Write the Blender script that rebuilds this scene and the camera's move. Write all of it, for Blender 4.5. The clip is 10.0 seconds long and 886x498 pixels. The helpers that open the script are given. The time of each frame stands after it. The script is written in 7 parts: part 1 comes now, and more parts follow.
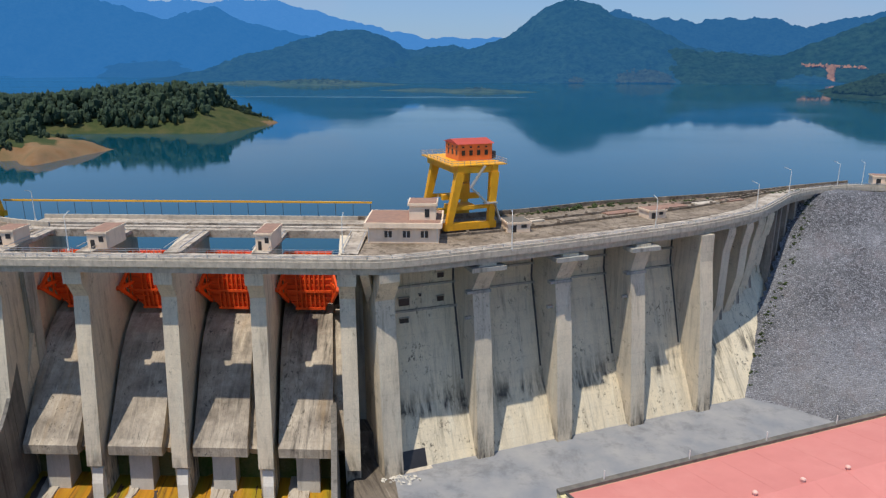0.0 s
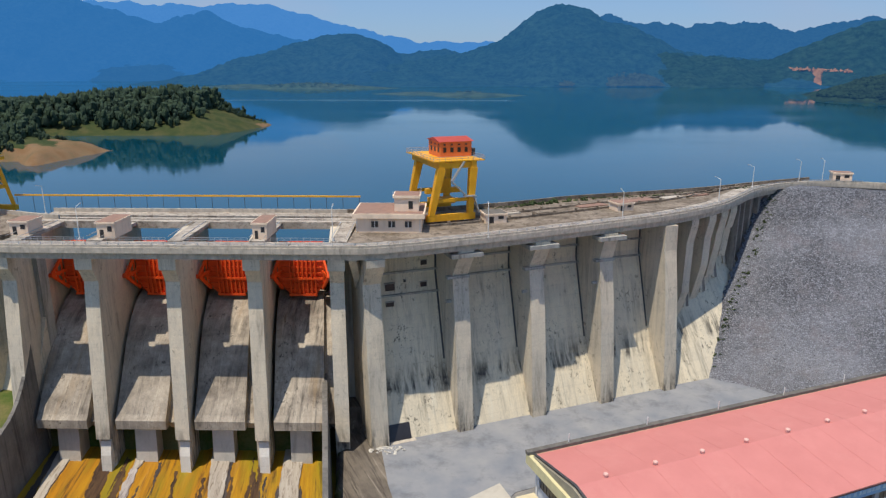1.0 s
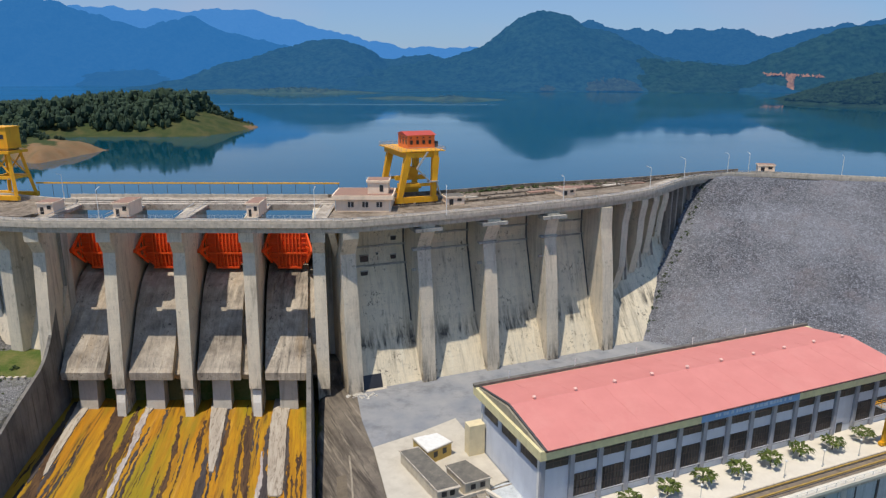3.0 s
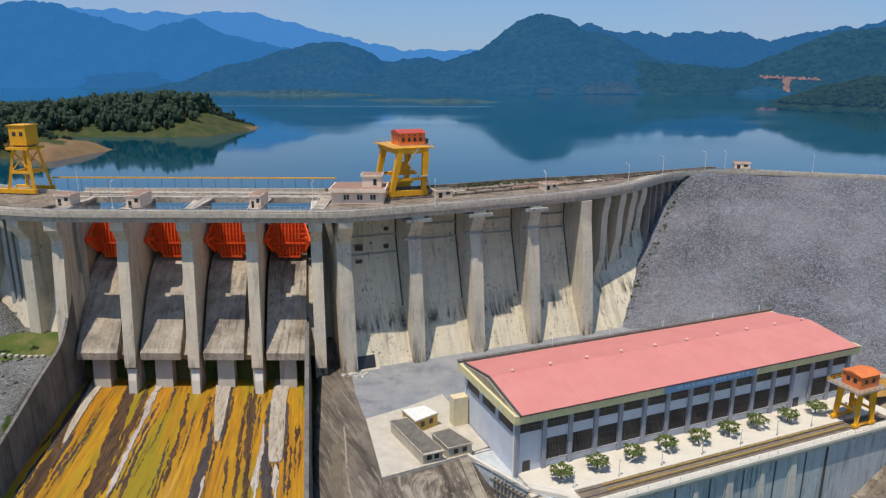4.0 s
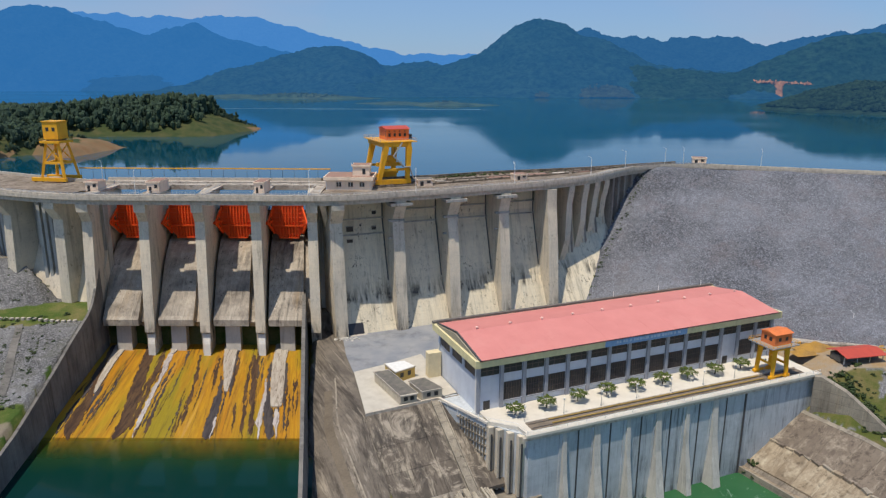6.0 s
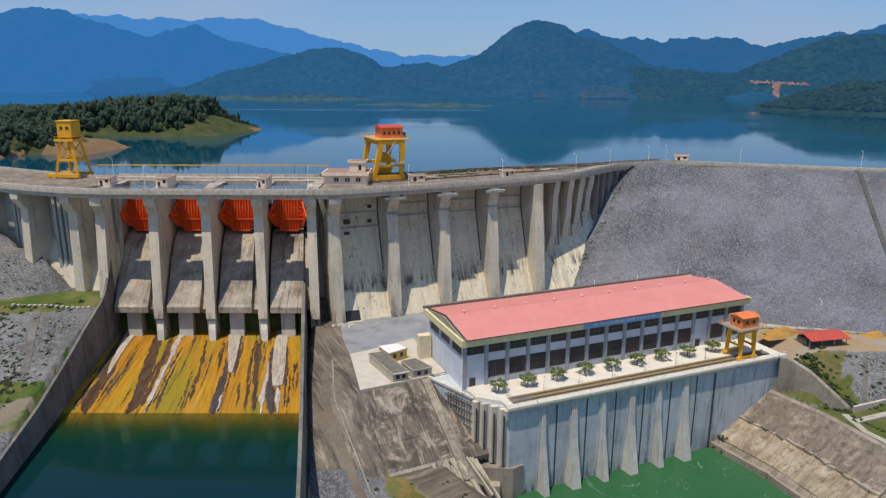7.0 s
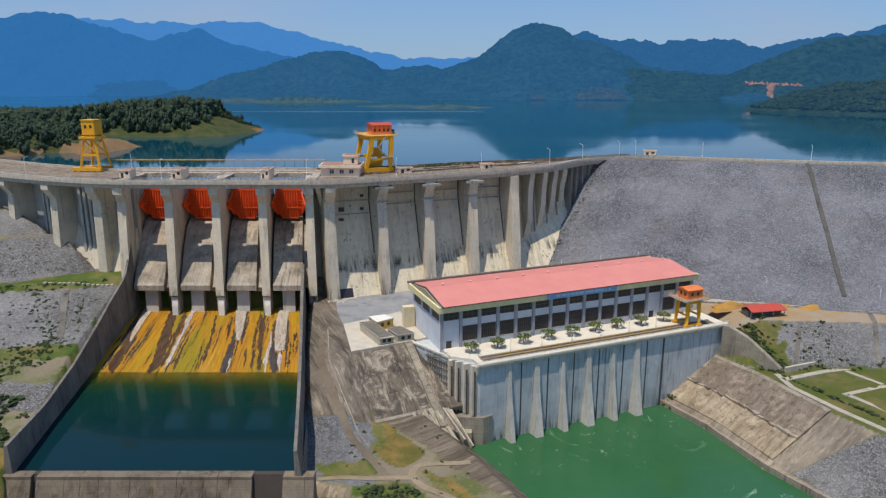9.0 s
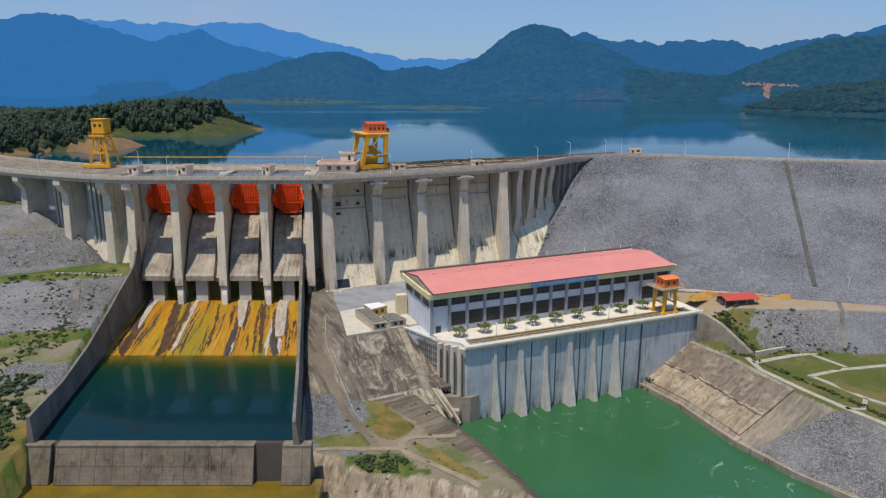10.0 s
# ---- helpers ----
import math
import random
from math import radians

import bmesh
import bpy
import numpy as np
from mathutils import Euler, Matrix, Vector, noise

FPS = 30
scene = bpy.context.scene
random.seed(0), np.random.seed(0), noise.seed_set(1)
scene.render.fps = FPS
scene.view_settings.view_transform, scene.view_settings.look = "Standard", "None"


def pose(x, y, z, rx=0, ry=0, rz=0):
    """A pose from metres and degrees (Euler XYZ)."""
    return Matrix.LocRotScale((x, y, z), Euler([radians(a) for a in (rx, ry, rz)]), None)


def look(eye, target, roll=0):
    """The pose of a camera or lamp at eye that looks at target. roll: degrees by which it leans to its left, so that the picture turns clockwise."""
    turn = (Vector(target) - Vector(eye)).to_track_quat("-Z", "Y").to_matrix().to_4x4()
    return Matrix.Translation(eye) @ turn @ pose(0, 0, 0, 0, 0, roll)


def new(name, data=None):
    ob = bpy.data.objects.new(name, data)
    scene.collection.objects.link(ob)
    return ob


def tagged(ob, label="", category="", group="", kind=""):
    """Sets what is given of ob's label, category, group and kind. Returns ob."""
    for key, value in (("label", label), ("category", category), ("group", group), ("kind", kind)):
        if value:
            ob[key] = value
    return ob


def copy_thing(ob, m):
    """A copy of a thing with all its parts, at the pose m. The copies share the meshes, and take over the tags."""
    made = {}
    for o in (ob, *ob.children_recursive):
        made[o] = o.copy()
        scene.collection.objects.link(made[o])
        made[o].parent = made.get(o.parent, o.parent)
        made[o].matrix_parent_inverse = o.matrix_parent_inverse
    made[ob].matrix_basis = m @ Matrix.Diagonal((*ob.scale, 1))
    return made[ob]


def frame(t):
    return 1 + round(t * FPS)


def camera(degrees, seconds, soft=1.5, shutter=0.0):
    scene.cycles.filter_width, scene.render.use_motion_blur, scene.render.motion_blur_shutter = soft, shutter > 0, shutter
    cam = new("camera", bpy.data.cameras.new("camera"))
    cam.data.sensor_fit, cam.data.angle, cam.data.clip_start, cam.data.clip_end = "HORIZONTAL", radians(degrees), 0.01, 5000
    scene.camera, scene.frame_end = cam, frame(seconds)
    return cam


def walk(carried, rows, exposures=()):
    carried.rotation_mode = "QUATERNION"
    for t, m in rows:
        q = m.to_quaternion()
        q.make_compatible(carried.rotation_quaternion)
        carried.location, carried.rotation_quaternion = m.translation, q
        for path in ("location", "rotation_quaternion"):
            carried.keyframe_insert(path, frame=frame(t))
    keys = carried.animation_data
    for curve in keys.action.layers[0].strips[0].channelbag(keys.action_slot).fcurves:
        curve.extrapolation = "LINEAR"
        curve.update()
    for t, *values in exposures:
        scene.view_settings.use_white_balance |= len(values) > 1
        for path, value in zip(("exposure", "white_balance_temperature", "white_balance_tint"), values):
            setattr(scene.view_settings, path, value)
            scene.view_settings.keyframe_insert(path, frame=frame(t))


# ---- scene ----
# camera and its flight
cam = camera(66.7, 10.0, soft=1.3)
PATH = [
    (0, (0.398, 0.155, 40.477), (0.347, 2.082, 39.946), 0.1),
    (0.5, (2.122, -6.854, 40.468), (2.078, -4.925, 39.942), 0.1),
    (1, (3.599, -13.763, 40.461), (3.567, -11.832, 39.94), 0.1),
    (1.5, (5.111, -21.643, 40.289), (5.098, -19.711, 39.772), 0.1),
    (2, (6.62, -29.584, 40.381), (6.623, -27.651, 39.868), 0.1),
    (2.5, (8.416, -37.623, 40.275), (8.424, -35.689, 39.765), 0.1),
    (4, (13.689, -60.971, 40.077), (13.697, -59.035, 39.577), 0.2),
    (4.5, (15.523, -69.141, 39.904), (15.531, -67.204, 39.407), 0.2),
    (5, (17.293, -76.678, 39.794), (17.301, -74.74, 39.299), 0.2),
    (5.5, (19.197, -84.985, 39.689), (19.204, -83.046, 39.197), 0.3),
    (7, (24.633, -108.647, 39.758), (24.637, -106.707, 39.272), 0.2),
    (7.5, (26.589, -116.876, 39.75), (26.592, -114.936, 39.265), 0.1),
    (8, (28.391, -124.594, 39.776), (28.392, -122.653, 39.293), 0.1),
    (8.5, (30.376, -132.728, 39.798), (30.376, -130.787, 39.317), 0.1),
    (9, (32.293, -140.467, 39.715), (32.291, -138.525, 39.235), 0.0),
    (9.5, (34.39, -148.678, 39.73), (34.387, -146.736, 39.251), 0.0),
    (10, (36.188, -156.392, 39.83), (36.185, -154.45, 39.352), 0.0),
]
walk(cam, [(t, look(eye, target, roll)) for t, eye, target, roll in PATH], exposures=[(0.0, 0.0), (4.0, -0.03), (10.0, -0.06)])

# ---- world, sun ----
world = bpy.data.worlds.new("sky")
scene.world = world
world.use_nodes = True
wn = world.node_tree
sky = wn.nodes.new("ShaderNodeTexSky")
sky.sky_type, sky.sun_disc = "NISHITA", False
sky.sun_elevation, sky.sun_rotation = radians(71), radians(220)
sky.air_density, sky.dust_density, sky.ozone_density = 1.3, 0.25, 3.0
tint = wn.nodes.new("ShaderNodeMix")
tint.data_type, tint.blend_type = "RGBA", "MULTIPLY"
tint.inputs[0].default_value, tint.inputs[7].default_value = 1.0, (0.64, 0.84, 1.25, 1.0)
wn.links.new(sky.outputs[0], tint.inputs[6])
haze = wn.nodes.new("ShaderNodeMix")        # thin milky haze over the whole sky
haze.data_type = "RGBA"
haze.inputs[0].default_value, haze.inputs[7].default_value = 0.55, (2.3, 3.75, 6.1, 1.0)
wn.links.new(tint.outputs[2], haze.inputs[6])
cloud = wn.nodes.new("ShaderNodeTexNoise")     # faint high cloud
cloud.inputs["Scale"].default_value, cloud.inputs["Detail"].default_value = 2.6, 5.0
stretch = wn.nodes.new("ShaderNodeMapping")
stretch.inputs["Scale"].default_value = (1.0, 1.0, 2.6)
wn.links.new(wn.nodes.new("ShaderNodeTexCoord").outputs["Generated"], stretch.inputs[0])
wn.links.new(stretch.outputs[0], cloud.inputs["Vector"])
cover = wn.nodes.new("ShaderNodeMapRange")
cover.inputs[1].default_value, cover.inputs[2].default_value, cover.inputs[4].default_value = 0.48, 0.72, 0.55
wn.links.new(cloud.outputs[0], cover.inputs[0])
veil = wn.nodes.new("ShaderNodeMix")
veil.data_type = "RGBA"
veil.inputs[7].default_value = (3.6, 4.4, 6.1, 1.0)
wn.links.new(cover.outputs[0], veil.inputs[0])
wn.links.new(haze.outputs[2], veil.inputs[6])
wn.links.new(veil.outputs[2], wn.nodes["Background"].inputs[0])
wn.nodes["Background"].inputs[1].default_value = 0.103
sun_data = bpy.data.lights.new("sun", "SUN")
sun_data.energy, sun_data.angle, sun_data.color = 4.2, radians(0.6), (1.0, 0.91, 0.78)
sun = new("sun", sun_data)
sun.matrix_world = look((-22, -26, 100), (0, 0, 0))

# ---- materials ----
def rgba(c):
    return (c[0], c[1], c[2], 1.0)


class Net:
    """Small builder for node materials."""

    def __init__(self, name):
        self.m = bpy.data.materials.new(name)
        self.m.use_nodes = True
        self.t = self.m.node_tree
        self.p = self.t.nodes["Principled BSDF"]
        self.co = self.t.nodes.new("ShaderNodeTexCoord").outputs["Object"]

    def link(self, a, b):
        self.t.links.new(a, b)

    def mapped(self, scale, turn=0.0):
        src = self.co
        if turn:
            r = self.t.nodes.new("ShaderNodeMapping")
            r.inputs["Rotation"].default_value = (0, 0, radians(turn))
            self.link(src, r.inputs[0])
            src = r.outputs[0]
        n = self.t.nodes.new("ShaderNodeMapping")
        n.inputs["Scale"].default_value = scale
        self.link(src, n.inputs[0])
        return n.outputs[0]

    def noise(self, scale, detail=5.0, rough=0.6, stretch=None, warp=0.0, turn=0.0):
        n = self.t.nodes.new("ShaderNodeTexNoise")
        n.inputs["Scale"].default_value, n.inputs["Detail"].default_value = scale, detail
        n.inputs["Roughness"].default_value, n.inputs["Distortion"].default_value = rough, warp
        self.link(self.mapped(stretch, turn) if stretch else self.co, n.inputs["Vector"])
        return n.outputs[0]

    def cells(self, scale, what="Color", stretch=None, edges=False):
        n = self.t.nodes.new("ShaderNodeTexVoronoi")
        if edges:
            n.feature = "DISTANCE_TO_EDGE"
        n.inputs["Scale"].default_value = scale
        self.link(self.mapped(stretch) if stretch else self.co, n.inputs["Vector"])
        return n.outputs[what]

    def ramp(self, value, a, b, lo=0.0, hi=1.0):
        n = self.t.nodes.new("ShaderNodeMapRange")
        n.inputs[1].default_value, n.inputs[2].default_value = a, b
        n.inputs[3].default_value, n.inputs[4].default_value = lo, hi
        self.link(value, n.inputs[0])
        return n.outputs[0]

    def mix(self, f, a, b, mode="MIX"):
        n = self.t.nodes.new("ShaderNodeMix")
        n.data_type, n.blend_type = "RGBA", mode
        for sock, v in ((n.inputs[0], f), (n.inputs[6], a), (n.inputs[7], b)):
            if isinstance(v, bpy.types.NodeSocket):
                self.link(v, sock)
            elif isinstance(v, float):
                sock.default_value = v
            else:
                sock.default_value = rgba(v)
        return n.outputs[2]

    def axis(self, which):
        n = self.t.nodes.new("ShaderNodeSeparateXYZ")
        self.link(self.co, n.inputs[0])
        return n.outputs[which]

    def math(self, op, a, b):
        n = self.t.nodes.new("ShaderNodeMath")
        n.operation = op
        for sock, v in ((n.inputs[0], a), (n.inputs[1], b)):
            if isinstance(v, bpy.types.NodeSocket):
                self.link(v, sock)
            else:
                sock.default_value = v
        return n.outputs[0]

    def island(self):
        return self.t.nodes.new("ShaderNodeNewGeometry").outputs["Random Per Island"]

    def object_random(self):
        return self.t.nodes.new("ShaderNodeObjectInfo").outputs["Random"]

    def bump(self, height, strength, distance):
        n = self.t.nodes.new("ShaderNodeBump")
        n.inputs["Strength"].default_value, n.inputs["Distance"].default_value = strength, distance
        self.link(height, n.inputs["Height"])
        self.link(n.outputs[0], self.p.inputs["Normal"])

    def done(self, colour, rough=0.85, metal=0.0, spec=0.3):
        if isinstance(colour, bpy.types.NodeSocket):
            self.link(colour, self.p.inputs["Base Color"])
        else:
            self.p.inputs["Base Color"].default_value = rgba(colour)
        if isinstance(rough, bpy.types.NodeSocket):
            self.link(rough, self.p.inputs["Roughness"])
        else:
            self.p.inputs["Roughness"].default_value = rough
        self.p.inputs["Metallic"].default_value = metal
        self.p.inputs["Specular IOR Level"].default_value = spec
        return self.m


def concrete(name, light, dark, stain=(0.03, 0.028, 0.025), amount=0.6, streak=0.35, rust=0.0, lifts=0.07, band=None, run=1.0, spots=0.0):
    """Weathered concrete: blotches, dark streaks down the fall line, lift joints; run < 1 draws them out on slopes."""
    n = Net(name)
    c = n.mix(n.ramp(n.noise(0.09, 6, 0.65), 0.35, 0.68), light, dark)
    c = n.mix(n.ramp(n.noise(0.9, 6, 0.7), 0.3, 0.75, 0.0, 0.45), c, dark)
    pale = (min(light[0] * 1.35, 0.8), min(light[1] * 1.34, 0.8), min(light[2] * 1.3, 0.8))
    c = n.mix(n.ramp(n.noise(streak * 1.4, 6, 0.7, stretch=(1, run, 0.06), warp=0.3), 0.55, 0.75, 0.0, 0.5), c, pale)
    patch = n.ramp(n.noise(0.045, 4, 0.6), 0.4, 0.62, 0.25, 1.0)
    runs = n.ramp(n.noise(streak, 7, 0.72, stretch=(1, run, 0.08), warp=0.5), 0.5, 0.68, 0.0, amount)
    c = n.mix(n.math("MULTIPLY", runs, patch), c, stain)
    fine = n.ramp(n.noise(streak * 4.5, 6, 0.7, stretch=(1, run, 0.05), warp=0.2), 0.54, 0.7, 0.0, amount * 0.8)
    c = n.mix(n.math("MULTIPLY", fine, n.ramp(n.noise(0.12, 5, 0.65), 0.42, 0.62)), c, stain)
    if band:                                # black seepage stains along one level
        z = n.math("ADD", n.axis(2), n.math("MULTIPLY", n.noise(0.16, 5, 0.7), 9.0))
        level = n.math("MULTIPLY", n.ramp(z, band[0], band[0] + 2.5), n.ramp(z, band[1], band[1] + 7.0, 1.0, 0.0))
        drips = n.ramp(n.noise(0.5, 6, 0.7, stretch=(1, run, 0.16), warp=0.4), 0.44, 0.58, 0.0, 0.92)
        c = n.mix(n.math("MULTIPLY", level, drips), c, (0.03, 0.03, 0.033))
    if spots:                               # black lichen spots in loose patches
        where = n.ramp(n.noise(0.11, 5, 0.65), 0.46, 0.6)
        c = n.mix(n.math("MULTIPLY", where, n.ramp(n.noise(0.9, 5, 0.8, stretch=(1, 0.5, 0.7)), 0.56, 0.62, 0.0, spots)), c, stain)
    if rust:
        c = n.mix(n.ramp(n.noise(0.25, 5, 0.65, stretch=(1, run, 0.12)), 0.55, 0.75, 0.0, rust), c, (0.32, 0.2, 0.08))
    c = n.mix(n.ramp(n.noise(4.0, 3, 0.6), 0.3, 0.8, 0.0, 0.22), c, stain)
    if lifts:
        lift = n.t.nodes.new("ShaderNodeTexWave")
        lift.bands_direction = "Z"
        lift.inputs["Scale"].default_value, lift.inputs["Distortion"].default_value = 0.105, 0.6
        lift.inputs["Detail Scale"].default_value = 0.4
        n.link(n.co, lift.inputs["Vector"])
        c = n.mix(n.ramp(lift.outputs["Fac"], 0.98, 1.0, 0.0, lifts), c, stain)
    n.bump(n.noise(2.5, 5, 0.7), 0.35, 0.12)
    return n.done(c, 0.9)


def plain(name, a, b, scale=0.6, rough=0.7, metal=0.0, spec=0.35, bump=0.1, dirt=None, dirt_amount=0.4):
    n = Net(name)
    c = n.mix(n.ramp(n.noise(scale, 5, 0.6), 0.3, 0.7), a, b)
    if dirt:
        c = n.mix(n.ramp(n.noise(scale * 0.8, 6, 0.75, stretch=(1, 1, 0.2), warp=0.3), 0.5, 0.75, 0.0, dirt_amount), c, dirt)
    if bump:
        n.bump(n.noise(scale * 6, 4, 0.6), bump, 0.05)
    return n.done(c, rough, metal, spec)


CONCRETE = concrete("dam_concrete", (0.52, 0.5, 0.44), (0.35, 0.34, 0.31), amount=0.7, rust=0.1)
PALE_CONCRETE = concrete("pale_pier_concrete", (0.78, 0.67, 0.5), (0.59, 0.52, 0.41), amount=0.5, streak=0.5, band=(-60, -47), spots=0.45)
CREAM_CONCRETE = concrete("cream_face_concrete", (0.84, 0.73, 0.52), (0.66, 0.59, 0.45), amount=0.5, streak=0.55, band=(-38, -35.5), run=0.12, spots=0.85)
CHUTE = concrete("chute_concrete", (0.6, 0.525, 0.42), (0.17, 0.143, 0.115), amount=0.95, streak=0.6, rust=0.5, run=0.12, spots=0.8)
WALL_CONCRETE = concrete("weathered_wall_concrete", (0.25, 0.23, 0.2), (0.12, 0.112, 0.1), amount=0.9, streak=0.35, run=1.6)
BLUE_CONCRETE = concrete("grey_substructure_concrete", (0.6, 0.635, 0.65), (0.42, 0.45, 0.465), amount=0.85, streak=0.6, band=(-40, -26))


def worn_deck(name, pale, mid, grime, moss):
    """Old trafficked concrete: pale worn patches, grime, dark cracks and joints."""
    n = Net(name)
    c = n.mix(n.ramp(n.noise(0.13, 6, 0.7), 0.4, 0.6), pale, mid)
    c = n.mix(n.ramp(n.noise(0.5, 7, 0.75, warp=0.6), 0.5, 0.62, 0.0, 0.8), c, grime)
    c = n.mix(n.ramp(n.noise(0.25, 7, 0.75, warp=1.0), 0.56, 0.64, 0.0, 0.6), c, moss)
    c = n.mix(n.ramp(n.noise(1.6, 5, 0.75), 0.52, 0.7, 0.0, 0.6), c, grime)
    c = n.mix(n.ramp(n.cells(0.22, "Distance"), 0.0, 0.05, 0.35, 0.0), c, pale)
    n.bump(n.noise(1.5, 5, 0.7), 0.5, 0.08)
    return n.done(c, 0.93, 0, 0.2)


DECK = worn_deck("road_concrete", (0.53, 0.465, 0.385), (0.35, 0.305, 0.25), (0.13, 0.108, 0.088), (0.2, 0.155, 0.11))
CREST = worn_deck("old_crest_concrete", (0.31, 0.255, 0.195), (0.17, 0.135, 0.1), (0.06, 0.048, 0.037), (0.14, 0.095, 0.05))
KERB = plain("parapet_concrete", (0.6, 0.53, 0.43), (0.4, 0.35, 0.285), 0.8, 0.9, dirt=(0.12, 0.11, 0.095), dirt_amount=0.6)
PLAZA = plain("white_paving", (0.68, 0.63, 0.53), (0.6, 0.55, 0.46), 0.2, 0.9, dirt=(0.44, 0.38, 0.3), dirt_amount=0.35)
SLAB = plain("pale_yard_slab", (0.54, 0.5, 0.42), (0.45, 0.41, 0.34), 0.3, 0.9, dirt=(0.3, 0.26, 0.2), dirt_amount=0.45)
YARD = plain("grey_yard_concrete", (0.2, 0.215, 0.24), (0.3, 0.3, 0.3), 0.12, 0.9, dirt=(0.085, 0.088, 0.1), dirt_amount=0.75)
CREAM = plain("cream_render", (0.9, 0.71, 0.53), (0.82, 0.63, 0.46), 0.5, 0.85, dirt=(0.36, 0.28, 0.2), dirt_amount=0.4)
FLATROOF = plain("brown_flat_roof", (0.34, 0.2, 0.145), (0.25, 0.155, 0.115), 0.8, 0.92, dirt=(0.1, 0.09, 0.08), dirt_amount=0.5)
GREYROOF = plain("dirty_grey_roof", (0.17, 0.155, 0.13), (0.1, 0.095, 0.085), 0.5, 0.95, dirt=(0.3, 0.27, 0.22), dirt_amount=0.4)
PINK = plain("pink_sheet_roof", (0.62, 0.235, 0.205), (0.57, 0.21, 0.183), 0.15, 0.6, spec=0.25, bump=0.03, dirt=(0.66, 0.31, 0.26), dirt_amount=0.35)
FASCIA = plain("beige_fascia", (0.72, 0.65, 0.36), (0.62, 0.55, 0.31), 0.5, 0.8, dirt=(0.34, 0.3, 0.19), dirt_amount=0.4)
BLUE = plain("blue_fascia_paint", (0.24, 0.4, 0.62), (0.19, 0.33, 0.54), 0.5, 0.75, dirt=(0.35, 0.42, 0.5), dirt_amount=0.4)
WALL = plain("pale_blue_wall", (0.6, 0.63, 0.68), (0.52, 0.55, 0.61), 0.25, 0.8, dirt=(0.36, 0.37, 0.4), dirt_amount=0.35)
PILASTER = plain("grey_pilaster", (0.34, 0.35, 0.38), (0.27, 0.28, 0.31), 0.5, 0.8, dirt=(0.2, 0.2, 0.22), dirt_amount=0.3)
DARKGLASS = plain("dark_window_glass", (0.02, 0.02, 0.022), (0.035, 0.033, 0.035), 0.5, 0.3, spec=0.5, bump=0)
FRAME = plain("window_frame", (0.13, 0.1, 0.09), (0.09, 0.07, 0.065), 1.0, 0.6)
GATE = plain("orange_gate_paint", (0.82, 0.1, 0.012), (0.7, 0.075, 0.012), 0.4, 0.5, dirt=(0.4, 0.05, 0.015), dirt_amount=0.4)
YELLOW = plain("yellow_crane_paint", (0.83, 0.42, 0.015), (0.74, 0.34, 0.015), 0.5, 0.5, dirt=(0.4, 0.2, 0.03), dirt_amount=0.4)
ORANGE = plain("orange_cabin_paint", (0.74, 0.21, 0.055), (0.62, 0.16, 0.045), 0.7, 0.6, dirt=(0.4, 0.12, 0.05), dirt_amount=0.4)
REDROOF = plain("dark_red_roof", (0.5, 0.075, 0.045), (0.4, 0.06, 0.04), 0.5, 0.6)
GALV = plain("galvanised_steel", (0.55, 0.56, 0.57), (0.42, 0.43, 0.44), 2.0, 0.45, metal=0.6)
WHITE = plain("white_paint", (0.78, 0.77, 0.73), (0.66, 0.65, 0.61), 1.0, 0.6)
DARKSTEEL = plain("dark_steel", (0.05, 0.05, 0.055), (0.09, 0.085, 0.08), 1.0, 0.6)
BARK = plain("bark", (0.13, 0.1, 0.07), (0.08, 0.06, 0.045), 3.0, 0.95)


def leafy(name, a, b, c):
    n = Net(name)
    col = n.mix(n.ramp(n.noise(0.12, 4, 0.6), 0.3, 0.7), a, b)
    col = n.mix(n.ramp(n.island(), 0.0, 1.0, 0.0, 0.7), col, c)
    col = n.mix(n.ramp(n.noise(1.2, 4, 0.7), 0.45, 0.7, 0.0, 0.6), col, (a[0] * 0.45, a[1] * 0.45, a[2] * 0.45))
    n.bump(n.noise(0.9, 5, 0.75), 0.9, 1.0)
    return n.done(col, 0.8, 0, 0.25)


FOREST = leafy("forest_leaves", (0.036, 0.066, 0.04), (0.062, 0.094, 0.042), (0.026, 0.05, 0.036))
BUSH = leafy("bush_leaves", (0.05, 0.08, 0.026), (0.09, 0.115, 0.035), (0.035, 0.055, 0.024))
PALM = leafy("ornamental_leaves", (0.1, 0.15, 0.03), (0.2, 0.22, 0.05), (0.055, 0.09, 0.022))


def grass_colour(n, a, b, soil, amount):
    c = n.mix(n.ramp(n.noise(0.12, 6, 0.65), 0.3, 0.7), a, b)
    c = n.mix(n.ramp(n.noise(0.06, 7, 0.72), 0.46, 0.62, 0.0, amount), c, soil)
    return n.mix(n.ramp(n.noise(2.0, 4, 0.7), 0.4, 0.8, 0.0, 0.4), c, (a[0] * 0.5, a[1] * 0.5, a[2] * 0.5))


def grassy(name, a, b, soil, amount):
    n = Net(name)
    c = grass_colour(n, a, b, soil, amount)
    n.bump(n.noise(3.0, 4, 0.7), 0.6, 0.3)
    return n.done(c, 0.95, 0, 0.1)


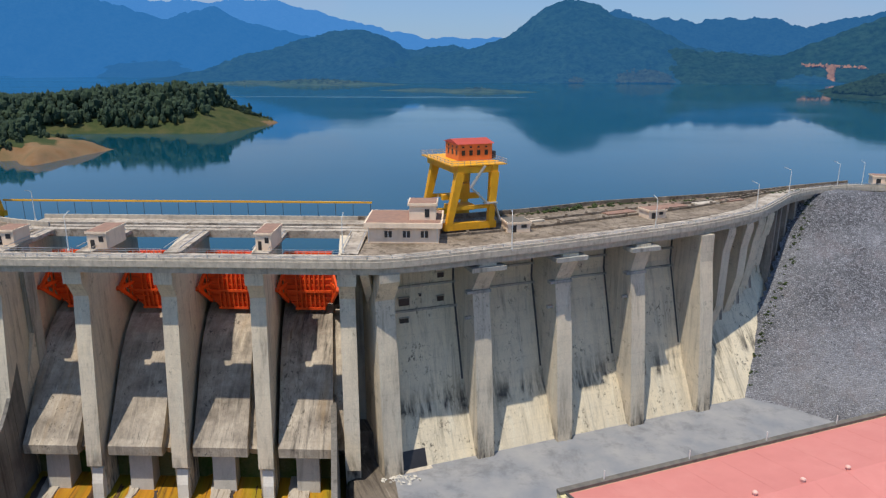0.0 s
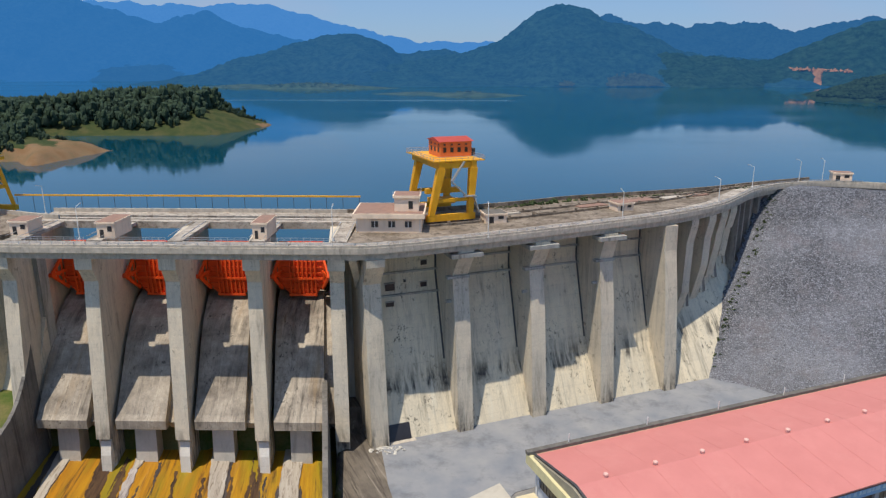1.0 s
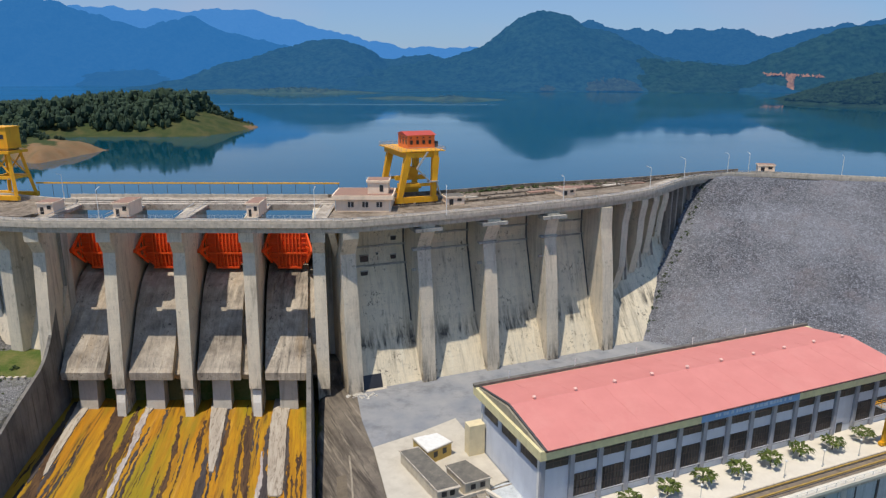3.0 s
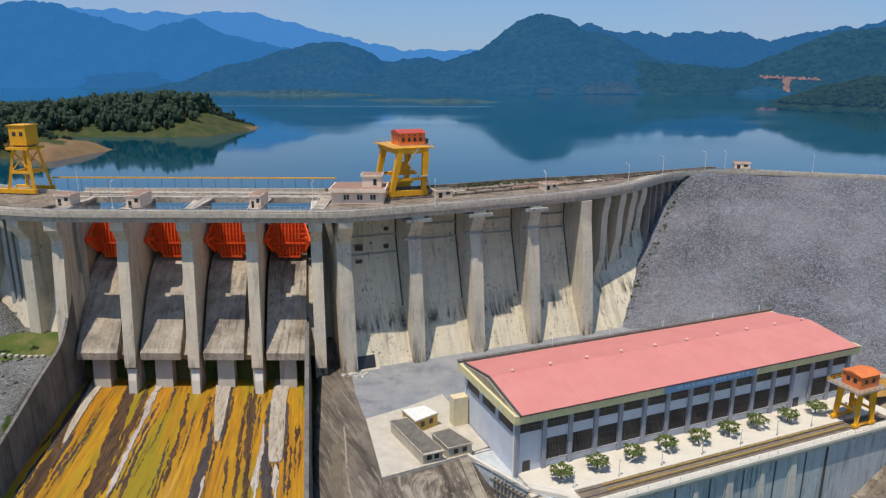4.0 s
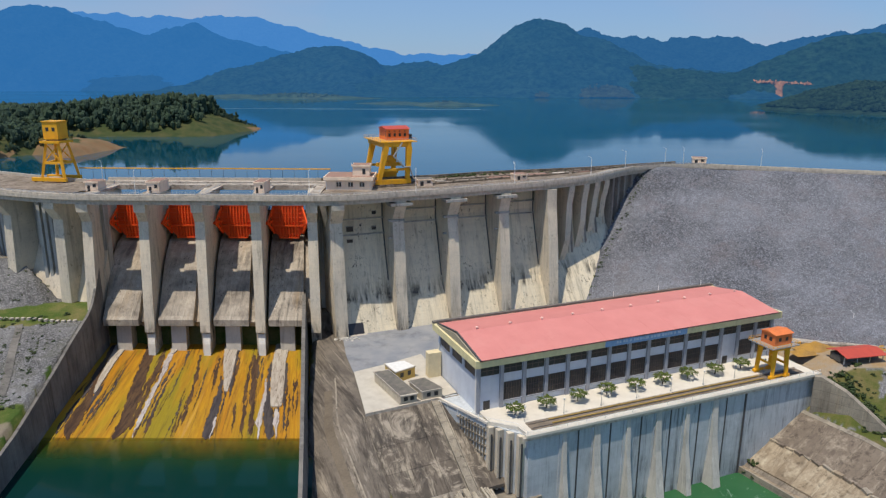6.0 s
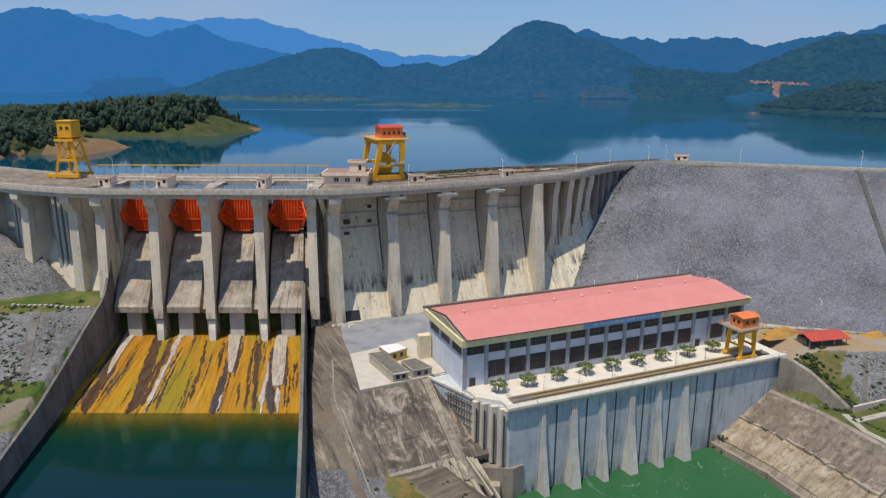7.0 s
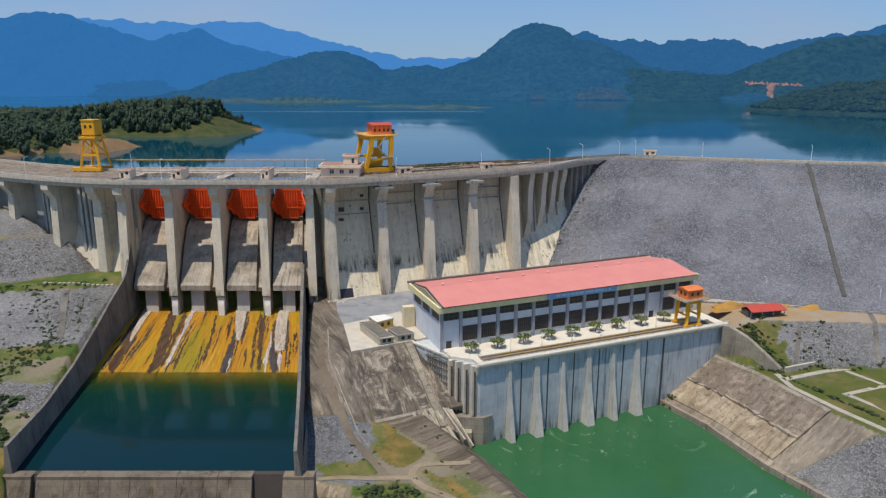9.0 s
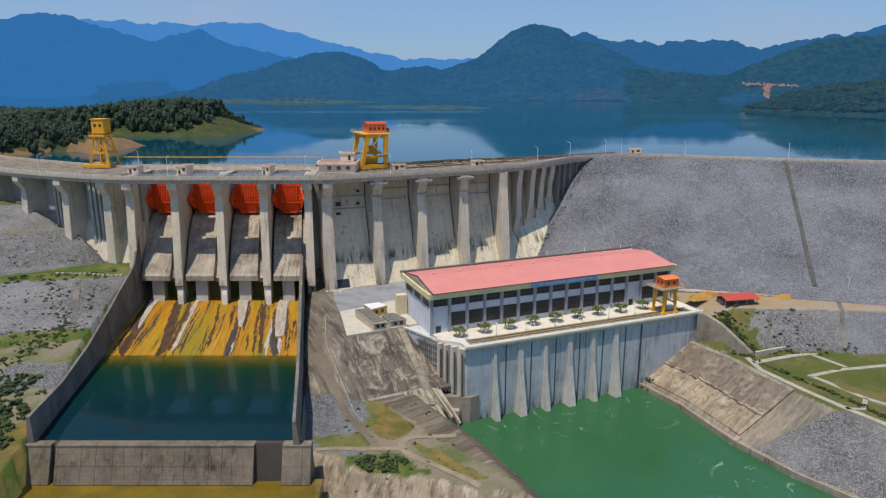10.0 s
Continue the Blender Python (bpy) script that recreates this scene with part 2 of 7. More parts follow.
def stone_colour(n, light, dark, moss, moss_amount, size):
    """Dumped rock: stones by cells, dark gaps, washes of paler rock."""
    sep = n.t.nodes.new("ShaderNodeSeparateColor")
    n.link(n.cells(size, "Color"), sep.inputs[0])
    c = n.mix(n.ramp(sep.outputs[0], 0.0, 1.0), dark, light)
    c = n.mix(n.ramp(n.cells(size, "Distance", edges=True), 0.02, 0.16, 0.85, 0.0), c, (dark[0] * 0.35, dark[1] * 0.35, dark[2] * 0.36))
    c = n.mix(n.ramp(n.noise(0.03, 5, 0.6), 0.42, 0.66, 0.0, 0.45), c, (light[0] * 1.15, light[1] * 1.15, light[2] * 1.15))
    c = n.mix(n.ramp(n.noise(0.35, 4, 0.7), 0.5, 0.75, 0.0, 0.5), c, dark)
    return n.mix(n.ramp(n.noise(0.045, 6, 0.7), 0.55, 0.72, 0.0, moss_amount), c, moss)


def slope_colour(n, light, dark, black, pale, along, turn):
    """Stained concrete slope with streaks running down it."""
    st = (1, 0.07, 0.4) if along == "y" else (0.08, 1, 0.4)
    c = n.mix(n.ramp(n.noise(0.07, 6, 0.65), 0.38, 0.62), light, dark)
    c = n.mix(n.ramp(n.noise(0.55, 7, 0.72, stretch=st, warp=0.4, turn=turn), 0.48, 0.62, 0.0, 0.85), c, black)
    c = n.mix(n.ramp(n.noise(0.42, 7, 0.72, stretch=st, warp=0.3, turn=turn), 0.53, 0.64, 0.0, 0.8), c, pale)
    c = n.mix(n.ramp(n.noise(1.7, 6, 0.72, stretch=st, turn=turn), 0.55, 0.7, 0.0, 0.5), c, black)
    return n.mix(n.ramp(n.noise(3.0, 4, 0.7), 0.4, 0.8, 0.0, 0.3), c, black)


RK = Net("grey_rockfill")
_c = stone_colour(RK, (0.34, 0.35, 0.385), (0.11, 0.114, 0.128), (0.15, 0.15, 0.14), 0.25, 1.9)
_c = RK.mix(RK.ramp(RK.noise(0.022, 6, 0.65, stretch=(1.0, 0.7, 0.8), warp=0.2), 0.48, 0.7, 0.0, 0.3), _c, (0.36, 0.36, 0.385))
_c = RK.mix(RK.ramp(RK.noise(0.03, 6, 0.7, stretch=(0.7, 1.0, 1.6), warp=0.5), 0.55, 0.7, 0.0, 0.3), _c, (0.16, 0.145, 0.135))
_c = RK.mix(RK.ramp(RK.noise(1.3, 4, 0.8), 0.6, 0.66, 0.0, 0.45), _c, (0.46, 0.46, 0.47))
_c = RK.mix(RK.ramp(RK.noise(0.09, 5, 0.7), 0.52, 0.68, 0.0, 0.3), _c, (0.27, 0.22, 0.225))
_c = RK.mix(RK.ramp(RK.noise(1.4, 4, 0.8, warp=0.5), 0.36, 0.42, 0.75, 0.0), _c, (0.035, 0.035, 0.04))
RK.bump(RK.ramp(RK.cells(1.9, "Distance", edges=True), 0.0, 0.3), 0.9, 0.3)
ROCK = RK.done(_c, 0.95, 0, 0.15)
SOIL = grassy("red_bank_soil", (0.2, 0.115, 0.055), (0.27, 0.18, 0.105), (0.1, 0.09, 0.04), 0.6)
VERGE = grassy("dirt_track", (0.17, 0.14, 0.105), (0.26, 0.215, 0.16), (0.1, 0.082, 0.062), 0.7)

# one ground material; painted weights choose between its covers
GN = Net("valley_ground")


def weight(name, channel):
    at = GN.t.nodes.new("ShaderNodeAttribute")
    at.attribute_name = name
    sp = GN.t.nodes.new("ShaderNodeSeparateColor")
    GN.link(at.outputs["Color"], sp.inputs[0])
    return sp.outputs[channel]


W = [weight("cover_a", 0), weight("cover_a", 1), weight("cover_a", 2), weight("cover_b", 0), weight("cover_b", 1), weight("cover_b", 2), weight("cover_c", 0), weight("cover_c", 1), weight("cover_c", 2), weight("cover_d", 0), weight("cover_d", 1), weight("cover_d", 2)]
covers = [
    grass_colour(GN, (0.05, 0.095, 0.018), (0.12, 0.14, 0.032), (0.24, 0.18, 0.09), 0.55),
    stone_colour(GN, (0.29, 0.295, 0.31), (0.12, 0.122, 0.13), (0.2, 0.175, 0.14), 0.35, 1.8),
    slope_colour(GN, (0.225, 0.19, 0.15), (0.125, 0.107, 0.088), (0.055, 0.047, 0.04), (0.4, 0.345, 0.27), "y", -26),
    stone_colour(GN, (0.34, 0.335, 0.33), (0.12, 0.118, 0.116), (0.12, 0.118, 0.07), 0.6, 2.0),
    grass_colour(GN, (0.36, 0.235, 0.11), (0.35, 0.29, 0.21), (0.32, 0.295, 0.26), 0.9),
    grass_colour(GN, (0.075, 0.1, 0.022), (0.12, 0.125, 0.035), (0.2, 0.15, 0.07), 0.7),
    grass_colour(GN, (0.2, 0.2, 0.2), (0.28, 0.265, 0.24), (0.36, 0.31, 0.24), 0.5),
    grass_colour(GN, (0.2, 0.165, 0.12), (0.3, 0.25, 0.18), (0.09, 0.12, 0.03), 0.9),
    slope_colour(GN, (0.34, 0.285, 0.215), (0.2, 0.17, 0.135), (0.13, 0.11, 0.09), (0.44, 0.38, 0.29), "x", -28),
    slope_colour(GN, (0.38, 0.31, 0.22), (0.24, 0.19, 0.135), (0.11, 0.088, 0.062), (0.5, 0.43, 0.32), "y", 20),
    grass_colour(GN, (0.1, 0.1, 0.025), (0.2, 0.15, 0.05), (0.3, 0.18, 0.06), 0.8),
    slope_colour(GN, (0.2, 0.165, 0.125), (0.13, 0.105, 0.08), (0.075, 0.06, 0.045), (0.32, 0.27, 0.2), "x", -35),
]
_c = covers[0]
for w, c2 in zip(W[1:], covers[1:]):
    _c = GN.mix(w, _c, c2)
_rock = GN.math("ADD", GN.math("ADD", W[1], W[3]), 0.0)
_h = GN.mix(_rock, GN.noise(2.0, 5, 0.7), GN.ramp(GN.cells(1.6, "Distance", edges=True), 0.0, 0.3))
GN.bump(_h, 0.7, 0.4)
GROUND = GN.done(_c, 0.94, 0, 0.15)

LK = Net("lake_water")
_c = LK.mix(LK.ramp(LK.noise(0.012, 4, 0.6), 0.3, 0.7), (0.0015, 0.06, 0.1), (0.001, 0.05, 0.082))
_wind = LK.math("ADD", LK.axis(1), LK.math("MULTIPLY", LK.noise(0.004, 4, 0.6), 120.0))
_calm = LK.math("MULTIPLY", LK.ramp(_wind, 1105, 1120), LK.ramp(_wind, 1135, 1150, 1.0, 0.0))
_calm = LK.math("MULTIPLY", _calm, LK.ramp(LK.axis(0), 60, 120, 1.0, 0.0))
LK.bump(LK.noise(0.05, 4, 0.55), 0.25, 0.03)
LK.p.inputs["IOR"].default_value = 1.33
LAKE = LK.done(_c, LK.math("ADD", LK.math("MULTIPLY", _calm, 0.35), LK.ramp(LK.noise(0.006, 5, 0.65, stretch=(0.4, 1, 1)), 0.4, 0.65, 0.03, 0.1)), 0, 0.5)
RIVER = Net("green_river_water")
_c = RIVER.mix(RIVER.ramp(RIVER.noise(0.03, 5, 0.6), 0.3, 0.7), (0.024, 0.098, 0.036), (0.036, 0.12, 0.05))
_foam = RIVER.ramp(RIVER.noise(0.07, 8, 0.7, stretch=(1.0, 0.7, 1), warp=3.5), 0.6, 0.68, 0.0, 0.5)
_foam = RIVER.math("MULTIPLY", _foam, RIVER.ramp(RIVER.noise(0.022, 3, 0.5), 0.5, 0.62))
_c = RIVER.mix(_foam, _c, (0.4, 0.55, 0.45))
RIVER.bump(RIVER.noise(0.35, 5, 0.6, warp=1.0), 0.35, 0.25)
RIVER.p.inputs["IOR"].default_value = 1.33
RIVER = RIVER.done(_c, 0.14, 0, 0.5)

# ---- building helpers ----
def box(bm, x0, y0, z0, x1, y1, z1):
    v = [bm.verts.new(p) for p in ((x0, y0, z0), (x1, y0, z0), (x1, y1, z0), (x0, y1, z0), (x0, y0, z1), (x1, y0, z1), (x1, y1, z1), (x0, y1, z1))]
    for f in ((3, 2, 1, 0), (4, 5, 6, 7), (0, 1, 5, 4), (1, 2, 6, 5), (2, 3, 7, 6), (3, 0, 4, 7)):
        bm.faces.new([v[i] for i in f])
    return bm


def loft(bm, rings):
    """Closed rings of equal length joined into a solid with caps."""
    vs = [[bm.verts.new(p) for p in r] for r in rings]
    k = len(vs[0])
    for a, b in zip(vs, vs[1:]):
        for i in range(k):
            bm.faces.new((a[i], a[(i + 1) % k], b[(i + 1) % k], b[i]))
    bm.faces.new(vs[0][::-1])
    bm.faces.new(vs[-1])
    return bm


def prism_x(bm, yz, x0, x1, shear=0.0, y_ref=138.0):
    """A profile in y and z pushed along x; shear skews it along the flow."""
    return loft(bm, [[(x + shear * (y_ref - y), y, z) for y, z in yz] for x in (x0, x1)])


def prism_z(bm, xy, z0, z1):
    return loft(bm, [[(x, y, z) for x, y in xy] for z in (z0, z1)])


def rod(bm, a, b, r0, r1=None, n=8):
    a, b = Vector(a), Vector(b)
    q = (b - a).to_track_quat("Z", "Y").to_matrix()
    r1 = r0 if r1 is None else r1
    return loft(bm, [[tuple(p + q @ Vector((r * math.cos(6.2832 * i / n), r * math.sin(6.2832 * i / n), 0))) for i in range(n)] for p, r in ((a, r0), (b, r1))])


def beam(bm, a, b, w, h, w1=None, h1=None):
    """A rectangular bar from a to b, w wide and h high."""
    a, b = Vector(a), Vector(b)
    d = (b - a).normalized()
    side = d.cross(Vector((0, 0, 1)))
    side = Vector((1, 0, 0)) if side.length < 1e-3 else side.normalized()
    up = side.cross(d).normalized()
    w1, h1 = w1 or w, h1 or h
    rings = [[tuple(p + side * sx * ww / 2 + up * sz * hh / 2) for sx, sz in ((-1, -1), (1, -1), (1, 1), (-1, 1))] for p, ww, hh in ((a, w, h), (b, w1, h1))]
    return loft(bm, rings)


def thing(name, m=None, label="", category="", group="", kind=""):
    ob = new(name)
    ob.empty_display_size = 0.5
    ob.matrix_basis = m or Matrix()
    return tagged(ob, label, category, group, kind)


def mesh_of(name, bm, material):
    bmesh.ops.recalc_face_normals(bm, faces=bm.faces[:])
    me = bpy.data.meshes.new(name)
    bm.to_mesh(me)
    bm.free()
    me.materials.append(material)
    return me


def part(name, bm, material, parent, label=""):
    ob = new(name, mesh_of(name, bm, material) if isinstance(bm, bmesh.types.BMesh) else bm)
    ob.parent = parent
    return tagged(ob, label)


def solo(name, bm, material, label="", category="", group="", kind="", m=None):
    ob = new(name, mesh_of(name, bm, material))
    if m:
        ob.matrix_basis = m
    return tagged(ob, label, category, group, kind)


def fresh():
    return bmesh.new()


def curve(points, steps=6):
    """Catmull-Rom through plan points."""
    p = [Vector(points[0])] + [Vector(q) for q in points] + [Vector(points[-1])]
    out = []
    for i in range(1, len(p) - 2):
        for k in range(steps):
            t = k / steps
            a, b, c, d = p[i - 1], p[i], p[i + 1], p[i + 2]
            out.append(0.5 * (2 * b + (c - a) * t + (2 * a - 5 * b + 4 * c - d) * t * t + (3 * b - a - 3 * c + d) * t ** 3))
    return out + [p[-2]]


def offset(line, d):
    """The line moved d to its left."""
    out = []
    for i, p in enumerate(line):
        t = (line[min(i + 1, len(line) - 1)] - line[max(i - 1, 0)]).normalized()
        out.append(p + Vector((-t.y, t.x)) * d)
    return out


def strip(bm, a, b, z0, z1):
    """A solid slab between two plan lines of equal length."""
    return loft(bm, [[(p.x, p.y, z0), (q.x, q.y, z0), (q.x, q.y, z1), (p.x, p.y, z1)] for p, q in zip(a, b)])


def stretch_of(line, x0, x1):
    return [p for p in line if x0 <= p.x <= x1]

# ---- plan ----
SKEW = 0.157                                # the chutes run a little aslant to the road
PIERS = [-103.3, -83.4, -63.6, -43.8, -23.9]
LAKE_Z, YARD_Z, POOL_Z, RIVER_Z = -10.0, -51.5, -59.14, -80.0
FRONT = curve([(-330, 262), (-260, 214), (-200, 177), (-160, 155.5), (-139, 146), (-120, 139), (-104, 135.6), (-90, 135), (-60, 135), (-25, 135), (-13, 136.2), (6, 144), (25, 152.8), (44.4, 162.6), (64.6, 173.5), (84, 188), (96, 202), (107, 215.5), (121, 226), (136, 230.8), (150, 228), (167, 221.6), (217, 204.8), (266, 192.5), (330, 175), (450, 143), (620, 97)], 6)


def pier_front(z):
    """How far downstream a spillway pier reaches at height z."""
    return 139.5 - max(0.0, -9 - z) * 0.155

# ---- ground ----
YARD_EDGE = [(-25, 165), (-24, 140), (-20.5, 122), (-11.5, 106), (-0.5, 78), (20.5, 88.2), (60, 105), (100, 121), (139, 107), (152, 112), (240, 106), (420, 60), (420, 240), (-10, 200)]
RIVER_L = [(36, 80), (39, 67), (52, 45.5), (65.5, 20), (82, -15), (100, -60), (130, -150), (150, -420)]
RIVER_R = [(114, 97), (125, 77), (134, 51), (145, 31), (154, 20), (178, -15), (212, -60), (260, -150), (300, -420)]


def seg_dist(px, py, pts, closed=False):
    best = np.full(px.shape, 1e9)
    n = len(pts)
    for i in range(n if closed else n - 1):
        (ax, ay), (bx, by) = pts[i], pts[(i + 1) % n]
        dx, dy = bx - ax, by - ay
        t = np.clip(((px - ax) * dx + (py - ay) * dy) / (dx * dx + dy * dy), 0, 1)
        best = np.minimum(best, np.hypot(px - ax - t * dx, py - ay - t * dy))
    return best


def within(px, py, pts):
    res = np.zeros(px.shape, bool)
    n = len(pts)
    for i in range(n):
        (ax, ay), (bx, by) = pts[i], pts[(i + 1) % n]
        cross = ((ay > py) != (by > py)) & (px < (bx - ax) * (py - ay) / (by - ay + 1e-12) + ax)
        res ^= cross
    return res


def wavy(x, y, size, seed=0.0):
    """Smooth noise of about one, for whole arrays."""
    a = np.sin(x / size + 1.7 * np.sin(y / size * 0.7 + seed) + seed) * np.cos(y / size * 1.1 + 1.3 * np.sin(x / size * 0.6 + 2 * seed))
    b = np.sin(x / size * 2.3 + seed * 3) * np.sin(y / size * 2.1 + 1.1 + seed)
    return 0.65 * a + 0.35 * b


# grass and scrub on the low bank beside the weir
LOW_PATCHES = [
    (10, [(8.5, 62), (14.7, 56.5), (26.7, 38), (21, 30.6), (15.3, 32), (10.7, 46)]),
    (0, [(9, 61), (13, 57), (15, 45), (12, 40), (10.7, 46)]),
    (0, [(-4, 32), (10.5, 33.4), (16.6, 26.3), (0.3, 25)]),
    (0, [(6.7, 22.2), (23.6, 22.3), (33.3, 11.2), (27.8, 10.6), (11.3, 14.6)]),
    (10, [(26.3, 29.2), (33.2, 25), (48.5, 10), (43, 11), (30.3, 19.7)]),
    (0, [(27, 27.5), (31, 24), (37, 17), (30.3, 20.5)]),
]
FX, FY = np.array([p.x for p in FRONT]), np.array([p.y for p in FRONT])


def ground_height(x, y):
    front = np.interp(x, FX, FY)
    left_wall = -104 + SKEW * (138 - y) + 0.8 + 2.6 * np.clip((110 - y) / 94, 0, 1)
    right_wall = -27 + SKEW * (138 - y) + 1
    # embankment and lawn
    past = (x + 0.5) * 0.9 + (y - 78) * 0.437
    embank = 1.6 + np.clip(-past / 8, 0, 1) * np.interp(y, [75, 105], [0.5, 3.0])
    d = np.where(within(x, y, YARD_EDGE), 0.0, seg_dist(x, y, YARD_EDGE, True))
    z = np.maximum(YARD_Z - d / np.where(x < 60, embank, 1.35), np.where(x < 60, -66.5, -64.5 - 0.02 * np.maximum(0, 60 - y)))
    # river
    river = RIVER_L + RIVER_R[::-1]
    inside = within(x, y, river)
    dl, dr = seg_dist(x, y, RIVER_L), seg_dist(x, y, RIVER_R)
    bank = np.where(dl < dr, RIVER_Z + dl * 0.95, RIVER_Z + dr * 0.62)
    z = np.minimum(z, np.where(inside, RIVER_Z - 5, bank + 0.4))
    # left abutment terraces
    s = (x + 104) * -0.28 + (y - 131) * 0.96
    zl = np.interp(s, [-260, -150, -100, -66, -58, -4, 0, 13, 31.5, 35, 51.5, 60, 400], [-72, -62, -55, -48.6, -47.4, -41.8, -41, -40.2, -26.4, -26.2, -17.3, -17, -12])
    # the stone slopes end in rounded cones before the columns
    upper = np.maximum(0, np.maximum(0, zl + 26.3) - np.maximum(0, x - np.interp(s, [33, 52], [-146, -160])) * 0.9)
    lower = np.minimum(zl, -26.3) - np.where(s > 13, np.maximum(0, x - np.interp(s, [13, 33], [-122, -139])) * 0.95, 0)
    zl = np.where(s > 13, np.maximum(lower, -40.4) + upper, zl)
    z = np.where(x < left_wall, zl, z)
    # basin and channel below the weir
    basin = (x >= left_wall) & (x <= right_wall)
    z = np.where(basin, np.where(y < 18, -74.0, -66.0), z)
    z = np.where((y < 6) & (x < left_wall) , np.minimum(z, -58 - 0.3 * (6 - y)), z)
    cliff = np.interp(x, [-4, 7, 12, 22, 34, 46], [23, 18.3, 13.5, 11, 8.5, 3]) + wavy(x, y, 3.0, 6.0) * 0.7
    z = np.where((x > right_wall) & (x < 60) & (y < cliff + 0.2), np.minimum(z, np.maximum(-66.5 - np.maximum(cliff - y, 0) * 1.3, -76)), z)
    # far sides rise, lake bed upstream
    z = z + np.clip((np.abs(x) - 420) * 0.12, 0, 70) * (y < front)
    z = np.where(y > front + 8, np.where(x < -250, -30, -45), z)
    rough = wavy(x, y, 6.0, 1.0) * 0.35 + wavy(x, y, 17.0, 2.0) * 0.5
    soft = (d > 1) & ~basin & (np.abs(z - YARD_Z) > 0.4) & (d > 23)
    return z + np.where(soft & ((z < -63.5) | (x < left_wall)), rough, 0.0)


def ground_kind(x, y, z):
    """0 grass, 1 gravel, 2 stained concrete, 3 stone pitching, 4 soil, 5 lawn, 6 yard."""
    left_wall = -104 + SKEW * (138 - y) + 0.8 + 2.6 * np.clip((110 - y) / 94, 0, 1)
    right_wall = -27 + SKEW * (138 - y) + 1
    d = np.where(within(x, y, YARD_EDGE), 0.0, seg_dist(x, y, YARD_EDGE, True))
    k = np.zeros(x.shape, int)
    k[(d == 0)] = 6
    k[(d == 0) & (x < 10)] = 2
    k[(d > 0) & (x > right_wall) & (x < 60)] = 2
    low = (x > right_wall) & (x < 62) & (d > 24)
    k[low] = 7
    k[low & (x < right_wall + 22) & (y > 22)] = 1
    k[low & (x > np.interp(y, [0, 13, 25, 38, 53, 66], [60, 52, 41, 30, 18, 7]))] = 11
    for kind, poly in LOW_PATCHES:
        k[(x > right_wall) & within(x, y, poly)] = kind
    cliff = np.interp(x, [-4, 7, 12, 22, 34, 46], [23, 18.3, 13.5, 11, 8.5, 3])
    k[(x > right_wall) & (x < 60) & (y < cliff + 0.8)] = 9
    dl, dr = seg_dist(x, y, RIVER_L), seg_dist(x, y, RIVER_R)
    k[(x > right_wall) & (x < 70) & (dl < 13) & (z < -66.8) & (y > 6)] = 11
    right = (x > 110) & (d > 0)
    k[right] = 3
    k[right & (z < -63.6) & (y < 100)] = 5
    k[right & (dr < 25)] = 8
    k[right & (dr < 27) & (y < 46)] = 3
    k[right & (z > -64) & (z < -52) & (x > np.interp(y, [94, 132], [195.5, 211]))] = 1
    weeds = wavy(x, y, 6.0, 8.0) * 5 + wavy(x, y, 2.8, 9.0) * 3
    k[right & (z > -63.2) & (z < -51.8) & (x < np.interp(y, [90, 132], [166, 160]) + weeds)] = 5
    k[(d == 0) & (x > 140)] = 4
    s = (x + 104) * -0.28 + (y - 131) * 0.96
    left = x < left_wall
    k[left] = 3
    k[left & (s > -4) & (s < np.interp(x, [-150, -137, -115], [5, 10, 15]))] = 0
    k[left & (s > 32) & (s < 34.4)] = 7
    k[left & (s > 52)] = 0
    ragged = wavy(x, y, 9.0, 4.0) * 3.5 + wavy(x, y, 3.5, 6.0) * 1.5
    k[left & (s > -78 + ragged) & (s < -57)] = 7
    k[left & (s > -65 + ragged) & (s < -56 + 0.4 * ragged)] = 0
    k[left & (s < -92)] = 7
    k[left & (s < -110)] = 10
    k[(np.abs(x) > 420) | (y < -120)] = 0
    return k


def axis_steps(lo, a, b, hi, step):
    """Coordinates: even between a and b, growing outwards to lo and hi."""
    mid = list(np.arange(a, b + 0.01, step))
    left, right, w = [], [], step
    p = a
    while p > lo:
        w *= 1.35
        p -= w
        left.append(max(p, lo))
    p, w = b, step
    while p < hi:
        w *= 1.35
        p += w
        right.append(min(p, hi))
    return np.array(left[::-1] + mid + right)


def sheet(name, xs, ys, height, kinds, materials):
    gx, gy = np.meshgrid(xs, ys)
    gz = height(gx, gy)
    verts = np.stack([gx.ravel(), gy.ravel(), gz.ravel()], 1)
    w, h = len(xs), len(ys)
    i = (np.arange(h - 1)[:, None] * w + np.arange(w - 1)[None]).ravel()
    faces = np.stack([i, i + 1, i + w + 1, i + w], 1)
    me = bpy.data.meshes.new(name)
    me.from_pydata(verts.tolist(), [], faces.tolist())
    for m in materials:
        me.materials.append(m)
    if kinds:
        c = verts[faces].mean(1)
        me.polygons.foreach_set("material_index", kinds(c[:, 0], c[:, 1], c[:, 2]).astype(np.int32))
    me.polygons.foreach_set("use_smooth", np.ones(len(faces), bool))
    me.update()
    return me


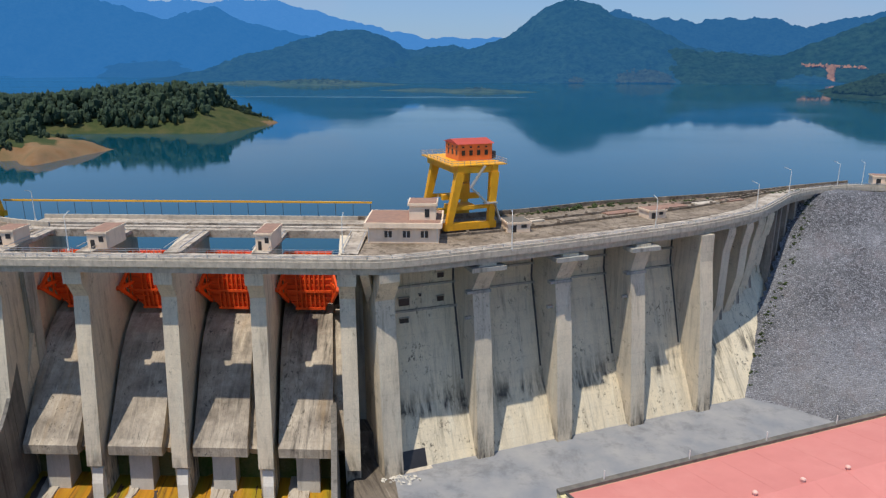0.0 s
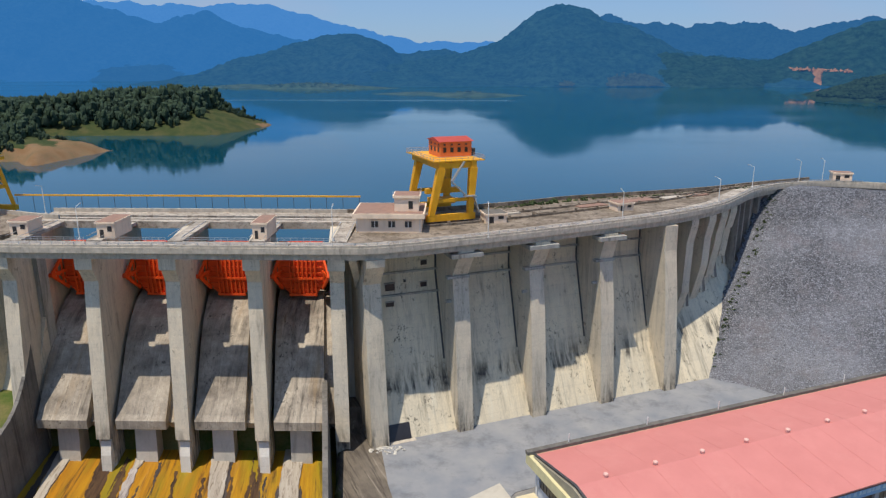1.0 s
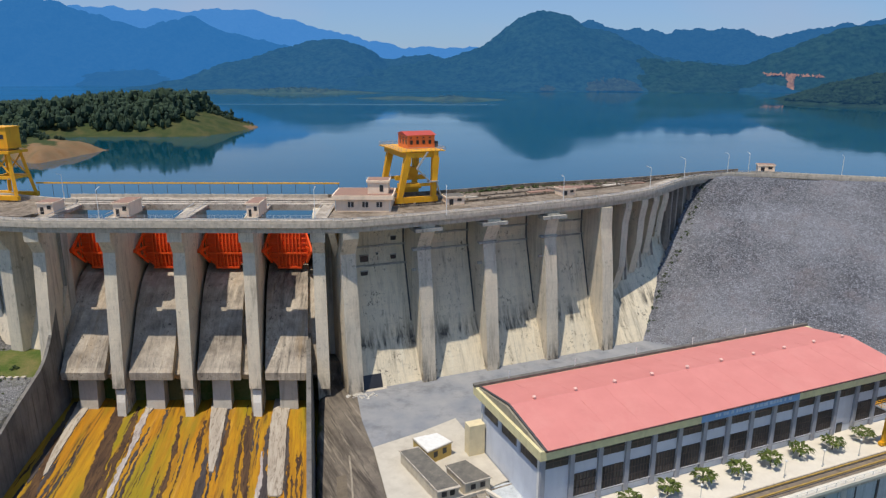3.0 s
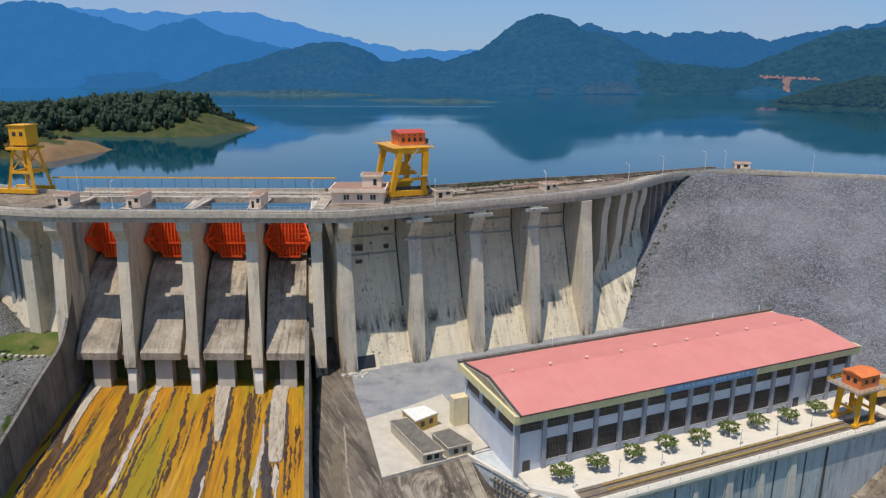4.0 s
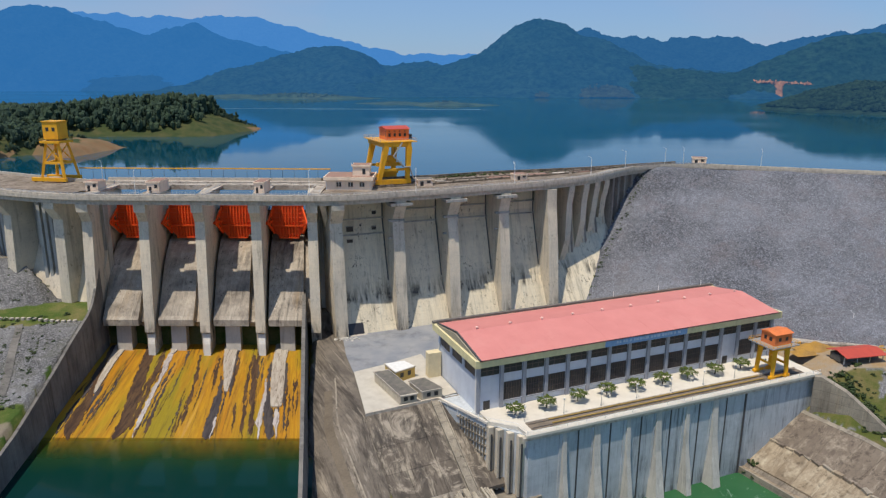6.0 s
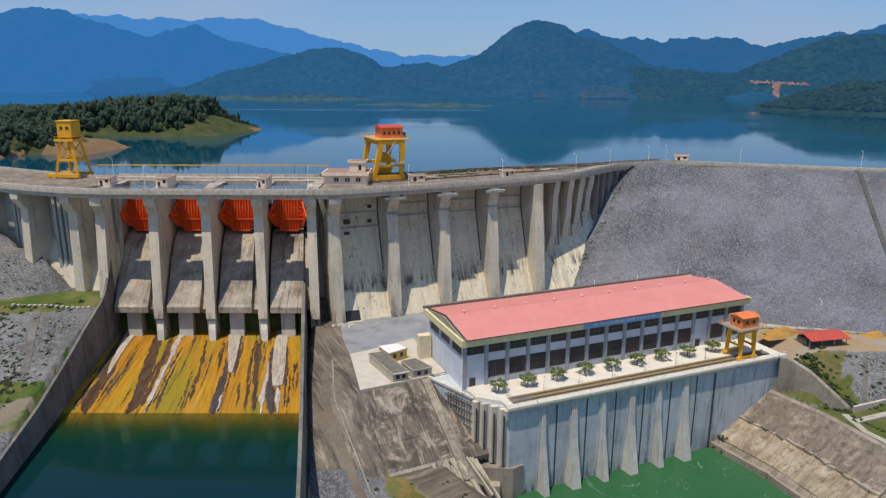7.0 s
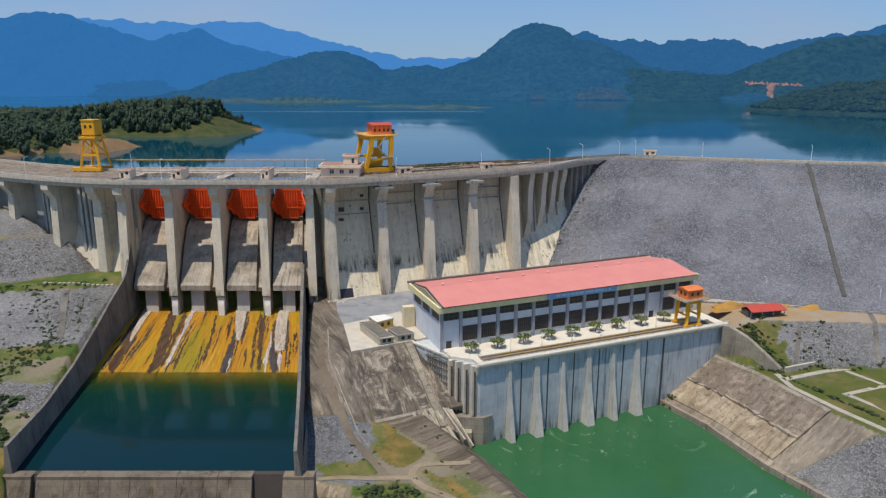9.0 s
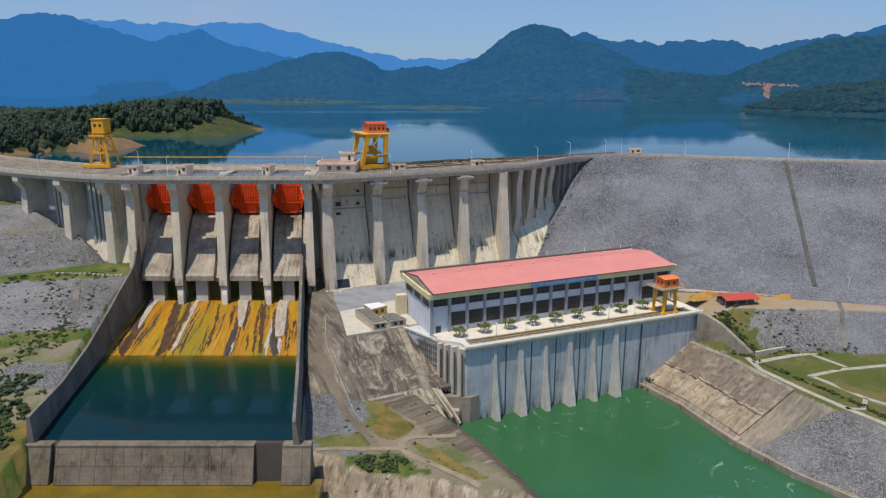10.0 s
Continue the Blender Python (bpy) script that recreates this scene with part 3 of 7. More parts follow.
ground = new("ground", sheet("ground", axis_steps(-4800, -165, 240, 4800, 1.0), axis_steps(-4800, -20, 175, 4800, 1.0), ground_height, None, [GROUND]))
gv = np.empty(len(ground.data.vertices) * 3)
ground.data.vertices.foreach_get("co", gv)
gv = gv.reshape(-1, 3)
jx, jy = 1.6 * wavy(gv[:, 0], gv[:, 1], 3.1, 4.0), 1.6 * wavy(gv[:, 0], gv[:, 1], 2.7, 7.0)
still = gv[:, 0] > 100
kinds = np.where(still, ground_kind(gv[:, 0], gv[:, 1], gv[:, 2]), ground_kind(gv[:, 0] + jx, gv[:, 1] + jy, gv[:, 2]))
for name, base_kind in (("cover_a", 0), ("cover_b", 3), ("cover_c", 6), ("cover_d", 9)):
    layer = ground.data.color_attributes.new(name, "FLOAT_COLOR", "POINT")
    rgb = np.ones((len(gv), 4), np.float32)
    for q in range(3):
        rgb[:, q] = kinds == base_kind + q
    layer.data.foreach_set("color", rgb.ravel())
tagged(ground, "terraced river valley ground of grass, stone and stained concrete", "ground", kind="structure")

# ---- waters ----
def water_strip(name, near, far_y, z, material, label):
    bm = fresh()
    a = [bm.verts.new((x, y, z)) for x, y in near]
    b = [bm.verts.new((x, far_y, z)) for x, y in near]
    for i in range(len(a) - 1):
        bm.faces.new((a[i], a[i + 1], b[i + 1], b[i]))
    return solo(name, bm, material, label, "water", kind="structure")


shore = [(-4900, 300), (-700, 300), (-260, 235), (-200, 195), (-160, 176), (-118, 172), (-118, 165.4), (-24, 165.4), (-24, 174), (14, 178), (45, 192), (88, 208), (120, 232), (150, 240), (217, 222), (330, 195), (620, 120), (4900, 120)]
water_strip("lake_water", shore, 4950, LAKE_Z, LAKE, "calm deep blue reservoir water mirroring the hills")
bm = fresh()
pts = RIVER_L + RIVER_R[::-1]
grow = [(x - 9, y) for x, y in RIVER_L] + [(x + 9, y) for x, y in RIVER_R[::-1]]
bm.faces.new([bm.verts.new((x, y, RIVER_Z)) for x, y in grow])
bmesh.ops.triangulate(bm, faces=bm.faces[:])
solo("river_water", bm, RIVER, "opaque green river water with streaks of foam", "water", kind="structure")

# ---- rockfill embankment ----
KX, KY, AX, AY = 120.0, 231.0, 0.964, -0.265


def rock_height(x, y):
    along = (x - KX) * AX + (y - KY) * AY
    across = (x - KX) * AY - (y - KY) * AX
    d = np.where(along > 0, np.maximum(across, 0), np.hypot(along, across))
    slope = 1.6 - 0.38 * np.clip((34 - along) / 44, 0, 1)
    z = -0.6 - np.maximum(d - 4.0, 0) / slope
    return z + wavy(x, y, 1.3, 3.0) * 0.22 + wavy(x, y, 0.6, 5.0) * 0.12 + wavy(x, y, 9, 2.0) * 0.3


rock_me = sheet("rockfill_dam", np.concatenate([np.arange(74, 300, 1.25), np.arange(300, 640, 4.0)]), np.arange(30, 236, 1.25), rock_height, None, [ROCK])
bm = fresh()
bm.from_mesh(rock_me)
gone = []
for f in bm.faces:
    c = f.calc_center_median()
    side = (c.x - 76) * (232 - 177) - (c.y - 177) * (118 - 76)
    across = (c.x - KX) * AY - (c.y - KY) * AX
    if c.z < -55 or side < 0 or across < 0:
        gone.append(f)
bmesh.ops.delete(bm, geom=gone, context="FACES")
bm.to_mesh(rock_me)
bm.free()
tagged(new("rockfill_dam", rock_me), "long steep embankment slope of dumped grey rock", "embankment", kind="stuff")

# ---- road deck along the crest ----
road = thing("road", label="pale weathered concrete road along the dam crest", category="road", kind="structure")
road_back = offset(FRONT, 6.3)
seg = 4
for i in range(0, len(FRONT) - 1, seg):
    j = min(i + seg, len(FRONT) - 1)
    a, b = FRONT[i : j + 1], road_back[i : j + 1]
    gap = (a[-1] - a[-2]).normalized() * 0.13
    a, b = a[:-1] + [a[-1] - gap], b[:-1] + [b[-1] - gap]
    part("slab", strip(fresh(), a, b, -0.9, 0.0), DECK, road)
part("fascia_beam", strip(fresh(), offset(FRONT, -0.35), offset(FRONT, 0.0), -1.1, 0.28), KERB, road, "grey stained edge beam")
part("kerb", strip(fresh(), offset(FRONT, -0.15), offset(FRONT, 0.25), 0.28, 0.85), KERB, road, "low concrete parapet")
part("girder", strip(fresh(), offset(FRONT, 0.8), offset(FRONT, 1.5), -2.8, -0.9), KERB, road, "deep concrete girder")
part("girder", strip(fresh(), offset(FRONT, 5.0), offset(FRONT, 5.7), -2.8, -0.9), KERB, road, "deep concrete girder")

railing = thing("road_railing", label="thin grey steel railing along the road edge", category="railing")
rail_line = offset(stretch_of(FRONT, -215, 150), 0.05)
for z in (1.12, 1.42):
    part("rail", strip(fresh(), rail_line, offset(rail_line, 0.09), z, z + 0.09), GALV, railing)
post = mesh_of("post", box(fresh(), -0.07, -0.07, 0, 0.07, 0.07, 0.62), GALV)
walked, due = 0.0, 0.0
for p, q in zip(rail_line, rail_line[1:]):
    while due <= walked + (q - p).length:
        r = p.lerp(q, (due - walked) / (q - p).length)
        part("post", post, None, railing).matrix_basis = pose(r.x, r.y, 0.82)
        due += 2.6
    walked += (q - p).length

# crest platform behind the road on the power block
f2 = curve([(-15, 142.5), (2, 148), (22, 158), (41, 168.5), (61, 179.5), (79, 192.5), (92, 207), (104, 220), (119, 231), (136, 237.6)], 5)
b2 = curve([(-27, 175.3), (-8, 177), (14, 185), (27, 191), (40, 198), (60, 205), (80, 212), (97, 219.5), (111, 227), (136, 238.5)], 5)
crest = thing("crest_platform", label="weathered concrete crest with low walls and old rails", category="platform", kind="structure")
part("slab", strip(fresh(), f2, b2, -1.2, -0.06), CREST, crest)
under = stretch_of(road_back, -17, 142)
# strip added under the joint so sun cannot leak between the slabs
part("support", strip(fresh(), offset(under, -1.2), offset(under, 3.0), -1.7, -0.93), KERB, crest)
part("slab", prism_z(fresh(), [(-21.9, 141.4), (-14.6, 142.6), (-15, 146), (-27.5, 176.5), (-31, 176.5), (-26, 160), (-22, 158)], -1.25, -0.085), CREST, crest)
part("parapet", strip(fresh(), offset(b2, -0.5), b2, -0.05, 1.15), CREST, crest, "stained upstream parapet")
for d in (0.38, 0.62):
    mid = [p.lerp(q, d) for p, q in zip(f2, b2)]
    part("rail_wall", strip(fresh(), offset(mid, -0.3), offset(mid, 0.3), -0.05, 0.55), CREST, crest, "low wall")
    for p in mid[2::2]:
        part("wall_post", box(fresh(), p.x - 0.35, p.y - 0.35, -0.05, p.x + 0.35, p.y + 0.35, 1.05), CREST, crest)
for cx, cy, w, d, h, m in ((62, 196, 9, 5, 0.5, FLATROOF), (30, 178, 7, 3, 0.3, CREST), (45, 188, 10, 4, 0.25, FLATROOF), (74, 201, 8, 3.5, 0.35, KERB), (20, 176, 5, 3, 0.4, KERB), (84, 206.5, 7, 3, 0.3, FLATROOF)):
    pad = box(fresh(), -w / 2, -d / 2, -0.05, w / 2, d / 2, h)
    bmesh.ops.transform(pad, matrix=pose(cx, cy, 0, 0, 0, 26), verts=pad.verts[:])
    part("pad", pad, m, crest, "low worn concrete pad")
# left crest wing behind the road
fl = stretch_of(FRONT, -331, -110)
part("slab", strip(fresh(), offset(fl, 7.3), offset(fl, 30), -1.2, -0.06), CREST, crest)
part("parapet", strip(fresh(), offset(fl, 29.4), offset(fl, 30), -0.05, 1.15), KERB, crest, "stained upstream parapet")

# ---- spillway ----
spillway = thing("spillway", label="concrete spillway with piers, chutes and bottom outlets", category="spillway", kind="structure")


HALF = 1.75                                 # half a pier


def sheared_box(bm, x0, x1, y0, y1, z0, z1):
    return prism_x(bm, [(y0, z0), (y1, z0), (y1, z1), (y0, z1)], x0, x1, SKEW)


for x in PIERS:
    yz = [(136.6, -2.8), (136.6, -5.3), (139.5, -9.5)]
    yz += [(pier_front(z), z) for z in (-20, -30, -40, -48.6)] + [(135.0, -49.2), (135.2, -60), (176, -60), (176, -1.0), (143, -1.0), (143, -2.8)]
    part("pier", prism_x(fresh(), yz, x - 0.2 - HALF, x - 0.2 + HALF, SKEW), PALE_CONCRETE, spillway, "tall tapered pier")
    part("corbel", prism_x(fresh(), [(136.2, -2.82), (136.2, -5.6), (139.2, -5.6), (139.2, -2.82)], x - 2.25, x + 1.85, SKEW), PALE_CONCRETE, spillway)
BAYS = list(zip(PIERS, PIERS[1:]))
DIVIDER = concrete("divider_concrete", (0.6, 0.56, 0.49), (0.46, 0.43, 0.37), amount=0.35, lifts=0)
for a, b in BAYS:
    xl, xr = a + 2.6, b - 4.6
    top = [(178, -20.3), (168, -20.6), (162, -22.0), (156, -25.0), (150, -29.6), (146, -34.0), (143, -37.4), (139, -41.4), (136.6, -43.7), (135.4, -44.6)]
    part("chute", prism_x(fresh(), top + [(135.4, -46.9), (141, -48.2), (178, -48.2)], xl, xr, SKEW), CHUTE, spillway, "stained chute ending in a lip")
    low = [(y + 2.2, z - 1.5) for y, z in top]
    part("side_slope", prism_x(fresh(), low + [(139.3, -48.4), (143, -48.6), (180, -48.6)], xr + 0.02, b - 0.22 - HALF, SKEW), CHUTE, spillway)
    low = [(y + 6.5, z - 4.5) for y, z in top[:8]]
    part("side_slope", prism_x(fresh(), low + [(147, -48.6), (184, -48.6)], a - 0.18 + HALF, xl - 0.02, SKEW), CHUTE, spillway)
    mid = (xl + xr) / 2
    part("divider", prism_x(fresh(), [(138.4, -47), (136.8, -58), (152, -58), (152, -47)], mid - 2.7, mid + 2.7, SKEW), DIVIDER, spillway, "pale divider between two outlets")
    part("outlet_back", sheared_box(fresh(), a + 2, b - 2, 154, 155, -62, -48), CONCRETE, spillway)
WHITE_NOSE = concrete("whitewashed_nose", (0.8, 0.76, 0.68), (0.62, 0.58, 0.5), amount=0.4)
for x in PIERS[1:4]:
    part("nose", prism_x(fresh(), [(136, -49.4), (134.4, -49.6), (133.2, -53), (132.6, -57.5), (136, -60)], x - 1.25, x + 1.25, SKEW), WHITE_NOSE, spillway, "pale pier nose")

ALG = Net("yellow_stained_apron")
_fine = ALG.noise(0.9, 6, 0.7, stretch=(1.0, 0.05, 1.0), warp=0.3, turn=-9)
_c = ALG.mix(ALG.ramp(ALG.noise(0.16, 5, 0.6, stretch=(1.0, 0.08, 1.0), warp=0.4, turn=-9), 0.38, 0.62), (0.45, 0.245, 0.01), (0.43, 0.18, 0.006))
_c = ALG.mix(ALG.ramp(_fine, 0.4, 0.62, 0.0, 0.7), _c, (0.24, 0.105, 0.01))
_c = ALG.mix(ALG.ramp(ALG.noise(0.13, 5, 0.6, stretch=(1.0, 0.12, 1.0), turn=-9), 0.47, 0.62, 0.0, 0.75), _c, (0.21, 0.19, 0.01))
_c = ALG.mix(ALG.ramp(ALG.noise(0.22, 7, 0.72, stretch=(1.0, 0.05, 1.0), warp=0.5, turn=-9), 0.58, 0.7, 0.0, 0.45), _c, (0.55, 0.33, 0.1))
_c = ALG.mix(ALG.ramp(ALG.noise(0.55, 7, 0.75, stretch=(1.0, 0.04, 1.0), warp=0.6, turn=-9), 0.54, 0.64, 0.0, 0.9), _c, (0.085, 0.042, 0.014))
ALG.bump(_fine, 0.5, 0.3)
ALGAE = ALG.done(_c, 0.6, 0, 0.3)
xw0, xw1 = PIERS[0] + 1.5, PIERS[-1] - 1.9
part("apron", prism_x(fresh(), [(152, -56.6), (131, -57.2), (77.2, -59.2), (72, -61.5), (50, -64), (50, -66), (152, -66)], xw0, xw1, SKEW), ALGAE, spillway, "apron stained yellow, orange and brown")


def worn(name, a, b, c):
    """A strip of bare concrete or slime, streaked along the flow."""
    n = Net(name)
    col = n.mix(n.ramp(n.noise(0.6, 6, 0.7, stretch=(1.0, 0.1, 1.0), warp=0.4, turn=-9), 0.38, 0.62), a, b)
    col = n.mix(n.ramp(n.noise(1.6, 6, 0.75, stretch=(1.0, 0.12, 1.0), warp=0.5, turn=-9), 0.5, 0.64, 0.0, 0.85), col, c)
    n.bump(n.noise(1.8, 5, 0.7), 0.6, 0.15)
    return n.done(col, 0.85, 0, 0.2)


RIDGE = worn("worn_ridge_concrete", (0.46, 0.41, 0.34), (0.36, 0.31, 0.25), (0.13, 0.09, 0.06))
WHITEWORN = worn("scoured_pale_concrete", (0.5, 0.45, 0.41), (0.36, 0.31, 0.28), (0.13, 0.1, 0.09))
BROWNSLIME = worn("brown_slime", (0.055, 0.031, 0.02), (0.11, 0.062, 0.03), (0.018, 0.013, 0.012))
DARKSLIME = worn("dark_wet_slime", (0.05, 0.042, 0.042), (0.08, 0.065, 0.06), (0.02, 0.018, 0.02))
FLOWRNG = random.Random(21)


def apron_strip(name, line, lift, material, label, blunt=9.0):
    """A ragged strip on the apron; the line holds y, centre x at the crest and half width."""
    ys, xs, ws = [p[0] for p in line][::-1], [p[1] for p in line][::-1], [p[2] for p in line][::-1]
    rings, y, e0, e1 = [], line[0][0], 0.0, 0.0
    while y > line[-1][0]:
        e0, e1 = 0.7 * e0 + FLOWRNG.uniform(-0.3, 0.3), 0.7 * e1 + FLOWRNG.uniform(-0.3, 0.3)
        ends = min(1.0, 0.08 + (y - line[-1][0]) / blunt, 0.2 + (line[0][0] - y) / 5.0 + (0.8 if line[0][0] > 130 else 0))
        w = float(np.interp(y, ys, ws)) * ends
        e0, e1 = (max(-w, min(w, e)) if lift < 0.3 else 0.4 * e for e in (e0, e1))
        x = float(np.interp(y, ys, xs)) + SKEW * (138 - y)
        z = -57.2 - 0.0372 * (131 - y)
        rings.append([(x - w - 0.15, y, z - 0.6), (x - w + e0, y, z + lift * 0.8), (x + w + e1, y, z + lift), (x + w + 0.15, y, z - 0.6)])
        y -= 0.8
    return part(name, loft(fresh(), rings), material, spillway, label)


for line in ([(141.0, -96.7, 2.3), (127.5, -96.3, 1.42), (114.7, -95.6, 1.0), (104, -94.7, 0.4)], [(142.5, -56.2, 2.5), (127.6, -55.0, 2.08), (117.2, -53.9, 1.5), (105, -52.9, 0.6)], [(142.5, -36.9, 2.6), (127.6, -37.5, 2.3), (112.4, -36.8, 2.3), (95.4, -36.0, 1.7)], [(142.5, -76.4, 2.0), (137, -76.5, 1.2), (133, -76.6, 0.7)]):
    apron_strip("worn_ridge", line, 0.4, RIDGE, "pale worn ridge on the apron", 1.2)
for line in ([(136.5, -76.6, 0.8), (127.5, -76.7, 1.05), (114.7, -76.3, 0.73), (103, -76.1, 0.7), (82.6, -75.8, 0.64), (78.5, -75.3, 0.5)], [(114.8, -40.8, 0.4), (100.9, -40.0, 0.42), (86.5, -40.4, 0.65), (78.0, -39.7, 0.62)], [(95.0, -35.7, 0.75), (78.0, -34.7, 0.63)], [(92, -53.6, 0.25), (78, -53.4, 0.4)]):
    apron_strip("scoured_strip", line, 0.26, WHITEWORN, "narrow pale scoured strip")
for line in ([(124.8, -98.0, 0.6), (103, -95.8, 1.2), (86.4, -95.0, 1.9), (77.4, -93.2, 2.3)], [(141, -85.7, 1.9), (127.5, -84.3, 1.86), (103, -81.7, 1.8), (86.4, -79.8, 1.9), (77.4, -80.6, 2.9)], [(133, -66.3, 0.45), (117.2, -64.5, 0.55), (103, -63.7, 0.5), (84.6, -63.0, 0.4)], [(133, -46.6, 0.56), (117.3, -45.3, 0.84), (103, -44.0, 0.6), (86.5, -42.6, 0.65), (78, -42.1, 0.8)], [(138.8, -45.2, 0.34), (124.9, -45.0, 0.65), (107.7, -44.1, 0.3)], [(138, -79.9, 0.45), (117.2, -78.6, 0.8), (98.7, -77.9, 0.8), (82.6, -77.3, 0.9)]):
    apron_strip("slime_strip", line, 0.1, BROWNSLIME, "dark brown slimy strip")
for line in ([(127.6, -40.2, 0.44), (107.7, -39.8, 0.8), (94.6, -38.4, 1.4), (78, -36.5, 1.5)], [(114, -55.4, 0.6), (103, -54.8, 1.0), (90.4, -54.7, 1.3), (77.5, -54.5, 1.45)], [(127.6, -34.8, 0.44), (103, -34.0, 0.35), (82.7, -32.8, 0.2)], [(138, -53.2, 0.4), (116, -52.0, 0.5), (101, -51.2, 0.35)], [(141, -99.5, 0.9), (118, -98.6, 0.7), (100, -97.4, 0.4)], [(127, -73.9, 0.3), (104, -74.4, 0.35), (84, -74.2, 0.3)]):
    apron_strip("slime_strip", line, 0.14, DARKSLIME, "almost black wet strip", 3.0)
for k in range(70):                         # thin runs of slime between the broad ones
    x, y, long = FLOWRNG.uniform(-100, -27.5), FLOWRNG.uniform(92, 140), FLOWRNG.uniform(10, 34)
    w, drift = FLOWRNG.choice((0.12, 0.18, 0.3)), FLOWRNG.uniform(-0.6, 1.4)
    apron_strip("slime_strip", [(y, x, w), (max(y - long * 0.5, 84), x + drift * 0.5, w * 1.6), (max(y - long, 77.6), x + drift, w)], 0.07, FLOWRNG.choice((BROWNSLIME, BROWNSLIME, DARKSLIME)), "thin brown run of slime")


rings = []
WALL_Y, WALL_Z = [12, 40, 65, 94, 124, 138, 150], [-50.6, -51.9, -50.2, -45.6, -39.8, -38, -36.4]
def left_wall_ring(y):
    up = float(np.interp(y, WALL_Y, WALL_Z)) + (7.5 * max(0, (y - 124) / 14) ** 2)
    x = PIERS[0] + 1.6 + SKEW * (138 - y) + 2.6 * min(1, max(0, (110 - y) / 94))
    return [(x - 4.0, y, -76), (x + 0.6, y, -76), (x, y, up), (x - 0.9, y, up)]


cuts = [141, 136, 131, 126] + [126 - 7.4 * k for k in range(1, 15)] + [15]
for k, (a, b) in enumerate(zip(cuts, cuts[1:])):
    part("wall_panel", loft(fresh(), [left_wall_ring(y) for y in (a, (a + b) / 2, b + (0.14 if k < len(cuts) - 2 else 0))]), WALL_CONCRETE, spillway, "sloping training wall panel")
rings = []
for y in (147.5, 138, 125, 105, 85, 65, 45, 25, 14):
    x, w = -28.9 + 0.184 * (138 - y), 1.3 - 0.4 * (138 - y) / 125
    top, out = float(np.interp(y, WALL_Y, WALL_Z)) - 0.9 * max(0, (60 - y) / 46), 0.6 + 2.4 * min(1, (138 - y) / 100)
    rings.append([(x - 0.3, y, -76), (x + w + out, y, -76), (x + w, y, top), (x, y, top)])
part("training_wall", loft(fresh(), rings), WALL_CONCRETE, spillway, "long sloping training wall")
WEIRC = concrete("stained_weir_concrete", (0.25, 0.21, 0.16), (0.11, 0.09, 0.068), stain=(0.025, 0.018, 0.013), amount=0.9, streak=0.5, rust=0.3, lifts=0.2)
# recessed panels are coloured darker than the blocks around them
DARKRECESS = concrete("dark_recess_concrete", (0.075, 0.062, 0.052), (0.05, 0.042, 0.036), amount=0.4)
weir = thing("weir", label="low concrete end weir of streaked panels", category="weir", kind="structure")
cuts = [-84.3, -74.1, -72.8, -61.4, -48.6, -36.5, -26, -17.1, -9.2, -1.1]
for i, (a, b) in enumerate(zip(cuts, cuts[1:])):
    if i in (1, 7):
        part("recess", prism_x(fresh(), [(15.0, -58.9), (11.4, -71), (16.5, -71), (16.5, -58.9)], a, b), DARKRECESS, weir, "dark recessed panel")
        continue
    part("coping", box(fresh(), a + 0.05, 13.6, -59.6, b - 0.05, 16.5, -58.85), WEIRC, weir)
    for k in range(4):
        z1, z0 = -59.6 - 2.3 * k - 0.05, -59.6 - 2.3 * (k + 1)
        y1, y0 = 13.9 - 0.42 * (-59 - z1), 13.9 - 0.42 * (-59 - z0)
        mid = (a + b) / 2 + (i % 3 - 1) * 1.6
        for c0, c1 in ((a + 0.05, mid - 0.04), (mid + 0.04, b - 0.05)):
            part("block", prism_x(fresh(), [(y1, z1), (y0, z0), (16.4, z0), (16.4, z1)], c0, c1), WEIRC, weir)
MURKY = plain("murky_yellow_water", (0.2, 0.13, 0.01), (0.12, 0.09, 0.012), 0.12, 0.12, spec=0.5, bump=0.03, dirt=(0.07, 0.055, 0.015), dirt_amount=0.8)
bm = fresh()
box(bm, -87, -60, -76, 2, 13.2, -69.0)
solo("lower_apron_water", bm, MURKY, "shallow yellow water below the weir", "water", kind="structure")

POOLN = Net("pool_water")
_y = POOLN.axis(1)
_n = POOLN.noise(0.12, 4, 0.6, stretch=(1, 0.3, 1))
_d = POOLN.math("ADD", _y, POOLN.math("MULTIPLY", _n, 9.0))
_c = POOLN.mix(POOLN.ramp(_d, 66, 80), (0.003, 0.028, 0.02), (0.02, 0.045, 0.006))
_c = POOLN.mix(POOLN.ramp(_d, 40, 68, 1.0, 0.0), _c, (0.003, 0.022, 0.03))
POOLN.bump(POOLN.noise(0.4, 3, 0.5), 0.12, 0.05)
POOLN.p.inputs["IOR"].default_value = 1.33
POOLN.link(POOLN.ramp(_d, 72, 84.5, 1.0, 0.32), POOLN.p.inputs["Alpha"])
POOL = POOLN.done(_c, 0.06, 0, 0.2)
bm = fresh()
bm.faces.new([bm.verts.new((x + SKEW * (138 - y), y, POOL_Z)) for x, y in ((xw0 - 1, 84), (xw0 - 1, 16.4), (xw1 + 2, 16.4), (xw1 + 2, 84))])
solo("pool_water", bm, POOL, "still dark green stilling pool, yellow where shallow", "water", kind="structure")

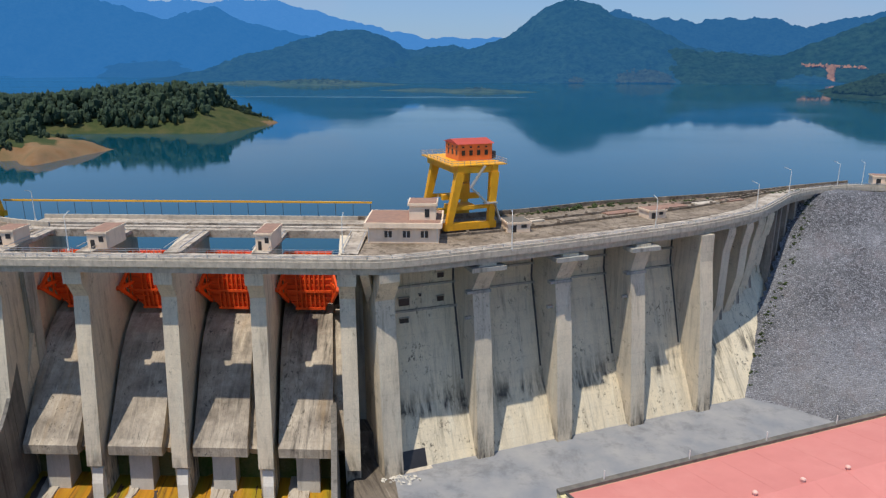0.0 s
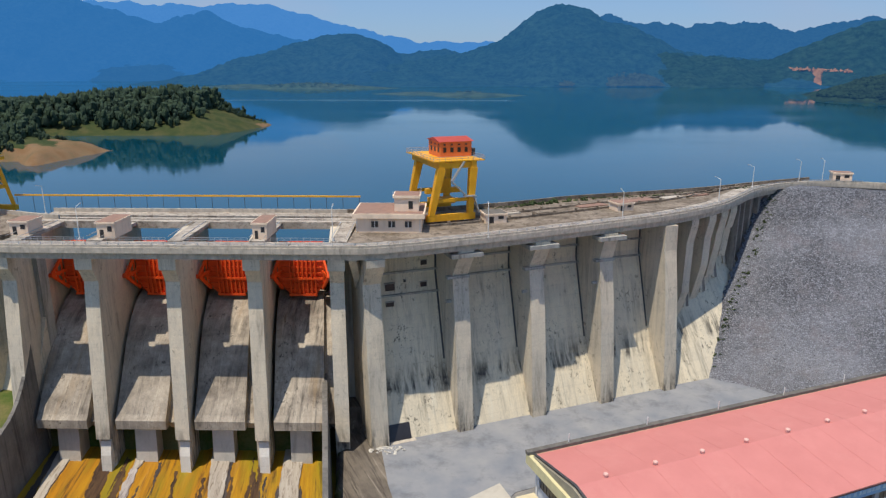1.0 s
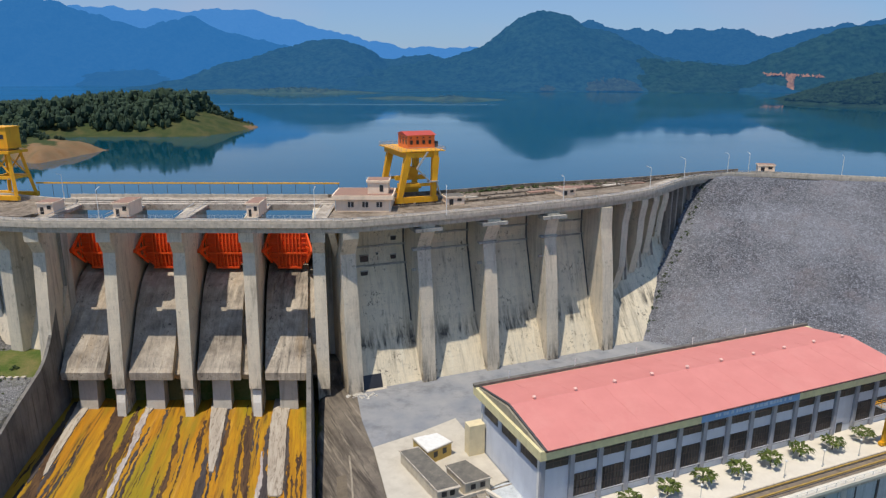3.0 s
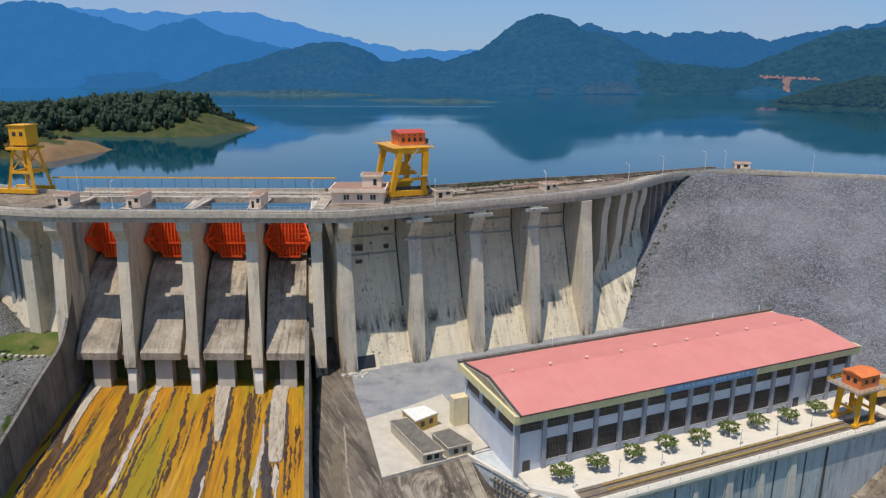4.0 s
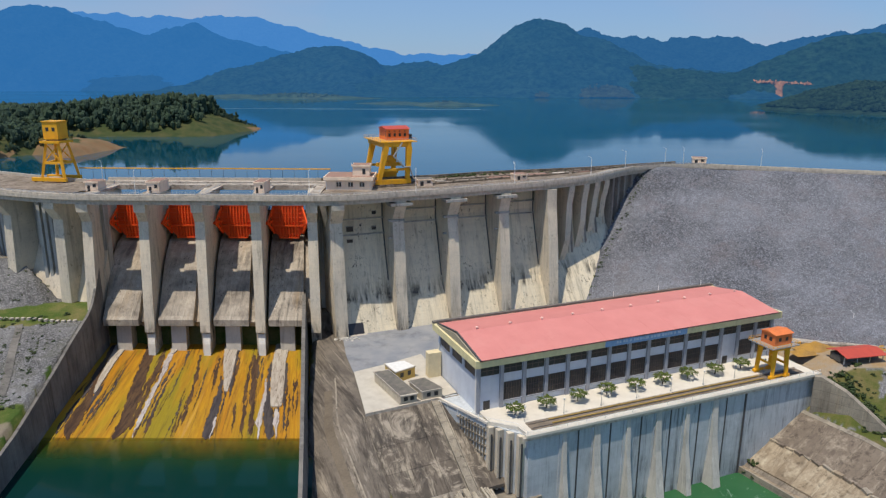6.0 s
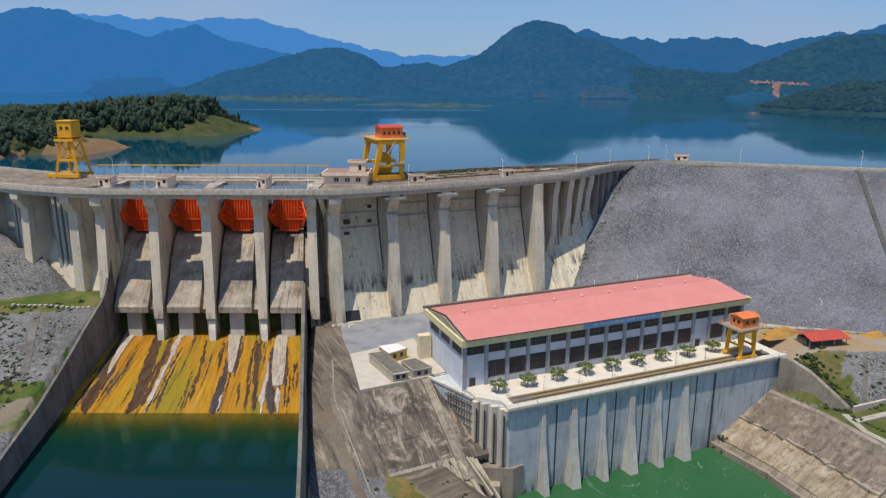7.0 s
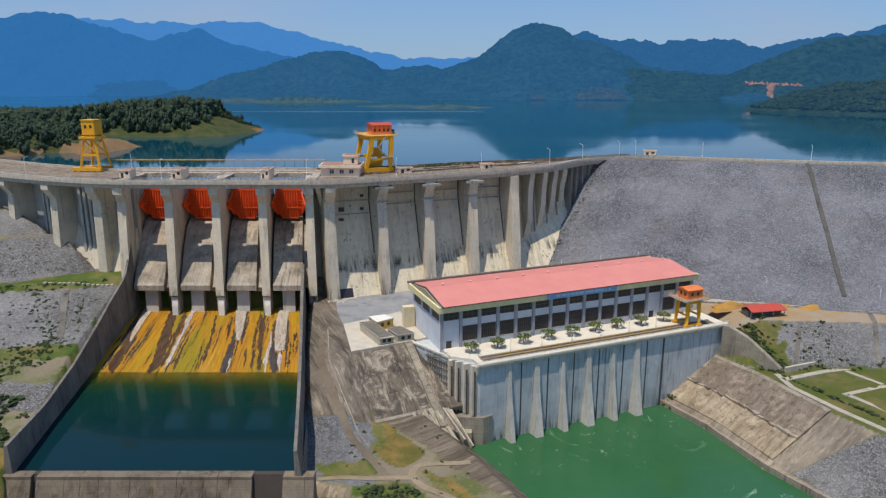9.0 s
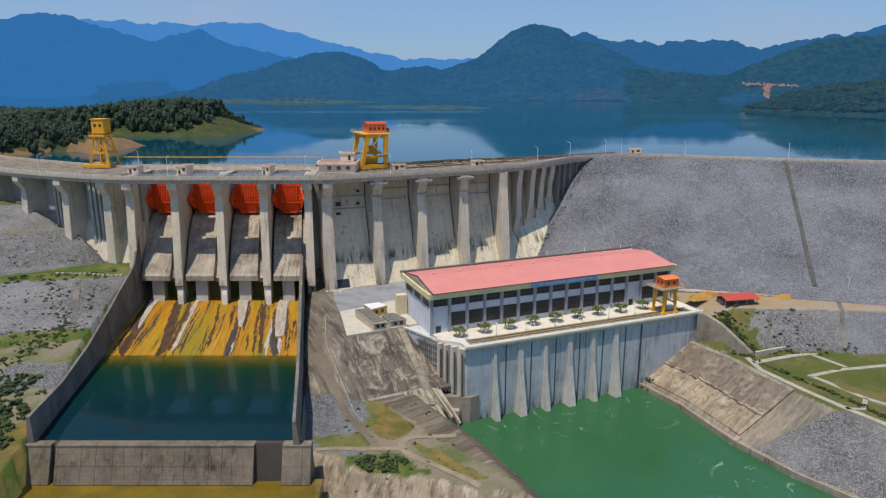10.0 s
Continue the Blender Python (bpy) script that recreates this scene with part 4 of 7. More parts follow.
# bridges over the openings
bridge = thing("gate_bridge", label="grey concrete beams of the upstream gate bridge", category="bridge", kind="structure")
for y0, y1, z0, z1 in ((162.6, 165.0, -1.8, 0.1), (166.6, 168.2, -1.8, 0.0), (170.4, 175.5, -2.0, 0.05)):
    part("beam", box(fresh(), -112, y0, z0, -20, y1, z1), DECK, bridge)
part("parapet", box(fresh(), -112, 174.9, 0.05, -24, 175.4, 1.1), KERB, bridge, "stained parapet")
for x in PIERS:
    part("walkway", prism_x(fresh(), [(142.6, -0.9), (165.4, -0.9), (165.4, -0.05), (142.6, -0.05)], x - 1.9, x + 1.9, 0.03), DECK, bridge)
    for s in (-1.8, 1.8):
        part("rail", prism_x(fresh(), [(143, 0.8), (160, 0.8), (160, 0.95), (143, 0.95)], x + s - 0.06, x + s + 0.06, 0.03), GALV, bridge)

# ---- power block ----
STREAKED = concrete("black_streaked_concrete", (0.42, 0.37, 0.31), (0.2, 0.175, 0.15), amount=0.95, streak=0.9, lifts=0)
block = thing("power_block", pose(7.3, 143.7, 0, 0, 0, 22), "buttressed concrete power intake block", "dam", kind="structure")
part("face", prism_x(fresh(), [(0.6, -54), (8.6, -38.5), (16.5, -12), (16.5, -1.3), (36, -1.3), (36, -54)], -21.2, 66), CREAM_CONCRETE, block, "stained sloping face between buttresses")
inv = block.matrix_basis.inverted()
fl2 = [inv @ Vector((p.x, p.y, 0)) for p in offset(FRONT, 3.2)]
fu, fv = [p.x for p in fl2], [p.y for p in fl2]
rings = []
for u in range(66, 127, 5):
    v = float(np.interp(u, fu, fv)) - 3.2
    zb = -38.5 + 22 * (u - 66) / 60
    rings.append([(u, 0.6, -54), (u, v + 0.8 - 0.16 * zb, zb), (u, v + 10.5, min(zb + 26, -6)), (u, v + 10.5, -1.2), (u, v + 11, -1.3), (u, v + 11, -54)])
part("face", loft(fresh(), rings), CREAM_CONCRETE, block, "pale toe slope streaked black")
for k, u in enumerate((-23.1, 0, 21.7, 43.4, 65.1)):
    w = 2.2 if k == 0 else 2.1
    reach = (1.0, 1.6, 2.2, 3.6, 5.6)[k]
    yz = [(0, -54), (3.2, -24), (5.4, -10), (reach, -4.6), (reach, -2.8), (30, -2.8), (30, -54)]
    part("buttress", prism_x(fresh(), yz, u - w, u + w), PALE_CONCRETE, block, "tapering buttress")
for u, foot in ((77, -36), (86, -29), (94, -23), (102, -18)):
    v = float(np.interp(u, fu, fv)) - 3.2
    yz = [(v + 0.9 - 0.16 * foot, foot - 2), (v + 2.2, foot + 10), (v + 1.9, -10), (v + 0.6, -4.6), (v + 0.6, -2.8), (v + 12, -2.8), (v + 14, foot - 4)]
    part("buttress", prism_x(fresh(), yz, u - 1.3, u + 1.3), PALE_CONCRETE, block, "slender upper buttress")
for k, u in enumerate((-23.1, 0, 21.7, 43.4)):
    a, b = u + 2.15, (0, 21.7, 43.4, 65.1)[k] - 2.15
    if k == 0:
        a += 0.4
    for z in (-10.9, -16.6) if k == 0 else (-8.4, -13.4):
        v = 16.5 + min(0.0, z + 12) * 0.298
        part("ledge", box(fresh(), a, v - 0.5, z - 0.5, b, v + 1.2, z), CONCRETE, block)
    # slot drawn as a flat dark strip flush with the face
    part("groove", prism_x(fresh(), [(9.2, -36.5), (16.4, -12.2), (16.4, -3), (16.9, -3), (16.9, -12), (9.6, -36.5)], b - 0.75, b - 0.2), DARKSTEEL, block, "flat dark strip marking a slot")
for u, z, w, h in ((-5.9, -9.2, 1.7, 1.3), (-6.3, -14.9, 1.7, 1.3), (-15.6, -14.7, 2.6, 1.9), (-16.0, -19.0, 2.2, 1.2), (-11.4, -13.6, 0.6, 0.6)):
    v = 16.5 + min(0.0, z - h / 2 + 12) * 0.298
    win = part("window", box(fresh(), u - w / 2, v - 0.08, z - h / 2, u + w / 2, v + 0.9, z + h / 2), DARKGLASS, block, "small dark window")
    part("frame", box(fresh(), u - w / 2 - 0.15, v - 0.2, z + h / 2, u + w / 2 + 0.15, v + 0.9, z + h / 2 + 0.18), CONCRETE, win)
# doorway recess is not cut; a flush dark sheet gives its shade
part("doorway", prism_x(fresh(), [(1.85, -51.4), (3.85, -47.6), (7, -47.6), (7, -51.4)], -20.5, -14.5), DARKGLASS, block, "flush dark sheet for the shaded doorway recess at the foot")
part("door_sill", prism_x(fresh(), [(0.6, -52.4), (0.6, -51.3), (2.4, -51.3), (4, -52.4)], -21, -13.6), KERB, block, "pale door sill")
for u in (72, 81.5, 90, 98, 106):         # edges of the stepped slabs on the toe slope
    v, zb = float(np.interp(u, fu, fv)) - 3.2, -38.5 + 22 * (u - 66) / 60
    lo, hi = (u, v + 0.6 - 0.16 * zb, zb), (u, v + 10.2, min(zb + 26, -6))
    part("slab_edge", beam(fresh(), lo, hi, 0.9, 0.9), PALE_CONCRETE, block, "pale slab edge")
    # dark strip laid beside each pale edge for the dark band between
    part("slab_gap", beam(fresh(), (lo[0] + 1.1, *lo[1:]), (hi[0] + 1.1, *hi[1:]), 1.2, 0.5), STREAKED, block, "black streaked strip between slab edges")
for k, u in enumerate((0, 21.7, 43.4)):
    part("bracket", box(fresh(), u - 4.2, (0.6, 1.2, 2.4)[k], -4.4, u + 4.2, 6.5, -3.4), CONCRETE, block, "wide corbel plate")
    for z in (-10.5, -17):
        part("tie", box(fresh(), u - 3.6, 4.8 - (z + 10) * 0.14, z - 0.35, u + 2.4, 6.5, z + 0.35), CONCRETE, block, "cross tie")
# curved wall under the crest where the block meets the embankment
fr = stretch_of(FRONT, 98, 142)
part_wall = thing("curved_wall", label="curved ribbed concrete wall under the road", category="wall", kind="structure")
part("wall", strip(fresh(), offset(fr, 3.0), offset(fr, 6.0), -54, -0.92), STREAKED, part_wall)
for i in range(0, len(fr) - 1, 2):
    p, q = offset(fr, 1.2)[i], offset(fr, 3.1)[i]
    t = Vector((q.y - p.y, p.x - q.x)).normalized() * 0.6
    part("rib", prism_z(fresh(), [tuple(p - t), tuple(p + t), tuple(q + t), tuple(q - t)], -50, -1.12), STREAKED, part_wall)

# ---- powerhouse ----
PH = pose(31.6, 79.0, -50.6, 0, 0, 22)
house = thing("powerhouse", PH, "long two-storey pale blue powerhouse with a pink roof", "building")
LEN, DEP, TOP = 108.4, 29.5, 13.6
part("wall", box(fresh(), 0, 0.25, -1.0, LEN, DEP, TOP), WALL, house, "pale blue-grey rendered walls")
part("fascia", box(fresh(), -1.6, -1.6, TOP, LEN + 2.4, DEP + 1.6, TOP + 2.2), FASCIA, house, "beige fascia board")
part("fascia", box(fresh(), 40.5, -1.64, TOP + 0.03, 71, -1.6, TOP + 2.17), BLUE, house, "blue painted stretch of fascia")
bm = fresh()
rz = TOP + 2.2
prism_x(bm, [(-1.75, rz + 0.02), (DEP / 2, rz + 2.5), (DEP + 0.4, rz + 0.02)], -0.2, LEN + 0.9)
roof = part("roof", bm, PINK, house, "pink sheet metal roof")
part("parapet", box(fresh(), -1.7, DEP + 0.5, rz, LEN + 2.5, DEP + 1.7, rz + 0.7), GREYROOF, house, "dark back gutter wall")

# platform and substructure
FINC = concrete("pale_fin_concrete", (0.66, 0.62, 0.55), (0.5, 0.48, 0.43), amount=0.5, streak=0.7)
CORNER = concrete("streaked_corner_concrete", (0.44, 0.385, 0.3), (0.22, 0.19, 0.15), amount=0.9, streak=0.7, rust=0.2, lifts=0.3)
base = thing("powerhouse_platform", PH, "concrete platform wall standing in the river", "platform", kind="structure")
part("paving", prism_z(fresh(), [(0.4, 0.2), (0.4, -6.5), (6.4, -12), (6.8, -15.8), (112, -15.8), (112, 0.2)], -0.9, -0.05), PLAZA, base, "bright cream paving")
part("wall", prism_z(fresh(), [(7.4, -16), (112, -16), (112, 2), (-3, 14), (-6.9, 12.9), (0.2, -6.2)], -31, -0.92), BLUE_CONCRETE, base, "tall grey river wall")
part("edge_slab", box(fresh(), 6.2, -17.2, -0.75, 113, -15.8, 0.0), PLAZA, base, "white edged rim")
part("edge_slab", box(fresh(), 5.4, -16.9, -1.7, 113, -15.9, -0.76), KERB, base, "grey stepped rim")
for k in range(6):
    u, w = 18.3 + 10.5 * k, (0.95, 1.5)[k % 2]
    bm = loft(fresh(), [[(u - w * 0.62, -16.35, -1.5), (u + w * 0.62, -16.35, -1.5), (u + w * 0.62, -15.9, -1.5), (u - w * 0.62, -15.9, -1.5)], [(u - w * 0.7, -17.4, -14), (u + w * 0.7, -17.4, -14), (u + w * 0.7, -15.9, -14), (u - w * 0.7, -15.9, -14)], [(u - w, -20.2, -29.5), (u + w, -20.2, -29.5), (u + w * 1.3, -15.9, -29.5), (u - w * 1.3, -15.9, -29.5)], [(u - w, -20.3, -33), (u + w, -20.3, -33), (u + w * 1.3, -15.9, -33), (u - w * 1.3, -15.9, -33)]])
    part("fin", bm, FINC, base, "pale flared pier fin")
for k in range(6):
    u = 18.3 + 10.5 * k
    part("pilaster", box(fresh(), u - 1.5, -16.3, -31, u + 1.5, -15.95, -1.2), BLUE_CONCRETE, base)
    # grooves drawn as thin dark strips on the wall face
    part("groove", box(fresh(), u + 4.4, -16.06, -31, u + 4.9, -15.9, -1.2), DARKSTEEL, base, "flat dark strip marking a groove")
part("joint", box(fresh(), 82.6, -16.25, -31, 83.2, -15.95, -1.0), DARKSTEEL, base, "black stained joint")
for f in (0.1, 0.32, 0.58, 0.84):
    u, v = 0.2 + 7.2 * f, -6.2 - 9.8 * f
    part("pilaster", box(fresh(), u - 1.3, v - 0.9, -19, u + 0.4, v + 0.6, -1.0), PALE_CONCRETE, base, "pale rib streaked black")
    part("groove", box(fresh(), u - 0.75, v - 1.3, -19, u - 0.35, v - 0.8, -3), DARKSTEEL, base)
# stepped footing at the corner, coped wall with masonry grid beside the slope
part("footing", prism_z(fresh(), [(-1.5, -6), (-4.3, -11.5), (4.8, -15.6), (8.2, -17.4), (12, -16.5), (9, -8)], -32, -19.4), CORNER, base, "stained footing block")
part("footing", prism_z(fresh(), [(-3.9, -11.6), (-4.9, -14.8), (3.6, -18.2), (4.6, -15.8)], -32, -23.5), CORNER, base, "stained footing block")
wa, wb = Vector((-6.9, 12.9)), Vector((0.2, -6.2))
for q in range(1, 10):
    p = wa.lerp(wb, 0.42 + 0.058 * q)
    part("grid_rib", prism_z(fresh(), [(p.x - 0.45, p.y - 0.3), (p.x - 0.35, p.y + 0.2), (p.x + 0.4, p.y + 0.3), (p.x + 0.4, p.y - 0.2)], -17, -2.2), CORNER, base)
for q in range(6):
    p, r = wa.lerp(wb, 0.4), wa.lerp(wb, 0.985)
    part("grid_rib", beam(fresh(), (p.x - 0.1, p.y, -3 - 2.4 * q), (r.x - 0.1, r.y, -3 - 2.4 * q), 0.5, 0.35), CORNER, base)
part("coping", beam(fresh(), (wa.x, wa.y, -0.6), (wb.x, wb.y, -0.6), 0.7, 0.7), PLAZA, base, "white coping")

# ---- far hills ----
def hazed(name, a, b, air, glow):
    """Forest of a far range; even emission stands in for haze in the air."""
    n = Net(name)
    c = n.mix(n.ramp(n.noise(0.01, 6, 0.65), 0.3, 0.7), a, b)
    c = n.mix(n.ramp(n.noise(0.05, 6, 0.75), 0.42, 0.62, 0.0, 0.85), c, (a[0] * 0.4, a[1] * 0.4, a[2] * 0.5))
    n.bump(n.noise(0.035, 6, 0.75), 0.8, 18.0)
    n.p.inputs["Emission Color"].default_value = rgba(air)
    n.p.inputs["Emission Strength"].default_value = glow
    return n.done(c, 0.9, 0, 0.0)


def peaks_height(peaks, seed, rugged):
    def height(x, y):
        wx = x + 60 * wavy(x, y, 130, seed)
        wy = y + 60 * wavy(x, y, 150, seed + 4)
        z = np.full(x.shape, -60.0)
        for px, py, h, w, depth in peaks:
            d = np.hypot((wx - px) / w, (wy - py) / depth)
            z = np.maximum(z, -14 + (h + 14) * np.clip(1 - d, -0.3, 1) ** 1.0 * (1 + 0.25 * np.clip(1 - d, 0, 1) * d * 4) ** 0.5)
        bumps = (wavy(x, y, 45, seed + 1) * 0.5 + wavy(x, y, 20, seed + 2) * 0.3 + wavy(x, y, 9, seed + 3) * 0.22) * rugged
        return z + bumps * np.clip((z + 16) / 40, 0, 1)
    return height


RANGES = {}


def far_range(name, peaks, material, step, seed, rugged, label):
    x0, x1 = min(p[0] - p[3] * 1.15 for p in peaks), max(p[0] + p[3] * 1.15 for p in peaks)
    y0, y1 = min(p[1] - p[4] * 1.15 for p in peaks), max(p[1] + p[4] * 0.6 for p in peaks)
    me = sheet(name, np.arange(x0, x1, step), np.arange(y0, y1, step * 1.2), peaks_height(peaks, seed, rugged), None, [material])
    RANGES[name] = (peaks, seed, rugged, material)
    return tagged(new(name, me), label, "hills", kind="structure")


def ridge_height(crest, y0, front, back, seed, rugged):
    """A range whose crest line runs east and west, with spurs towards the lake."""
    cx, cz = [p[0] for p in crest], [p[1] for p in crest]

    def height(x, y):
        wx = x + 22 * wavy(x, y, 90, seed) * rugged
        top = np.interp(wx, cx, cz)
        for _ in range(2):
            top = (np.interp(wx - 28, cx, cz) + 2 * top + np.interp(wx + 28, cx, cz)) / 4
        top = top + (wavy(x, x * 0 + seed, 42, seed) * 8 + wavy(x, x * 0 + seed, 19, seed + 1) * 5 + wavy(x, x * 0 + seed, 8, seed + 2) * 3) * rugged * np.clip((top + 14) / 70, 0, 1)
        reach = front * (1 + 0.3 * wavy(x, x * 0 + seed * 40, 150, seed) + 0.12 * wavy(x, x * 0, 60, seed + 2))
        t = np.where(y < y0, (y0 - y) / reach, (y - y0) / back)
        z = -16 + (top + 16) * np.clip(1 - t, -0.2, 1) * (1 + 0.35 * np.clip(t, 0, 1) * np.clip(1 - t, 0, 1))
        gully = wavy(x, y, 70, seed + 1) * 9 + wavy(x, y, 33, seed + 5) * 5 + wavy(x, y, 15, seed + 2) * 2.6 + wavy(x, y, 7, seed + 3) * 1.8
        crowns = (np.sin(x * 12.9898 + y * 78.233) * 43758.5453 % 1 - 0.5) * 7
        return z + (gully * 1.5 * np.clip(t * 5 + 0.25, 0, 1) + crowns) * rugged * np.clip((z + 16) / 40, 0, 1)
    return height


def ridge(name, crest, y0, front, back, material, step, seed, rugged, label):
    me = sheet(name, np.arange(crest[0][0], crest[-1][0], step), np.arange(y0 - front * 1.5, y0 + back * 0.5, step * 1.2), ridge_height(crest, y0, front, back, seed, rugged), None, [material])
    return tagged(new(name, me), label, "hills", kind="structure")


# haze colour that the hill materials emit, mostly stronger with distance
HAZE_GLOW = (0.034, 0.2, 0.53)
H1 = hazed("near_hill_forest", (0.026, 0.05, 0.03), (0.038, 0.066, 0.034), HAZE_GLOW, 0.13)
H1S = hazed("far_shore_meadow", (0.05, 0.085, 0.045), (0.075, 0.095, 0.05), HAZE_GLOW, 0.24)
H2E = hazed("east_hill_forest", (0.015, 0.042, 0.03), (0.028, 0.06, 0.038), HAZE_GLOW, 0.23)
H2 = hazed("middle_hill_forest", (0.012, 0.034, 0.03), (0.022, 0.05, 0.036), HAZE_GLOW, 0.35)
H2W = hazed("hazy_hill_forest", (0.012, 0.032, 0.028), (0.022, 0.046, 0.034), HAZE_GLOW, 0.38)
H3 = hazed("far_hill_forest", (0.01, 0.022, 0.02), (0.014, 0.028, 0.024), HAZE_GLOW, 0.5)
H4S = hazed("hazy_spur_forest", (0.008, 0.018, 0.018), (0.012, 0.024, 0.022), HAZE_GLOW, 0.6)
H4 = hazed("farthest_hill_forest", (0.006, 0.012, 0.016), (0.01, 0.018, 0.02), HAZE_GLOW, 0.75)
H5 = hazed("blue_haze_range", (0.008, 0.015, 0.022), (0.012, 0.02, 0.026), (0.06, 0.24, 0.6), 0.92)

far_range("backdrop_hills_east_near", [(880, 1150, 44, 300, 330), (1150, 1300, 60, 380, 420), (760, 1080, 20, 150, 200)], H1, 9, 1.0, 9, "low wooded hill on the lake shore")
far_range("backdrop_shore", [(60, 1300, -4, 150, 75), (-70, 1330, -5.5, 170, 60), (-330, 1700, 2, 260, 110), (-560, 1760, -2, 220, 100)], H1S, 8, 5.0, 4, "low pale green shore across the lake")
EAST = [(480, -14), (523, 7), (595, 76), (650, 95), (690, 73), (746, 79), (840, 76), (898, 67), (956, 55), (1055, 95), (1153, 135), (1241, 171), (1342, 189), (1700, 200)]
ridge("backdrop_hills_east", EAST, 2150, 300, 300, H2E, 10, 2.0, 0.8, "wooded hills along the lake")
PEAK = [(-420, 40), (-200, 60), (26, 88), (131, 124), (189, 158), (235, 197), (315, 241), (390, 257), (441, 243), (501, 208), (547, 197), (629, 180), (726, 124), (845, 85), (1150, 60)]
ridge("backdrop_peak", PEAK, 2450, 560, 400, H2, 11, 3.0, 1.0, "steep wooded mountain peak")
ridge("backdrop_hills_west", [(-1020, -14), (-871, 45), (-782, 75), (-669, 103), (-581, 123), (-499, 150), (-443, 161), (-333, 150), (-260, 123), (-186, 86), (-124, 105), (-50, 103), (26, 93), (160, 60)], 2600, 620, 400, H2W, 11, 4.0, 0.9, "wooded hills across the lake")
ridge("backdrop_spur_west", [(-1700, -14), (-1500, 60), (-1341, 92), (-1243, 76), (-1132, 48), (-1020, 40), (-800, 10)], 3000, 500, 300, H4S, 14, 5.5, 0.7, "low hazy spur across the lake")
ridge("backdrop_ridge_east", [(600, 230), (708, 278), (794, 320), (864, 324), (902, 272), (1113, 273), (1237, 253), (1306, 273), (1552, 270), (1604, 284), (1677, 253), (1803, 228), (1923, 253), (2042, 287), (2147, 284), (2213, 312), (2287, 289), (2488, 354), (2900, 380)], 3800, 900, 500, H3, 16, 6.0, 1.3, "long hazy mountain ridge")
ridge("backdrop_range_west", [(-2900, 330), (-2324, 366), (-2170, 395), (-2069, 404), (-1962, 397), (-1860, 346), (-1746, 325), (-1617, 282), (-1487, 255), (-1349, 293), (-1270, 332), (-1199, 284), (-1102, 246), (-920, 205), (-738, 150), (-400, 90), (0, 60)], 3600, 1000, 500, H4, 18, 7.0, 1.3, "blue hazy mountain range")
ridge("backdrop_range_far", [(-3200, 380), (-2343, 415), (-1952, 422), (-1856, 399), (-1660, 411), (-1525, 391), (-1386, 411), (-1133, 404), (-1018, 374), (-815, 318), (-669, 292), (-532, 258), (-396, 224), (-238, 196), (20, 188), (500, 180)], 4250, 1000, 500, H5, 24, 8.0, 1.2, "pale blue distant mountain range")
# bare red cut above the lake
def bare_patch(name, xs, ys, height, mask, material, label):
    """Open ground that lies on a hill wherever the mask holds."""
    gx, gy = np.meshgrid(xs, ys)
    gz = height(gx, gy) + 2.5
    on = mask(gx, gy, gz, wavy(gx, gy, 9, 3.0))
    bm = fresh()
    for r in range(len(ys) - 1):
        for c in range(len(xs) - 1):
            if on[r, c]:
                bm.faces.new([bm.verts.new((gx[p, q], gy[p, q], gz[p, q])) for p, q in ((r, c), (r, c + 1), (r + 1, c + 1), (r + 1, c))])
    solo(name, bm, material, label, "hills", kind="structure")


# cut and clearing also emit haze on top of their own colours
scar = hazed("hazed_cut_earth", (0.42, 0.22, 0.13), (0.3, 0.17, 0.11), HAZE_GLOW, 0.15)
field = hazed("far_clearing", (0.044, 0.06, 0.042), (0.036, 0.052, 0.038), HAZE_GLOW, 0.3)
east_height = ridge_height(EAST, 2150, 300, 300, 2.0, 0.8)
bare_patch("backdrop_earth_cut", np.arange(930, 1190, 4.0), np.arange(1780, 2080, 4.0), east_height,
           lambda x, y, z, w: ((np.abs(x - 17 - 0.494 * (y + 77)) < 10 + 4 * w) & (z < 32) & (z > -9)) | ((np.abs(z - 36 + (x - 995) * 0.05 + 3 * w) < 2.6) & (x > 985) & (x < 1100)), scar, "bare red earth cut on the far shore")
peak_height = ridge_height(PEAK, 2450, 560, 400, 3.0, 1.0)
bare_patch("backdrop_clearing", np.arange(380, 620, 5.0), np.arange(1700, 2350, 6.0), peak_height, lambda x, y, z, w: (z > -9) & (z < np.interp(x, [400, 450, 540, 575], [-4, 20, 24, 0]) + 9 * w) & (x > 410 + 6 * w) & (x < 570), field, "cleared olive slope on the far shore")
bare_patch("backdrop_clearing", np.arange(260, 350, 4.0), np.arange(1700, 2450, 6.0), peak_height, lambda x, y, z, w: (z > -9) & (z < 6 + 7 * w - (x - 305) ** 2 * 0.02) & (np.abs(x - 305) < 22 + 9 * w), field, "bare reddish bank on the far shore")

# ---- wooded peninsula and islet ----
PEN = [(-210, 406), (-211, 385), (-213, 362), (-216, 336), (-224, 336), (-236, 352), (-250, 350), (-259, 331), (-278, 322), (-330, 306), (-640, 300), (-640, 720), (-300, 690), (-185, 628), (-161, 600), (-163, 570), (-170, 535), (-178, 506), (-190, 499), (-278, 495), (-298, 489), (-305, 470), (-290, 440), (-255, 425)]


